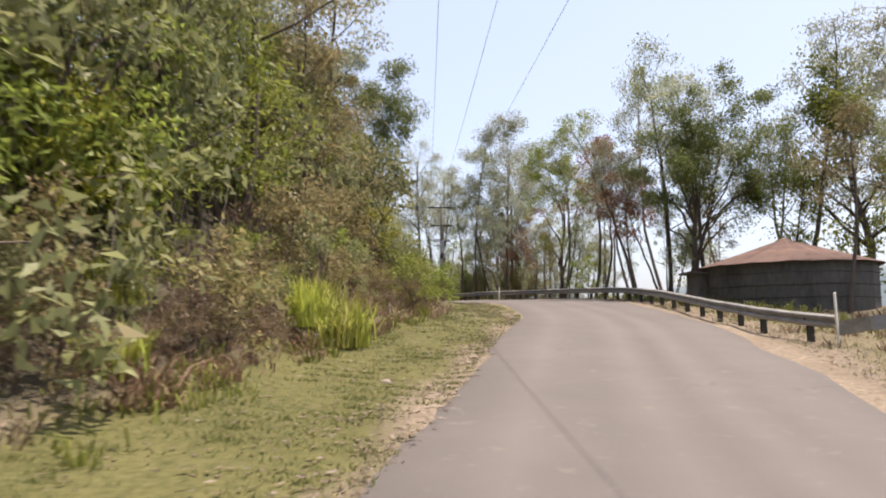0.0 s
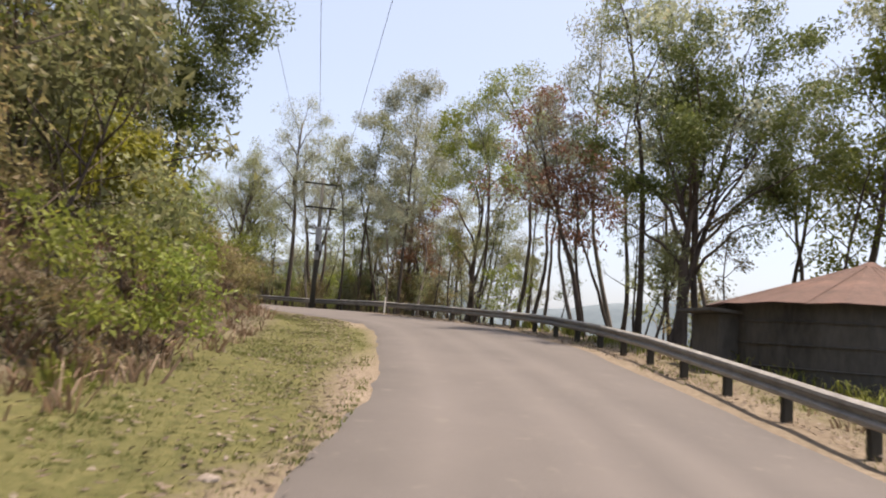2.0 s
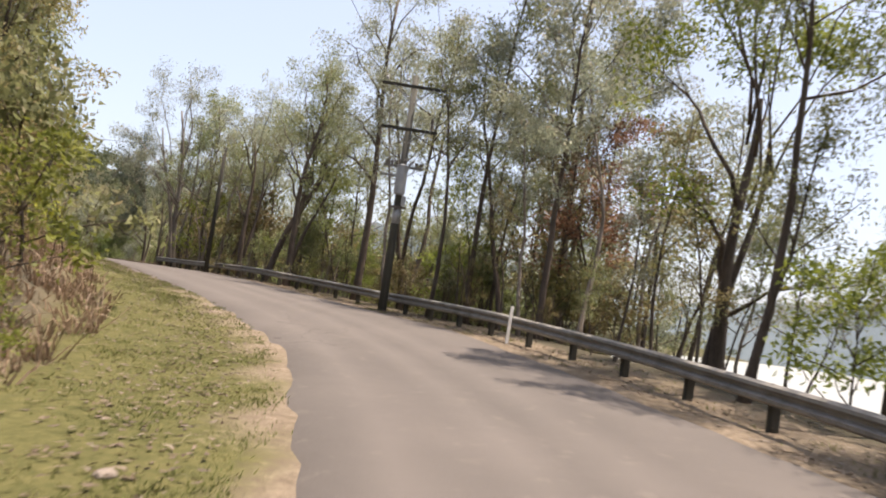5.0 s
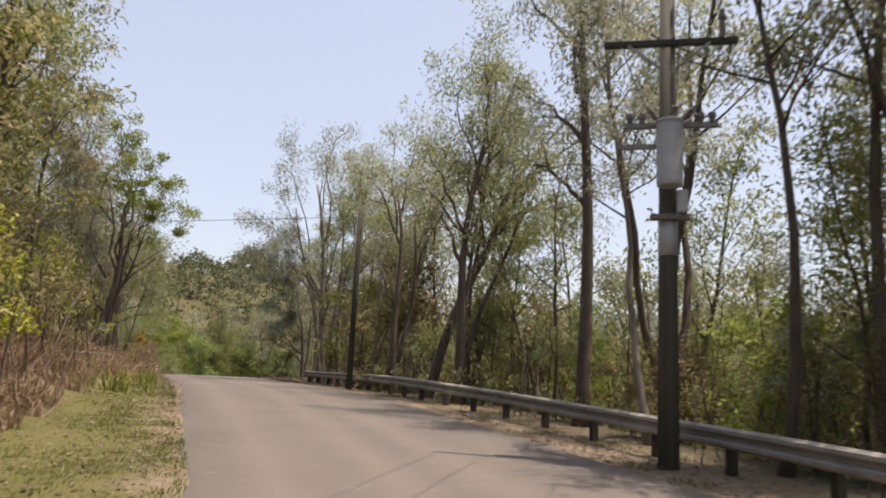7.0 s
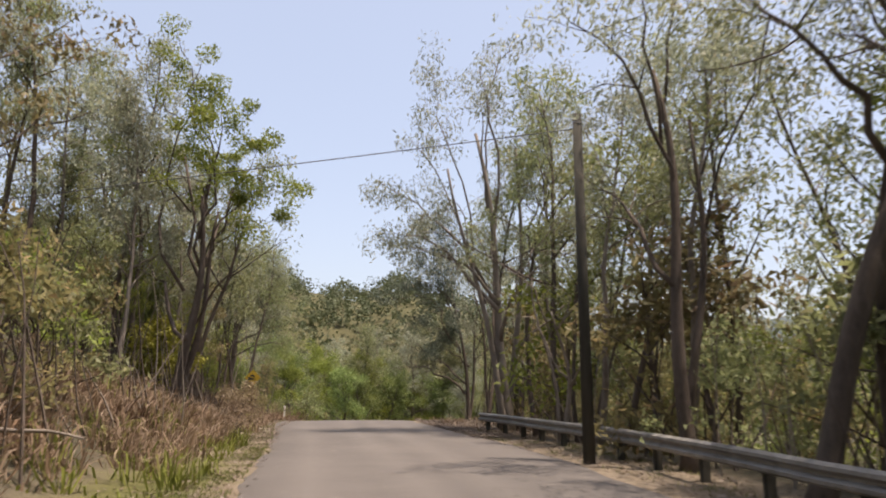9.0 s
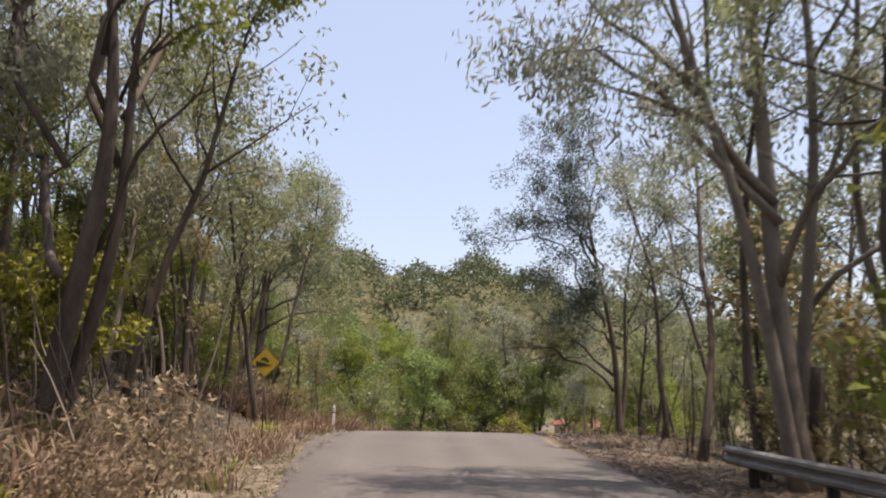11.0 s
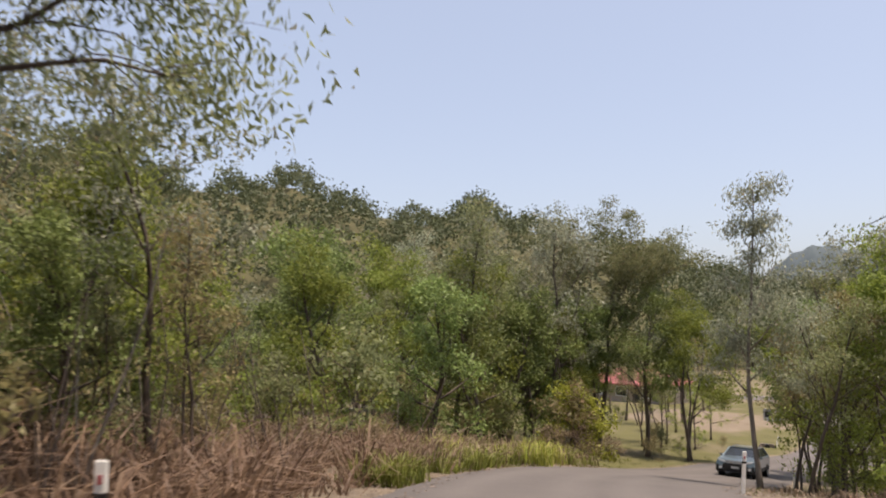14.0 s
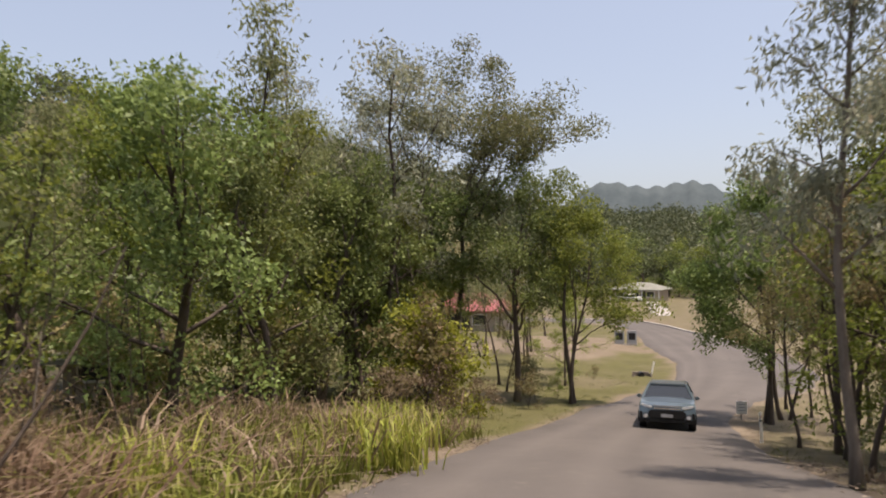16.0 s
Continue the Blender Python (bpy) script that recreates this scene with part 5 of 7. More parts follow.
# small trees and scrub below the first bend
for i in range(26):
    x, y, _ = on_way(r2.uniform(34, 64), r2.uniform(6.4, 13))
    if not bare(x, y):
        k = r2.choice(["sapling", "mid", "shrub", "sapling"])
        plant(k, x, y, r2.uniform(0.4, 0.6) if k == "mid" else r2.uniform(0.7, 1.05), group="woodland below the road")
# leafy understorey behind the rail
for s, lat, sc in ((80, 13, 0.55), (83, 16, 0.62), (86, 12, 0.52), (88, 15, 0.6), (90.5, 12.5, 0.55), (76, 15, 0.6), (72, 13.5, 0.55)):
    x, y, _ = on_way(s, lat)
    plant("clumped", x, y, sc, group="woodland below the road")
for i in range(9):
    x, y, _ = on_way(r2.uniform(64, 92), r2.uniform(10.5, 18))
    if not bare(x, y):
        plant(r2.choice(["bank", "thicket"]), x, y, r2.uniform(0.55, 0.95), group="woodland below the road")


def back_woods():
    """The trees farther from the road, joined."""
    vs, fs, mi, mats, base = [], [], [], [], 0
    for proto, m in BACK:
        for o in proto.children:
            me = o.data
            v = np.empty(3 * len(me.vertices), np.float32)
            me.vertices.foreach_get("co", v)
            v = v.reshape(-1, 3) @ np.array(m.to_3x3()).T + np.array(m.translation)
            if me.materials[0] not in mats:
                mats.append(me.materials[0])
            vs.append(v)
            fs += [tuple(i + base for i in q.vertices) for q in me.polygons]
            mi += [mats.index(me.materials[0])] * len(me.polygons)
            base += len(v)
    ob = mesh_ob("back_woods", np.concatenate(vs), fs, mats)
    ob.data.polygons.foreach_set("material_index", mi)
    tagged(ob, "open gum woodland behind the roadside trees", "woodland", kind="stuff")


back_woods()


shaped("dead_tree", 521, -16.2, 85.6, ((0.4, -0.8, 4.2), (-0.3, -0.4, 5.0)),
       ((0, 0.6, 2.4, -2.4, 3.4, 0.0), (0, 0.8, 2.0, -1.8, 5.6, 0.0), (1, 0.7, -1.6, -1.4, 6.2, 0.0), (1, 0.5, 1.6, -2.6, 4.6, 0.0), (0, 0.5, -1.2, -1.8, 3.6, 0.0), (1, 0.9, 0.8, -1.2, 7.0, 0.06)),
       0.1, "pale", (0.15, 0.05), 20, 0.4, 0.5, "leaning dead tree with bare pale twisted limbs", BARK_PALE, 4, "roadside gum trees", 0.06)


# ---- far woods: one sheet of canopy on the hills ----
def far_woods():
    rng = np.random.default_rng(8)
    n = 15500
    deg = np.where(rng.random(n) < 0.68, rng.uniform(-14, 80, n), rng.uniform(-100, -14, n))
    az = np.radians(deg)
    r = np.sqrt(92 ** 2 + rng.uniform(0, 1, n) * (np.where(deg < -14, 900, 540) ** 2 - 92 ** 2))
    x, y = -30 - r * np.sin(az), 95 + r * np.cos(az)
    s, lat, _ = stations(x, y)
    z = terrain(x, y)[0]
    ok = (np.abs(lat) > 14) & ~((np.abs(x + 58) < 22) & (np.abs(y - 240) < 34)) & ~((np.abs(x + 64) < 14) & (np.abs(y - 184) < 14)) & (z > LAKE)
    ok &= r < np.interp(deg, [-15, -14, 0, 14, 24, 80], [900, 560, 560, 520, 375, 375])
    x, y, z, r, deg = x[ok], y[ok], z[ok], r[ok], deg[ok]
    tall = rng.gamma(10, 0.9, len(x)).clip(5, 15)
    near = (r < 220) & (deg > -14)
    # four rounded masses of leaves to a crown
    u, a = rng.uniform(0.1, 0.95, (len(x), 4)), rng.uniform(0, 6.28, (len(x), 4))
    w = tall[:, None] * 0.24 * (1 - 0.8 * np.abs(u - 0.4))
    mass = np.stack([x[:, None] + w * np.cos(a), y[:, None] + w * np.sin(a), z[:, None] + tall[:, None] * (0.22 + 0.66 * u)], -1)
    rad = tall[:, None] * rng.uniform(0.13, 0.22, (len(x), 4))
    cnt = np.repeat(np.where(near, 23, 7), 4)
    c, rr = np.repeat(mass.reshape(-1, 3), cnt, 0), np.repeat(rad.ravel(), cnt)[:, None]
    o = rng.normal(size=c.shape)
    o[:, 2] = np.abs(o[:, 2]) - 0.3
    o *= (rng.uniform(0.6, 1.05, len(c)) / np.linalg.norm(o, axis=1))[:, None]
    v, f = leaf_tris(c + o * rr, rng, 1.0, 0.85, 0.0)
    v = v.reshape(-1, 3, 3)
    v = (v[:, :1] + (v - v[:, :1]) * np.repeat(np.repeat(np.where(near, 0.76, 1.35), 4), cnt)[:, None, None]).reshape(-1, 3)
    tagged(mesh_ob("far_woods", v, f, LEAF["far"]), "dense green bushland covering the far hills", "woodland", kind="stuff")


far_woods()


# ---- grass and litter ----
def blades(name, areas, kind, label, tallness, width, seed, category="grass", lean=0.35, arch=False):
    """Upright blades over areas given as (s0, s1, lat0, lat1, count)."""
    rng = np.random.default_rng(seed)
    xs, ys, tl = [], [], []
    for s0, s1, l0, l1, n, k in areas:
        s, l = rng.uniform(s0, s1, n), rng.uniform(l0, l1, n)
        patch = np.sin(s * 1.7 + 3 * np.sin(l * 1.1)) + np.sin(l * 2.3 + s * 0.6) + rng.normal(0, 0.9, n)
        s, l = s[patch > -0.6], l[patch > -0.6]
        x, y = np.interp(s, WS, WAY[:, 0]), np.interp(s, WS, WAY[:, 1])
        dx, dy = np.interp(s, WS, WDIR[:, 0]), np.interp(s, WS, WDIR[:, 1])
        xs.append(x + l * dy)
        ys.append(y - l * dx)
        tl.append(np.full(len(s), k) * (0.75 + 0.25 * np.sin(s * 0.9 + l)))
    x, y, tl = np.concatenate(xs), np.concatenate(ys), np.concatenate(tl)
    z = terrain(x, y)[0] - 0.02
    n = len(x)
    # blades gather in tussocks and lean out from them
    tuft = np.arange(n) // 26 * 26
    mid = np.stack([x[tuft], y[tuft]], 1)
    pull = rng.random(n) < 0.7
    off = rng.normal(0, 0.11, (n, 2))
    x, y = np.where(pull, mid[:, 0] + off[:, 0], x), np.where(pull, mid[:, 1] + off[:, 1], y)
    z = terrain(x, y)[0] - 0.02
    high = rng.uniform(0.55, 1.2, n)[tuft]
    h = (tallness * tl * np.where(pull, high * rng.uniform(0.6, 1.1, n), rng.uniform(0.3, 0.8, n)))[:, None]
    a = rng.uniform(0, 2 * math.pi, n)
    side = np.stack([np.cos(a), np.sin(a), np.zeros(n)], 1) * width * 0.5 * rng.uniform(0.7, 1.6, (n, 1))
    p = np.stack([x, y, z], 1)
    out = np.where(pull[:, None], off / 0.11, 0) * 0.5 * lean + lean * rng.normal(size=(n, 2))
    tip = p + h * np.concatenate([out, np.ones((n, 1))], 1)
    if not arch:
        v = np.stack([p - side, p + side, tip], 1).reshape(-1, 3)
        f = np.arange(3 * n).reshape(-1, 3).tolist()
    else:
        over = np.concatenate([out, np.zeros((n, 1))], 1)
        mid = p + h * (0.45 * over + np.array([0, 0, 0.72]))
        tip = p + h * (1.35 * over + np.array([0, 0, 1.0]) * rng.uniform(0.55, 1.05, (n, 1)))
        v = np.stack([p - side, p + side, mid - 0.75 * side, mid + 0.75 * side, tip], 1).reshape(-1, 3)
        k = 5 * np.arange(n)[:, None]
        f = (k + np.array([[0, 1, 3, 2]])).tolist() + (k + np.array([[2, 3, 4]])).tolist()
    tagged(mesh_ob(name, v, f, LEAF[kind]), label, category, kind="stuff")


blades("verge_grass", [(2, 46, -7.6, -2.9, 120000, 0.8), (46, 92, -6.6, -2.7, 90000, 0.8), (60, 112, -4.5, -3.2, 22000, 1.2), (4, 32, 3.4, 8.5, 14000, 1.5), (24, 98, 3.6, 5.4, 9000, 1.3), (128, 170, -12, -3.3, 14000, 1.6), (128, 156, 3.4, 7, 4000, 1.3)], "lawn", "short patchy green and dry verge grass", 0.11, 0.016, 31)
blades("dry_grass", [(2, 22, -10.5, -7.0, 4000, 0.6), (20, 50, -10, -5.6, 5400, 0.55), (48, 74, -8.0, -5.6, 4000, 0.7), (68, 84, -9, -5.7, 7500, 0.9), (84, 101, -8.8, -4.6, 9500, 1.0), (98, 112, -5.6, -4.0, 2200, 0.6), (126, 143, -13, -3.9, 10500, 1.25), (98, 140, 4.2, 8.0, 2700, 0.5), (6, 34, 4.2, 10, 2200, 0.4)], "straw", "tall dry straw-brown grass", 0.9, 0.034, 32, lean=0.5, arch=True)
blades("brown_grass", [(111, 122, -16, -5.2, 3600, 0.5), (112, 132, -14, -4.6, 24000, 1.5), (68, 84, -9.5, -6.4, 2500, 1.0), (84, 100, -9.5, -5.4, 2200, 0.9), (8, 42, -9.8, -6.2, 9000, 0.6)], "brush", "tangled dead brown grass and bracken", 0.9, 0.034, 36, lean=0.7, arch=True)
blades("green_grass", [(86, 101, -6.4, -4.2, 2200, 0.6), (124, 134, -5.6, -3.7, 4200, 0.85), (129, 143, -12, -3.7, 7600, 1.15), (76, 100, -7.6, -4.0, 2500, 0.8), (141, 152, -10, -6, 2000, 0.6), (6, 26, -8.6, -6.0, 2000, 0.6), (26, 46, 4.6, 6.6, 1500, 0.7), (20, 31, 4.8, 7.4, 1100, 0.7)], "reed", "bright green tall wayside grass", 0.85, 0.034, 33, arch=True)


def litter():
    rng = np.random.default_rng(9)
    n = 80000
    s = np.where(rng.random(n) < 0.4, rng.uniform(0, 142, n), rng.uniform(94, 114, n))
    side = rng.random(n) < 0.5
    lat = np.where(side, -3.1 - rng.gamma(1.5, np.where((s > 94) & (s < 114), 3.2, 0.8), n), 3.2 + rng.gamma(1.6, 0.9, n))
    x, y = np.interp(s, WS, WAY[:, 0]), np.interp(s, WS, WAY[:, 1])
    dx, dy = np.interp(s, WS, WDIR[:, 0]), np.interp(s, WS, WDIR[:, 1])
    x, y = x + lat * dy, y - lat * dx
    z = terrain(x, y)[0] + rng.uniform(0.01, 0.05, n) + 0.05 * (np.abs(lat) < 3.4)
    v, f = leaf_tris(np.stack([x, y, z], 1), rng, 0.13, 0.06, 0.0)
    v = v.reshape(-1, 3, 3)
    v[:, :, 2] = v[:, :1, 2] + 0.25 * (v[:, :, 2] - v[:, :1, 2])
    tagged(mesh_ob("leaf_litter", v.reshape(-1, 3), f, LEAF["litter"]), "scattered dry fallen leaves along the road edge", "leaf litter", kind="stuff")


litter()


def dead_stems(name, mat, areas, seed, label):
    """Thin bare stems and sticks among the undergrowth."""
    rng = np.random.default_rng(seed)
    rows = []
    for s0, s1, l0, l1, n in areas:
        for i in range(n):
            x, y, _ = on_way(rng.uniform(s0, s1), rng.uniform(l0, l1))
            ln, a, tilt = rng.uniform(0.8, 4.2), rng.uniform(0, 6.28), rng.gamma(1.6, 0.16)
            pts, rad, _ = branch(rng, (x, y, height(x, y) - 0.05), (tilt * math.cos(a), tilt * math.sin(a), 1), ln, rng.uniform(0.012, 0.034), 0.09, 4)
            rows.append(tube(pts, rad, 3))
    v, f = join(rows)
    tagged(mesh_ob(name, v, f, mat), label, "dead stems", kind="stuff")


dead_stems("dead_stems", BARK, [(64, 100, -11, -5.8, 170), (98, 134, -15, -5.8, 260), (58, 106, 5.2, 13, 260), (0, 40, -12, -8.5, 110), (126, 150, -16, -9, 90)], 41, "thin dark bare stems among the undergrowth")
dead_stems("pale_sticks", BARK_PALE, [(64, 134, -12, -5.4, 120), (70, 106, 5.2, 11, 70), (0, 40, -11, -8, 40)], 42, "pale dry sticks and twigs in the undergrowth")


def reed_clump(x, y, n, tall, seed, wide=0.5):
    rng = np.random.default_rng(seed)
    root = new("grass_clump")
    root.location = (x, y, height(x, y) - 0.03)
    for tuft in range(5):
        vs, fs = [], []
        tx, ty = wide * 0.45 * rng.normal(size=2)
        for i in range(n // 5):
            a, lean, h = rng.uniform(0, 6.28), rng.uniform(0.05, 0.75), tall * rng.uniform(0.55, 1.1)
            b = np.array([tx + wide * rng.normal() * 0.28, ty + wide * rng.normal() * 0.28, 0])
            d = np.array([math.cos(a), math.sin(a), 0])
            sd = np.array([-d[1], d[0], 0]) * 0.017
            row = [b + d * lean * h * u ** 1.8 + np.array([0, 0, h * (u - 0.35 * lean * u ** 3)]) for u in (0, 0.4, 0.75, 1)]
            k = len(vs)
            for q, w in zip(row, (1, 1, 0.7, 0.05)):
                vs += [q - sd * w, q + sd * w]
            fs += [(k, k + 1, k + 3, k + 2), (k + 2, k + 3, k + 5, k + 4), (k + 4, k + 5, k + 7, k + 6)]
        mesh_ob("tuft", np.array(vs), fs, LEAF["clump"], root)
    return tagged(root, "clump of long arching yellow-green grass blades", "grass clump", group="grass clumps")


for i, (x, y, n, tall, wide) in enumerate(((-3.5, 16.6, 420, 1.35, 0.9), (-2.6, 16.0, 260, 1.2, 0.7), (-5.6, 12.2, 160, 1.1, 0.5), (-4.6, 10.0, 160, 0.9, 0.5), (-35.3, 91.9, 120, 0.5, 0.4), (-47.2, 118.6, 220, 1.0, 0.8), (-48.0, 121.4, 260, 1.1, 0.9), (-49.4, 125, 240, 1.1, 0.9), (-47.9, 115.2, 220, 1.1, 0.8))):
    reed_clump(x, y, n, tall, 200 + i, wide)


# ---- guardrail ----
def rail_lat(s):
    return float(np.interp(s, [17.4, 18.6, 20.5, 25, 30, 36, 50, 58, 62, 66, 72, 79, 87, 95, 99], [4.6, 3.9, 3.45, 3.4, 3.7, 4.1, 4.2, 4.3, 4.5, 4.8, 4.6, 4.25, 4.7, 4.8, 4.6]))


def rail_base(s):
    return float(np.interp(s, WS, WAY[:, 2])) + float(cant(s, rail_lat(s))) - 0.05


def rail_point(s, up, off=0.0):
    x, y, _ = on_way(s, rail_lat(s) + off)
    return x, y, rail_base(s) + up


def guardrail():
    root = new("guardrail")
    prof = [(0, 0.41), (-0.075, 0.45), (-0.08, 0.50), (-0.005, 0.55), (-0.005, 0.585), (-0.08, 0.635), (-0.075, 0.685), (0, 0.725)]
    prof = prof + [(o + 0.012, u) for o, u in prof[::-1]]
    s0, s1, step = 17.6, 99.0, 4.0
    s = s0
    while s < s1 - 0.1:
        e = min(s + step + 0.12, s1)
        st = np.linspace(s, e, 7)
        v, f = [], []
        for k in st:
            v += [rail_point(k, u, o - (0.004 if int((s - s0) / step) % 2 else 0)) for o, u in prof]
        n = len(prof)
        for i in range(len(st) - 1):
            for j in range(n):
                f.append((i * n + j, i * n + (j + 1) % n, (i + 1) * n + (j + 1) % n, (i + 1) * n + j))
        f += [tuple(range(n)), tuple(range((len(st) - 1) * n, len(st) * n))[::-1]]
        mesh_ob("rail_panel", np.array(v), f, STEEL, root)
        s += step
    bm = bmesh.new()
    box(bm, (0.11, 0.16, 1.15), Matrix.Translation((0, 0, 0.12)), 0.012)
    post = part("post", bm, TIMBER, root)
    bm = bmesh.new()
    box(bm, (0.1, 0.09, 0.3), Matrix.Translation((0, 0, 0.57)), 0.01)
    block = part("spacer_block", bm, TIMBER, root)
    first = True
    for s in np.arange(18.4, 99, 2.0):
        x, y, a = on_way(s, rail_lat(s) + 0.14)
        z = rail_base(s)
        x2, y2, _ = on_way(s, rail_lat(s) + 0.05)
        for ob, px, py in ((post, x, y), (block, x2, y2)):
            o = ob if first else new(ob.name.split(".")[0], ob.data)
            o.parent = root
            o.matrix_basis = pose(px, py, z, 0, random.uniform(-2, 2), math.degrees(a) + 90)
        first = False
    # splayed end plate
    x, y, a = on_way(17.3, 4.75)
    z = rail_base(17.4)
    bm = bmesh.new()
    box(bm, (0.75, 0.02, 0.32), pose(0, 0, 0, 0, 0, 0), 0.008)
    box(bm, (0.3, 0.02, 0.32), pose(-0.5, -0.1, 0, 0, 0, 40), 0.008)
    plate = part("end_plate", bm, STEEL, root, "bent pale end plate")
    plate.matrix_basis = pose(x, y, z + 0.5, 0, 8, math.degrees(a) + 130)
    tagged(root, "galvanised W-beam guardrail on dark timber posts", "guardrail")


guardrail()


def guide_post(x, y, lean=(0, 0), tall=1.0, label="white plastic guide post with a black band", name="guide_post", band=True):
    root = new(name)
    root.matrix_basis = pose(x, y, height(x, y), lean[0], lean[1], random.uniform(25, 45))
    bm = bmesh.new()
    box(bm, (0.1, 0.035, tall + 0.1), Matrix.Translation((0, 0, tall / 2 - 0.05)), 0.01)
    part("post", bm, WHITE, root)
    if band:
        bm = bmesh.new()
        box(bm, (0.104, 0.039, 0.06), Matrix.Translation((0, 0, tall - 0.26)), 0.008)
        part("band", bm, BLACK, root, "black band")
        bm = bmesh.new()
        box(bm, (0.04, 0.012, 0.07), Matrix.Translation((0, -0.022, tall - 0.14)), 0.004)
        part("reflector", bm, RED_ROOF, root, "red reflector")
    tagged(root, label, "guide post", group="guide posts")


guide_post(-38.6, 98.0)
guide_post(-38.0, 113.6, (2, 3), 1.1)
guide_post(-40.5, 132.6, (0, -3), 0.95)
x, y, _ = on_way(56.8, 4.0)
guide_post(x, y, (0, 2), 1.0, "weathered grey marker post beside the guardrail", band=False)
x, y, _ = on_way(17.6, 4.5)
guide_post(x, y, (4, -14), 1.25, "leaning pale marker post at the end of the guardrail", band=False)
guide_post(-45.7, 153.6, (0, 14), 0.9, "leaning white post on the grass by a drain", band=False)


def diamond_sign():
    x, y = -33.63, 90.51
    g = height(x, y)
    root = new("warning_sign")
    root.matrix_basis = pose(x, y, g, 0, 0, 42) @ Matrix.Scale(0.88, 4)
    bm = bmesh.new()
    cyl(bm, 0.024, 0.024, (5.95 - g) / 0.88 + 0.42 + 0.2, Matrix.Translation((0, 0.05, -0.2)), 10)
    part("post", bm, RUSTY, root, "thin dark rusty post", smooth=True)
    bm = bmesh.new()
    box(bm, (0.6, 0.012, 0.6), Matrix.Translation((0, 0, (5.95 - g) / 0.88)) @ pose(0, 0, 0, 0, 45, 0), 0.004)
    part("plate", bm, YELLOW, root, "yellow diamond plate")
    c = (5.95 - g) / 0.88
    v = [(-0.27, -0.012, c + 0.05), (0.2, -0.012, c - 0.09), (-0.27, -0.012, c - 0.13)]
    v += [(a, -0.007, b) for a, _, b in v]
    mesh_ob("slope_symbol", v, [(0, 2, 1), (3, 4, 5), (0, 1, 4, 3), (1, 2, 5, 4), (2, 0, 3, 5)], BLACK, root, "black slope wedge")
    bm = bmesh.new()
    tilt = Matrix.Translation((-0.02, -0.01, c + 0.055)) @ pose(0, 0, 0, 0, 17, 0)
    box(bm, (0.26, 0.006, 0.05), tilt @ Matrix.Translation((0, 0, 0.03)), 0.002)
    box(bm, (0.13, 0.006, 0.05), tilt @ Matrix.Translation((-0.01, 0, 0.075)), 0.002)
    for w in (-0.08, 0.08):
        cyl(bm, 0.026, 0.026, 0.006, tilt @ Matrix.Translation((w, 0.003, 0.0)) @ pose(0, 0, 0, 90, 0, 0), 12)
    part("car_symbol", bm, BLACK, root, "black car pictogram")
    tagged(root, "yellow diamond steep descent sign on a thin post", "road sign")


diamond_sign()


# ---- power poles and wires ----
def hang(a, b, sag, n=18):
    u = np.linspace(0, 1, n)[:, None]
    p = np.array(a) * (1 - u) + np.array(b) * u
    p[:, 2] -= sag * 4 * (u * (1 - u))[:, 0]
    return p


def wire(parent, a, b, sag, r=0.008):
    v, f = tube(hang(a, b, sag), np.full(18, r), 5)
    base = np.array(parent.location)
    mesh_ob("wire", v - base, f, WIRE, parent)


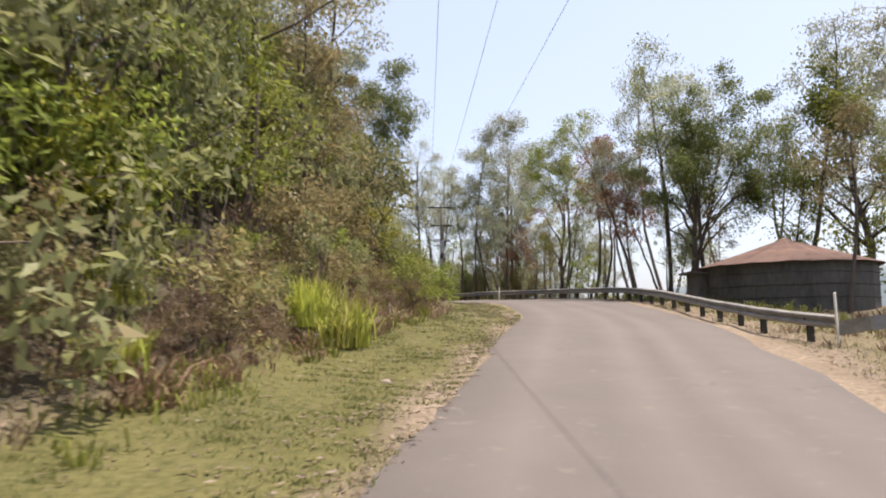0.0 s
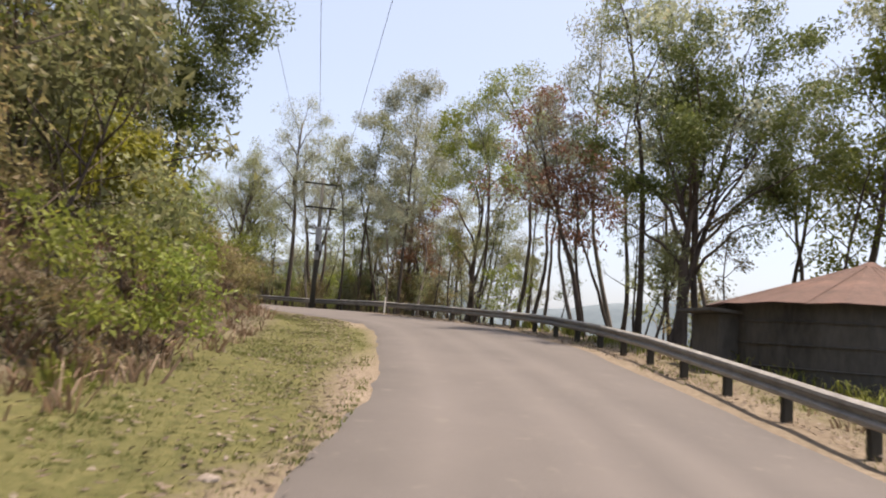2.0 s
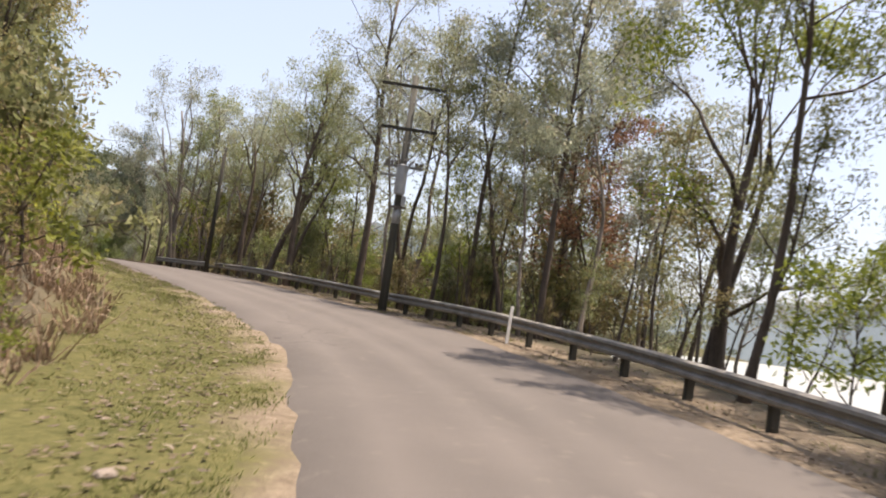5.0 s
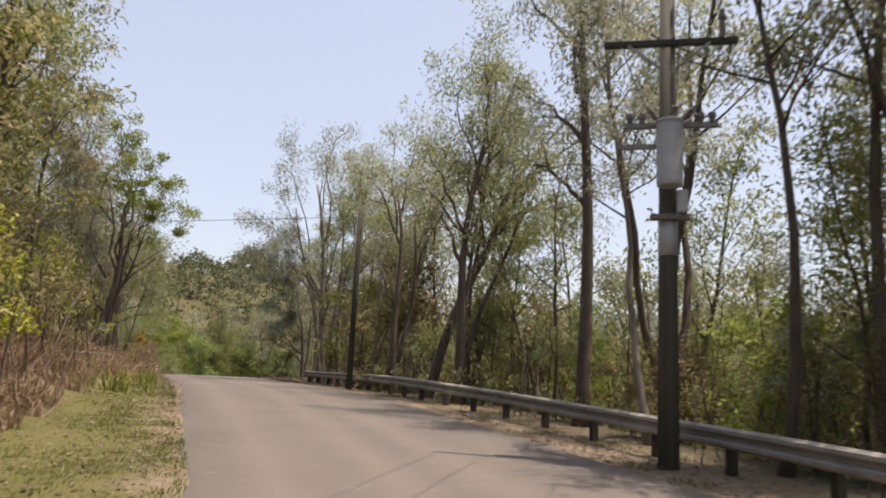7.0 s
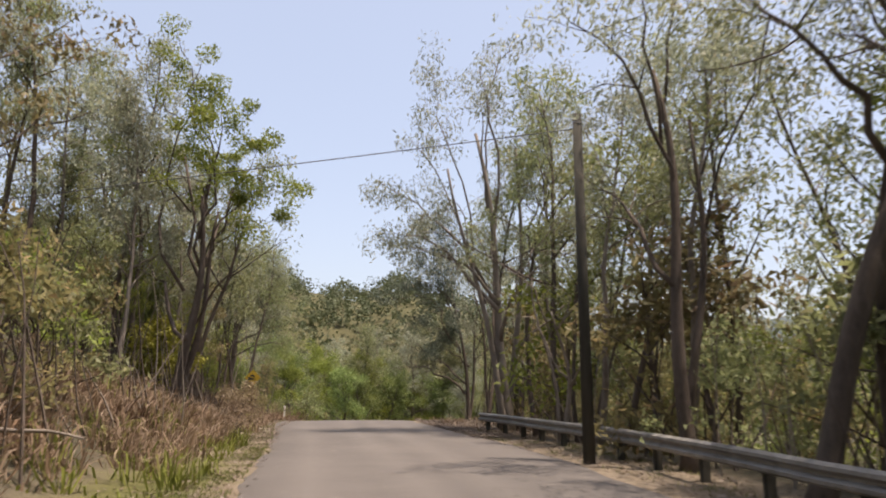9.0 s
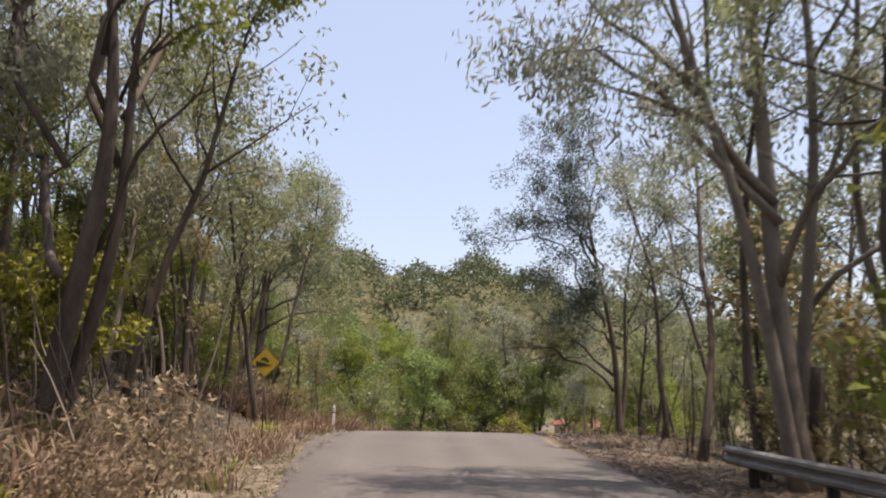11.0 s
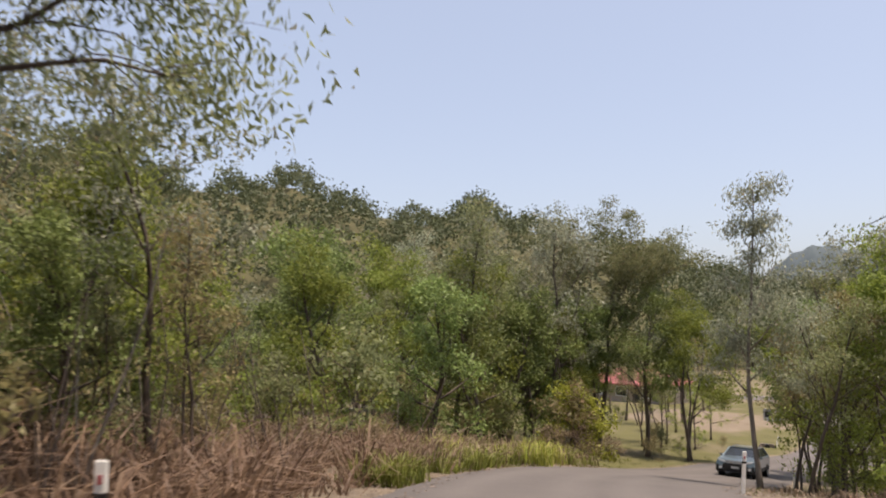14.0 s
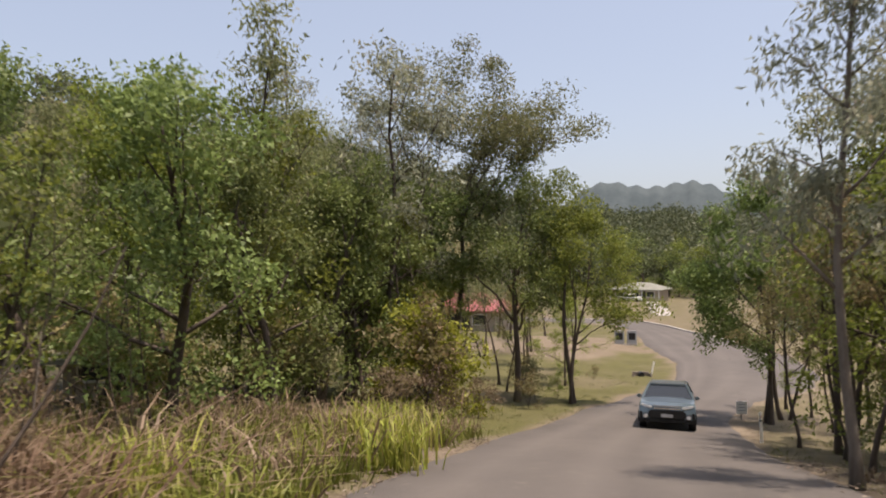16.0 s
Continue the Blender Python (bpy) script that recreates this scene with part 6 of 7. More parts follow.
def pole_one():
    x, y = -0.25, 65.1
    g = height(x, y)
    top = 12.8 - g
    root = new("power_pole")
    root.location = (x, y, g)
    bm = bmesh.new()
    cyl(bm, 0.17, 0.115, top + 0.3, Matrix.Translation((0, 0, -0.3)), 16)
    part("pole", bm, POLE, root, smooth=True)
    yaw = 7.6
    turn = pose(0, 0, 0, 0, 0, yaw)
    arm = 12.33 - g
    for z, ln, name in ((arm, 2.5, "crossarm"), (arm - 1.67, 2.15, "crossarm"), (arm - 3.12, 1.5, "transformer_bracket")):
        bm = bmesh.new()
        box(bm, (ln, 0.1, 0.11 if ln > 2 else 0.09), turn @ Matrix.Translation((0.03, -0.16, z)), 0.01)
        part(name, bm, TIMBER if ln > 2 else STEEL, root)
    for sd in (-1, 1):
        bm = bmesh.new()
        box(bm, (0.95, 0.02, 0.045), turn @ Matrix.Translation((sd * 0.42, -0.2, arm - 0.32)) @ pose(0, 0, 0, 0, -sd * 40, 0))
        part("brace", bm, STEEL, root)
    ins = (-1.05, -0.28, 1.08)
    for o in ins:
        bm = bmesh.new()
        m = turn @ Matrix.Translation((o, -0.16, arm + 0.05))
        cyl(bm, 0.012, 0.012, 0.16, m, 8)
        cyl(bm, 0.075, 0.05, 0.09, m @ Matrix.Translation((0, 0, 0.12)), 12)
        cyl(bm, 0.045, 0.035, 0.07, m @ Matrix.Translation((0, 0, 0.2)), 12)
        part("insulator", bm, GREYBOX, root, smooth=True)
    bm = bmesh.new()
    cyl(bm, 0.05, 0.045, 0.5, turn @ Matrix.Translation((0.86, -0.2, arm - 1.64)), 10)
    cyl(bm, 0.07, 0.07, 0.05, turn @ Matrix.Translation((0.86, -0.2, arm - 1.3)), 10)
    part("fuse", bm, CERAMIC, root, "dark fuse cutout")
    for sd in (-1, 1):
        bm = bmesh.new()
        box(bm, (0.8, 0.02, 0.04), turn @ Matrix.Translation((sd * 0.36, -0.2, arm - 1.95)) @ pose(0, 0, 0, 0, -sd * 40, 0))
        part("brace", bm, STEEL, root)
    bm = bmesh.new()
    m = turn @ Matrix.Translation((0.0, -0.36, arm - 4.15))
    cyl(bm, 0.2, 0.21, 0.05, m @ Matrix.Translation((0, 0, -0.05)), 24)
    cyl(bm, 0.21, 0.21, 1.0, m, 24)
    cyl(bm, 0.23, 0.23, 0.04, m @ Matrix.Translation((0, 0, 1.0)), 24)
    cyl(bm, 0.22, 0.1, 0.05, m @ Matrix.Translation((0, 0, 1.04)), 24)
    can = part("transformer", bm, GREYBOX, root, "grey cylindrical transformer", smooth=False)
    for o, tilt in ((-0.17, -38), (0.04, 8), (0.19, 40)):
        bm = bmesh.new()
        k = m @ Matrix.Translation((o, -0.04, 1.02)) @ pose(0, 0, 0, 0, tilt, 0)
        cyl(bm, 0.035, 0.03, 0.3, k, 10)
        for j in range(4):
            cyl(bm, 0.065, 0.045, 0.035, k @ Matrix.Translation((0, 0, 0.06 + 0.055 * j)), 12)
        part("bushing", bm, CERAMIC, can, "dark ribbed bushing")
        v, f = tube(hang(k @ Vector((0, 0, 0.3)), turn @ Vector((4.5 * o, -0.2, arm - 1.7)), 0.08, 8), np.full(8, 0.012), 5)
        mesh_ob("lead", v, f, WIRE, root)
    for o in (-0.62, -0.42, 0.5, 0.68):
        bm = bmesh.new()
        k = turn @ Matrix.Translation((o, -0.18, arm - 3.1))
        cyl(bm, 0.05, 0.05, 0.1, k, 10)
        cyl(bm, 0.07, 0.06, 0.08, k @ Matrix.Translation((0, 0, 0.1)), 10)
        part("cutout", bm, CERAMIC, root, "dark porcelain cutout")
    bm = bmesh.new()
    box(bm, (0.62, 0.08, 0.08), turn @ Matrix.Translation((-0.48, -0.16, arm - 3.48)), 0.008)
    part("bracket_arm", bm, STEEL, root)
    bm = bmesh.new()
    box(bm, (0.17, 0.14, 0.36), turn @ Matrix.Translation((0.2, -0.24, arm - 4.42)), 0.012)
    part("switch_box", bm, GREYBOX, root)
    bm = bmesh.new()
    cyl(bm, 0.19, 0.19, 0.06, turn @ Matrix.Translation((0, 0, arm - 4.66)), 16)
    box(bm, (0.62, 0.16, 0.09), turn @ Matrix.Translation((0.02, -0.12, arm - 4.66)), 0.01)
    part("clamp", bm, CERAMIC, root, "dark clamp round the pole")
    bm = bmesh.new()
    cyl(bm, 0.156, 0.151, 0.6, Matrix.Translation((0, 0, arm - 5.28)), 16)
    part("collar", bm, GREYBOX, root, "pale metal possum guard", smooth=True)
    ends = ((1.2, -30, 10.6), (3.9, -30, 10.8), (6.6, -30, 10.6))
    for o, e in zip(ins, ends):
        a = turn @ Vector((o, -0.16, arm + 0.3))
        wire(root, (x + a.x, y + a.y, g + a.z), e, 0.9)
    tagged(root, "timber power pole with crossarms and a grey transformer", "power pole")


def pole_two():
    x, y = -13.8, 81.0
    g = height(x, y)
    root = new("stay_pole")
    root.location = (x, y, g)
    bm = bmesh.new()
    cyl(bm, 0.135, 0.105, 11.85 - g + 0.3, Matrix.Translation((0, 0, -0.3)), 16)
    part("pole", bm, TIMBER, root, smooth=True)
    bm = bmesh.new()
    cyl(bm, 0.115, 0.115, 0.05, Matrix.Translation((0, 0, 11.6 - g)), 16)
    part("band", bm, STEEL, root)
    wire(root, (x, y, 11.5), (-40, 69, 9.0), 0.05, 0.013)
    tagged(root, "bare dark timber pole with a single wire", "pole")


pole_one()
pole_two()


# ---- water tank ----
def water_tank():
    cx, cy, r = 15.0, 31.5, 3.5
    g = height(cx, cy) - 0.1
    eave, apex = 3.98 - g, 5.15 - g
    root = new("water_tank")
    root.location = (cx, cy, g)
    n = 48
    v, f = [], []
    for k in range(n):
        a = 2 * math.pi * k / n
        rr = r + (0.025 if k % 2 else 0.0)
        v += [(rr * math.cos(a), rr * math.sin(a), -0.3), (rr * math.cos(a), rr * math.sin(a), eave)]
    f = [(2 * k, (2 * k + 2) % (2 * n), (2 * k + 3) % (2 * n), 2 * k + 1) for k in range(n)]
    mesh_ob("wall", v, f, TANK, root, "dark stained corrugated wall")
    for z in (0.45, 0.95, 1.45):
        bm = bmesh.new()
        ring = [Vector((math.cos(a) * (r + 0.03), math.sin(a) * (r + 0.03), z)) for a in np.linspace(0, 2 * math.pi, 48)]
        vv, ff = tube(np.array(ring), np.full(48, 0.022), 5)
        bm.free()
        mesh_ob("hoop", vv, ff, TANK, root)
    # roof of overlapping radial sheets
    m = 16
    da = 2 * math.pi / m
    sv = []
    ro = r + 0.28
    for u, rad in ((0, 0.25), (0.5, ro * 0.5), (1, ro)):
        for w in (-0.5, -0.25, 0, 0.25, 0.5):
            a = w * da * 1.04
            lift = 0.02 * math.cos(w * math.pi * 2) + 0.012 * (w > 0.4)
            sv.append((rad * math.cos(a), rad * math.sin(a), apex - (apex - eave) * u ** 1.08 + lift))
    sv += [(a, b, c - 0.02) for a, b, c in sv]
    sf = []
    for i in range(2):
        for j in range(4):
            k = i * 5 + j
            sf += [(k, k + 5, k + 6, k + 1), (k + 15, k + 16, k + 21, k + 20)]
    sf += [(10 + j, 25 + j, 26 + j, 11 + j) for j in range(4)]
    sheet = None
    for k in range(m):
        o = mesh_ob("roof_sheet", sv, sf, RUSTY, root) if sheet is None else new("roof_sheet", sheet.data)
        sheet = sheet or o
        o.parent = root
        o.matrix_basis = pose(0, 0, 0.006 * (k % 2), 0, 0, 360 * k / m)
    bm = bmesh.new()
    cyl(bm, 0.34, 0.1, 0.14, Matrix.Translation((0, 0, apex - 0.02)), 14)
    part("roof_cap", bm, RUSTY, root)
    # small flat-roofed annex at the side
    bm = bmesh.new()
    box(bm, (0.9, 1.3, 1.8), Matrix.Translation((-r - 0.05, 0.5, 0.7)), 0.02)
    part("annex", bm, TANK, root, "small dark annex")
    bm = bmesh.new()
    box(bm, (1.3, 1.7, 0.09), pose(-r - 0.15, 0.5, 1.64, 0, 3, 0), 0.02)
    part("annex_roof", bm, TANK, root, "thin flat annex roof")
    tagged(root, "round dark water tank with a low rusty conical roof", "water tank")


water_tank()


# ---- car ----
def suv():
    root = new("car")
    s, lat, z = stations(-43.4, 135.4)
    root.matrix_basis = pose(-43.45, 135.4, float(z[0]) + 0.03, -6.0, 0, 3) @ Matrix.Diagonal((0.98, 0.95, 0.88, 1))
    # the car faces -y; length 4.6, width 1.85
    bm = bmesh.new()
    prof = [(-2.26, 0.48), (-2.3, 0.7), (-2.24, 0.95), (-2.0, 1.05), (-1.0, 1.14), (-0.95, 1.15), (2.2, 1.16), (2.3, 0.98), (2.3, 0.5), (2.1, 0.38), (-2.1, 0.36)]
    rows = []
    for w, sx in ((-0.925, 0.0), (-0.88, 0.02), (-0.5, 0.05), (0, 0.06), (0.5, 0.05), (0.88, 0.02), (0.925, 0.0)):
        rows.append([bm.verts.new((w * (1.0 if abs(w) < 0.9 else 1.0), y * (1 - 0.04 * abs(w) ** 3) , zz + sx * 0.7 * (zz > 0.8) - 0.05 * (abs(w) > 0.9) * (zz > 0.8))) for y, zz in prof])
    n = len(prof)
    for a, b in zip(rows, rows[1:]):
        for i in range(n):
            bm.faces.new((a[i], a[(i + 1) % n], b[(i + 1) % n], b[i]))
    bm.faces.new(rows[0][::-1])
    bm.faces.new(rows[-1])
    part("body", bm, CAR_PAINT, root)
    bm = bmesh.new()
    lo, hi = [(-0.86, -1.05), (0.86, -1.05), (0.86, 2.1), (-0.86, 2.1)], [(-0.64, -0.28), (0.64, -0.28), (0.64, 1.75), (-0.64, 1.75)]
    vl = [bm.verts.new((a, b, 1.13)) for a, b in lo]
    vh = [bm.verts.new((a, b, 1.6)) for a, b in hi]
    for i in range(4):
        bm.faces.new((vl[i], vl[(i + 1) % 4], vh[(i + 1) % 4], vh[i]))
    bm.faces.new(vh)
    part("greenhouse", bm, GLASS_DARK, root, "dark tinted windows")
    bm = bmesh.new()
    box(bm, (1.34, 2.1, 0.09), Matrix.Translation((0, 0.74, 1.62)), 0.03)
    for sx in (-1, 1):
        for y0, y1 in (((-1.05), (-0.28)), (2.1, 1.75)):
            vv = tube(np.array([(sx * 0.87, y0, 1.12), (sx * 0.65, y1, 1.62)]), np.array([0.05, 0.045]), 6)
            vs = [bm.verts.new(q) for q in vv[0]]
            for q in vv[1]:
                bm.faces.new([vs[i] for i in q])
    part("roof", bm, CAR_PAINT, root)
    for sx in (-1, 1):
        bm = bmesh.new()
        box(bm, (0.04, 1.7, 0.04), Matrix.Translation((sx * 0.6, 0.75, 1.69)), 0.01)
        part("roof_rail", bm, CHROME, root)
        bm = bmesh.new()
        box(bm, (0.42, 0.14, 0.13), pose(sx * 0.67, -2.16, 0.93, 0, sx * -10, sx * 16), 0.03)
        part("headlight", bm, LAMP_GLASS, root, "clear headlight")
        bm = bmesh.new()
        box(bm, (0.17, 0.12, 0.15), Matrix.Translation((sx * 0.99, -0.75, 1.18)), 0.04)
        part("mirror", bm, CAR_PAINT, root)
        bm = bmesh.new()
        cyl(bm, 0.07, 0.07, 0.05, Matrix.Translation((sx * 0.7, -2.27, 0.58)) @ pose(0, 0, 0, 90, 0, 0), 12)
        part("fog_lamp", bm, LAMP_GLASS, root)
        bm = bmesh.new()
        box(bm, (0.2, 0.62, 0.5), Matrix.Translation((sx * 0.85, -1.95, 0.55)), 0.06)
        box(bm, (0.06, 3.6, 0.2), Matrix.Translation((sx * 0.92, 0.1, 0.48)), 0.02)
        part("cladding", bm, RUBBER, root, "black wheel-arch cladding")
        for y in (-1.38, 1.4):
            bm = bmesh.new()
            cyl(bm, 0.36, 0.36, 0.24, Matrix.Translation((sx * 0.82 - 0.12, y, 0.36)) @ pose(0, 0, 0, 0, 90, 0), 20)
            tyre = part("wheel", bm, RUBBER, root, "black tyre")
            bm = bmesh.new()
            cyl(bm, 0.22, 0.22, 0.255, Matrix.Translation((sx * 0.82 - 0.1275, y, 0.36)) @ pose(0, 0, 0, 0, 90, 0), 12)
            part("rim", bm, STEEL, tyre, "alloy rim")
    bm = bmesh.new()
    box(bm, (0.9, 0.06, 0.05), Matrix.Translation((0, -2.28, 0.88)), 0.02)
    box(bm, (0.9, 0.05, 0.03), Matrix.Translation((0, -2.28, 0.97)), 0.01)
    part("grille_bar", bm, CHROME, root)
    bm = bmesh.new()
    box(bm, (1.2, 0.06, 0.32), Matrix.Translation((0, -2.28, 0.66)), 0.05)
    part("lower_grille", bm, BLACK, root)
    bm = bmesh.new()
    box(bm, (1.6, 0.16, 0.14), Matrix.Translation((0, -2.23, 0.43)), 0.04)
    part("bumper", bm, RUBBER, root)
    bm = bmesh.new()
    box(bm, (0.38, 0.02, 0.12), Matrix.Translation((0, -2.325, 0.62)), 0.004)
    part("number_plate", bm, GREYBOX, root)
    tagged(root, "slate-blue sport utility car on the road", "car")


suv()


# ---- houses and things in the valley ----
def house(name, x, y, w, d, wall_h, roof_h, yaw, roof_mat, label, windows=3, porch=True):
    g = height(x, y)
    root = new(name)
    root.matrix_basis = pose(x, y, g, 0, 0, yaw)
    bm = bmesh.new()
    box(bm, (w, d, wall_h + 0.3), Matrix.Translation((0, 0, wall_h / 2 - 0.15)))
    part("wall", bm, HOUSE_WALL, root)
    o = 0.7
    v = [(-w / 2 - o, -d / 2 - o, wall_h), (w / 2 + o, -d / 2 - o, wall_h), (w / 2 + o, d / 2 + o, wall_h), (-w / 2 - o, d / 2 + o, wall_h), (-w / 2 + d * 0.4, 0, wall_h + roof_h), (w / 2 - d * 0.4, 0, wall_h + roof_h)]
    v += [(a, b, c - 0.15) for a, b, c in v[:4]]
    mesh_ob("roof", v, [(0, 1, 5, 4), (1, 2, 5), (2, 3, 4, 5), (3, 0, 4), (0, 6, 7, 1), (1, 7, 8, 2), (2, 8, 9, 3), (3, 9, 6, 0), (9, 8, 7, 6)], roof_mat, root)
    for i in range(windows):
        px = -w / 2 + w * (i + 0.5) / windows
        bm = bmesh.new()
        box(bm, (1.7, 0.12, 1.25), Matrix.Translation((px, -d / 2 - 0.02, 1.5)), 0.02)
        win = part("window", bm, WHITE, root)
        bm = bmesh.new()
        box(bm, (1.5, 0.06, 1.05), Matrix.Translation((px, -d / 2 - 0.07, 1.5)))
        part("pane", bm, GLASS_DARK, win)
    bm = bmesh.new()
    box(bm, (0.95, 0.1, 2.05), Matrix.Translation((w * 0.18, -d / 2 - 0.02, 1.02)), 0.01)
    part("door", bm, TIMBER, root)
    if porch:
        for px in (-w / 2 - 0.3, -w / 6, w / 6, w / 2 + 0.3):
            bm = bmesh.new()
            box(bm, (0.12, 0.12, wall_h), Matrix.Translation((px, -d / 2 - o + 0.1, wall_h / 2)))
            part("veranda_post", bm, WHITE, root)
    tagged(root, label, "house")


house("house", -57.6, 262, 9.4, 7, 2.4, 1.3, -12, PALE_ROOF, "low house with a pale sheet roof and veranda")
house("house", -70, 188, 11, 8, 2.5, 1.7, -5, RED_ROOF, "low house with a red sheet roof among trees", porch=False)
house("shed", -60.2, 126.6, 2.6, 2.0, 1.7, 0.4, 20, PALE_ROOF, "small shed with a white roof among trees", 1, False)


def slab(name, pts, mat, label, thick=0.06):
    v = [(x, y, height(x, y) + thick) for x, y in pts] + [(x, y, height(x, y) - 0.2) for x, y in pts]
    n = len(pts)
    f = [tuple(range(n)), tuple(range(n, 2 * n))[::-1]] + [(i, n + i, n + (i + 1) % n, (i + 1) % n) for i in range(n)]
    tagged(mesh_ob(name, v, f, mat), label, "driveway", kind="structure")


def parked_car(x, y, yaw):
    root = new("parked_car")
    root.matrix_basis = pose(x, y, height(x, y) + 0.02, 0, 0, yaw)
    bm = bmesh.new()
    box(bm, (1.75, 4.3, 0.62), Matrix.Translation((0, 0, 0.62)), 0.14)
    part("body", bm, WHITE, root)
    bm = bmesh.new()
    box(bm, (1.5, 2.3, 0.55), Matrix.Translation((0, 0.2, 1.15)), 0.18)
    part("cabin", bm, GLASS_DARK, root, "dark glass")
    bm = bmesh.new()
    box(bm, (1.36, 1.7, 0.08), Matrix.Translation((0, 0.2, 1.42)), 0.03)
    part("roof", bm, WHITE, root)
    for sx in (-0.82, 0.82):
        for sy in (-1.35, 1.35):
            bm = bmesh.new()
            cyl(bm, 0.33, 0.33, 0.2, Matrix.Translation((sx - 0.1, sy, 0.33)) @ Matrix.Rotation(math.pi / 2, 4, 'Y'), 16)
            part("wheel", bm, RUBBER, root)
    tagged(root, "white car parked before the veranda", "car")


parked_car(-58.8, 256.0, 78)
slab("pavement", [(-56, 256), (-53, 256.5), (-50.6, 236), (-48.5, 218), (-51.5, 217), (-53.5, 236)], CONCRETE, "pale concrete driveway to the house")


def kerb():
    v, f = [], []
    st = np.arange(190, 232, 1.5)
    for s in st:
        for o, u in ((0.02, -0.05), (0.02, 0.1), (0.1, 0.12), (0.3, 0.12), (0.3, -0.1)):
            x, y, _ = on_way(s, float(right_half(s)) + o)
            v.append((x, y, float(np.interp(s, WS, WAY[:, 2])) + u))
    for i in range(len(st) - 1):
        for j in range(4):
            f.append((i * 5 + j, (i + 1) * 5 + j, (i + 1) * 5 + j + 1, i * 5 + j + 1))
    tagged(mesh_ob("kerb", v, f, CONCRETE), "pale concrete kerb along the far bend", "kerb", kind="structure")


kerb()


def notice_board(x, y):
    root = new("notice_board")
    root.matrix_basis = pose(x, y, height(x, y), 0, 0, 16) @ Matrix.Scale(0.82, 4)
    bm = bmesh.new()
    box(bm, (2.3, 0.5, 0.12), Matrix.Translation((0, 0, 0.02)), 0.02)
    part("base", bm, CONCRETE, root, "concrete footing")
    for sx in (-0.62, 0.62):
        bm = bmesh.new()
        box(bm, (0.95, 0.3, 1.35), Matrix.Translation((sx, 0, 0.74)), 0.03)
        cab = part("cabinet", bm, GREYBOX, root, "grey metal cabinet")
        bm = bmesh.new()
        box(bm, (0.66, 0.02, 0.7), Matrix.Translation((sx, -0.155, 0.86)), 0.01)
        part("panel", bm, BLACK, cab, "dark square panel")
    tagged(root, "pair of grey roadside cabinets on the grass", "cabinet")


notice_board(-49.2, 169.6)


def drain():
    root = new("drain_headwall")
    x, y = -46.3, 153.5
    root.matrix_basis = pose(x, y, height(x, y), 0, 0, 18)
    bm = bmesh.new()
    box(bm, (1.0, 0.16, 0.3), Matrix.Translation((0, 0.1, 0.1)), 0.03)
    for sx in (-1, 1):
        box(bm, (0.12, 0.6, 0.22), Matrix.Translation((sx * 0.46, -0.15, 0.05)) @ pose(0, 0, 0, -14, 0, sx * 18), 0.02)
    part("headwall", bm, STONE, root, "stained concrete headwall")
    bm = bmesh.new()
    cyl(bm, 0.17, 0.17, 0.4, Matrix.Translation((0, 0.12, 0.1)) @ pose(0, 0, 0, 90, 0, 0), 16)
    part("pipe", bm, BLACK, root, "dark pipe mouth")
    tagged(root, "low concrete drain headwall in the grass", "drain")


drain()


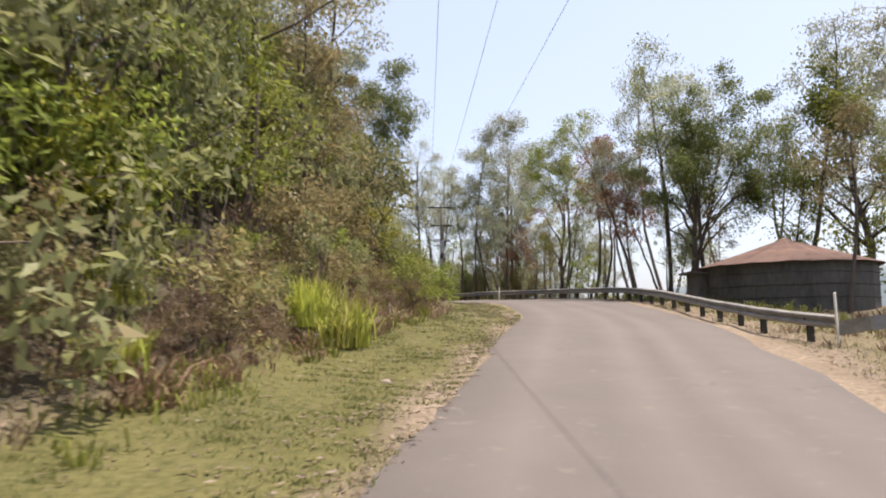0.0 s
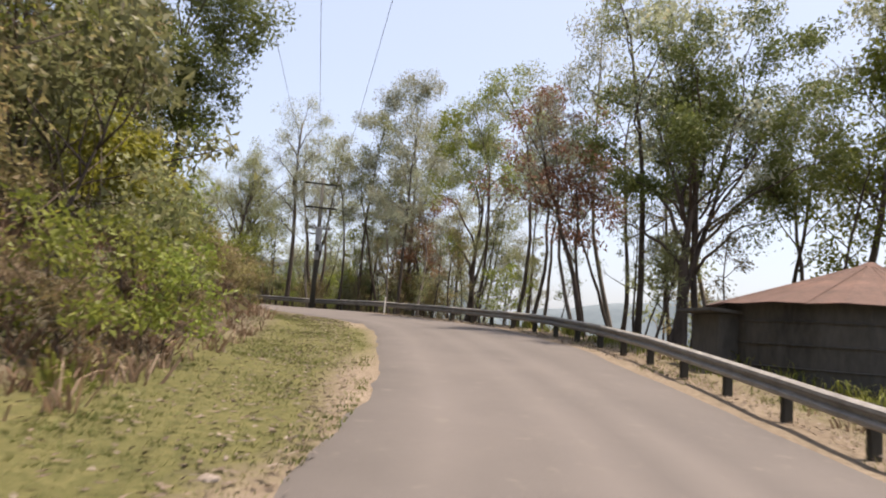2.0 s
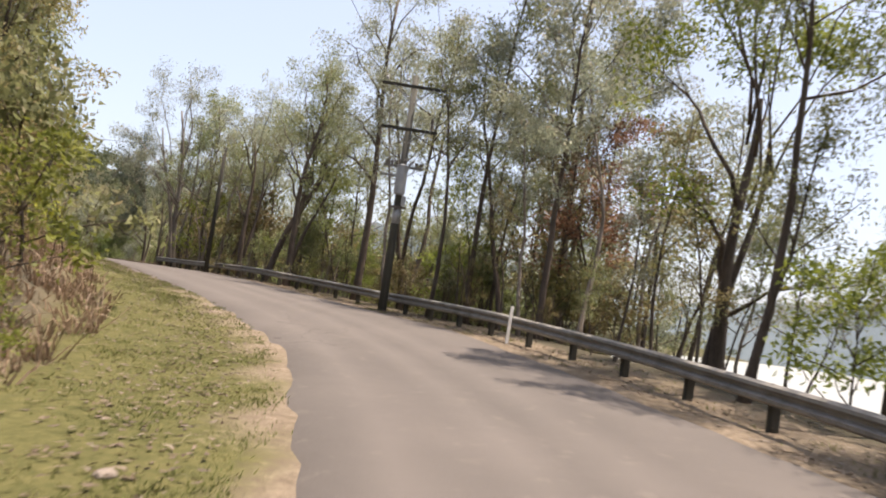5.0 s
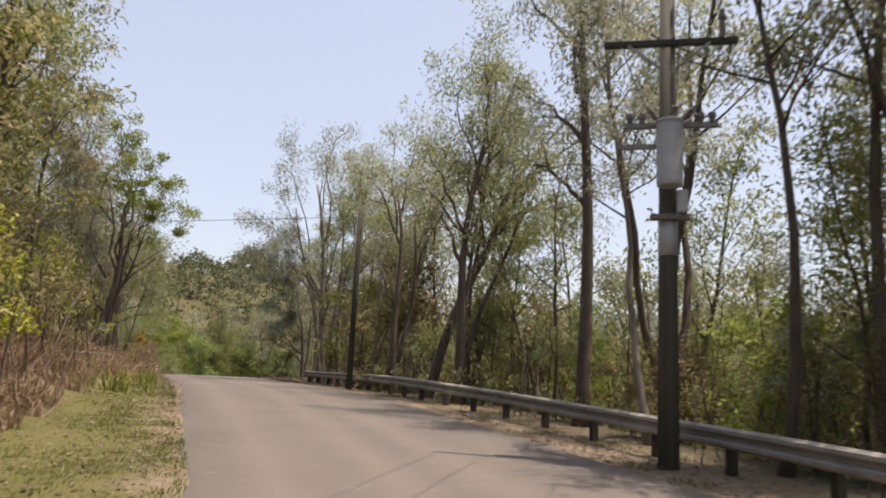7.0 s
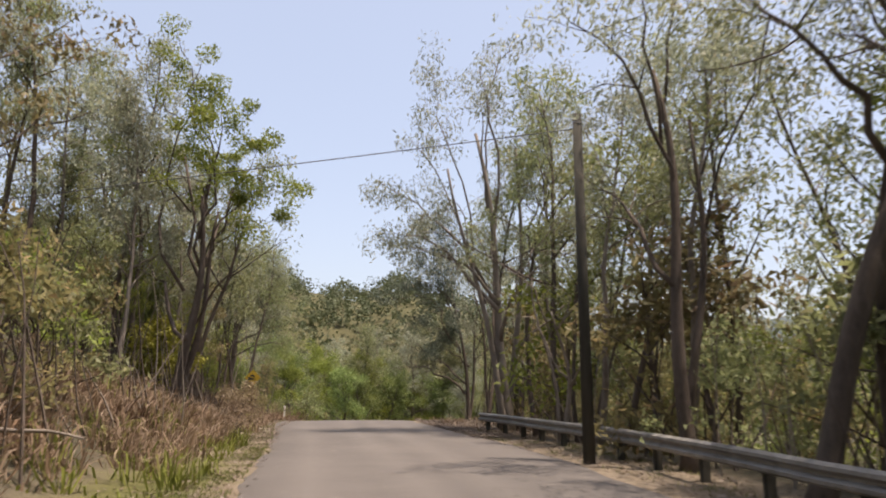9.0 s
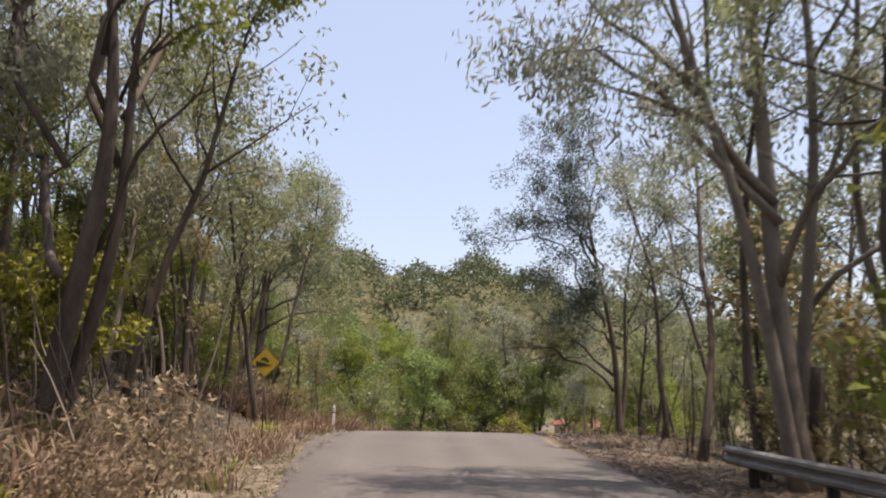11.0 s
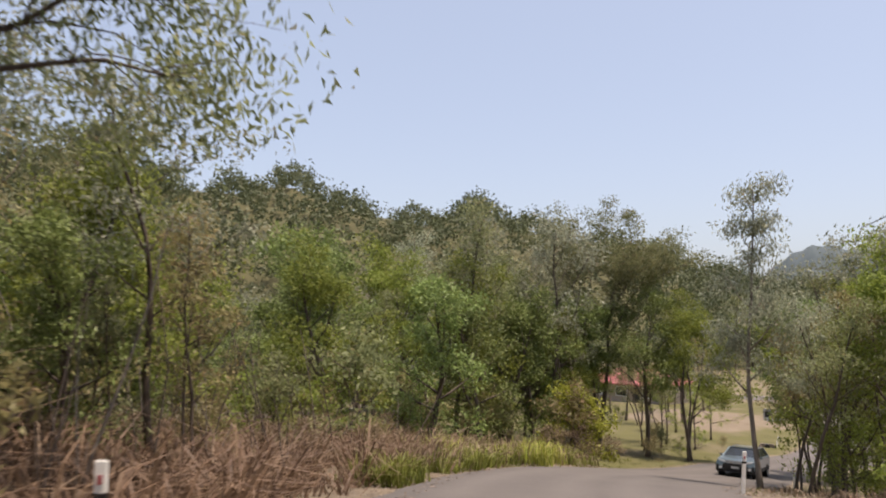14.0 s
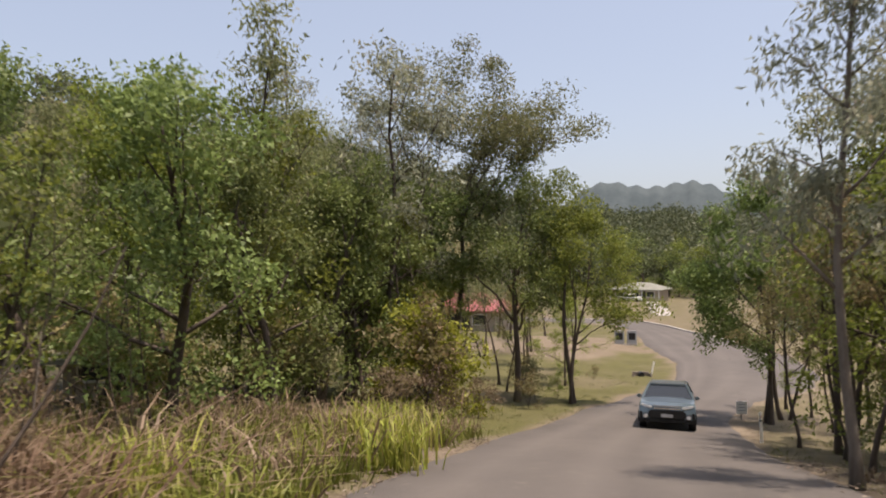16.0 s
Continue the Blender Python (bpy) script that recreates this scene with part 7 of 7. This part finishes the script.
def white_marker(x, y):
    root = new("marker_sign")
    root.matrix_basis = pose(x, y, height(x, y), 0, 0, 20)
    bm = bmesh.new()
    box(bm, (0.06, 0.06, 0.85), Matrix.Translation((0, 0, 0.35)), 0.01)
    part("post", bm, STEEL, root)
    bm = bmesh.new()
    box(bm, (0.42, 0.02, 0.5), Matrix.Translation((0, -0.045, 0.5)), 0.01)
    plate = part("plate", bm, WHITE, root, "white plate")
    for z in (0.4, 0.52, 0.64):
        bm = bmesh.new()
        box(bm, (0.3, 0.01, 0.035), Matrix.Translation((0, -0.058, z)))
        part("bar", bm, GREYBOX, plate, "grey bar of writing")
    tagged(root, "small white marker sign by the road edge", "sign")


white_marker(-40.95, 139.2)


def stump(x, y, tall, r):
    rng = np.random.default_rng(4)
    root = new("tree_stump")
    root.location = (x, y, height(x, y))
    pts = np.array([(0.02 * k, 0.015 * k, -0.2 + tall * k / 5) for k in range(6)])
    v, f = tube(pts, r * np.array([1.35, 1.0, 0.95, 0.92, 0.95, 0.85]), 12)
    mesh_ob("trunk", v, f, BARK, root, smooth=True)
    tagged(root, "thick dark broken trunk beside the rail end", "stump")


stump(-21.0, 92.6, 2.3, 0.28)


def rock(x, y, r, seed):
    rng = np.random.default_rng(seed)
    bm = bmesh.new()
    bmesh.ops.create_icosphere(bm, subdivisions=2, radius=r)
    for w in bm.verts:
        w.co *= 1 + 0.25 * noise.noise(w.co * 2.2 / r + Vector((seed, 0, 0)))
        w.co.z *= 0.6
    ob = part("stone", bm, STONE)
    ob.location = (x, y, height(x, y) + r * 0.2)
    tagged(ob, "pale weathered stone on the verge", "stone", group="stones")


for i in range(14):
    sx, sy, _ = on_way(random.uniform(4, 120), random.choice((-1, 1)) * random.uniform(3.7, 5.0))
    rock(sx, sy, random.uniform(0.05, 0.12), i)

# fallen branches on the slope
for i in range(10):
    rng = np.random.default_rng(300 + i)
    x, y, a = on_way(rng.uniform(80, 118), rng.choice((-1, 1)) * rng.uniform(6.5, 11))
    pts, rad, _ = branch(rng, (0, 0, 0.08), (math.cos(a + i), math.sin(a + i), 0.0), rng.uniform(1.2, 2.6), 0.045, 0.1, 7, -0.02)
    v, f = tube(pts, rad, 6)
    ob = mesh_ob("fallen_branch", v, f, BARK_PALE, smooth=True)
    ob.location = (x, y, height(x, y))
    tagged(ob, "grey dead branch lying on the slope", "branch", group="fallen branches")

unused = {p.name for protos in POOL.values() for p in protos if not p.get("placed")}
for name in unused:
    for o in (*bpy.data.objects[name].children_recursive, bpy.data.objects[name]):
        bpy.data.objects.remove(o)
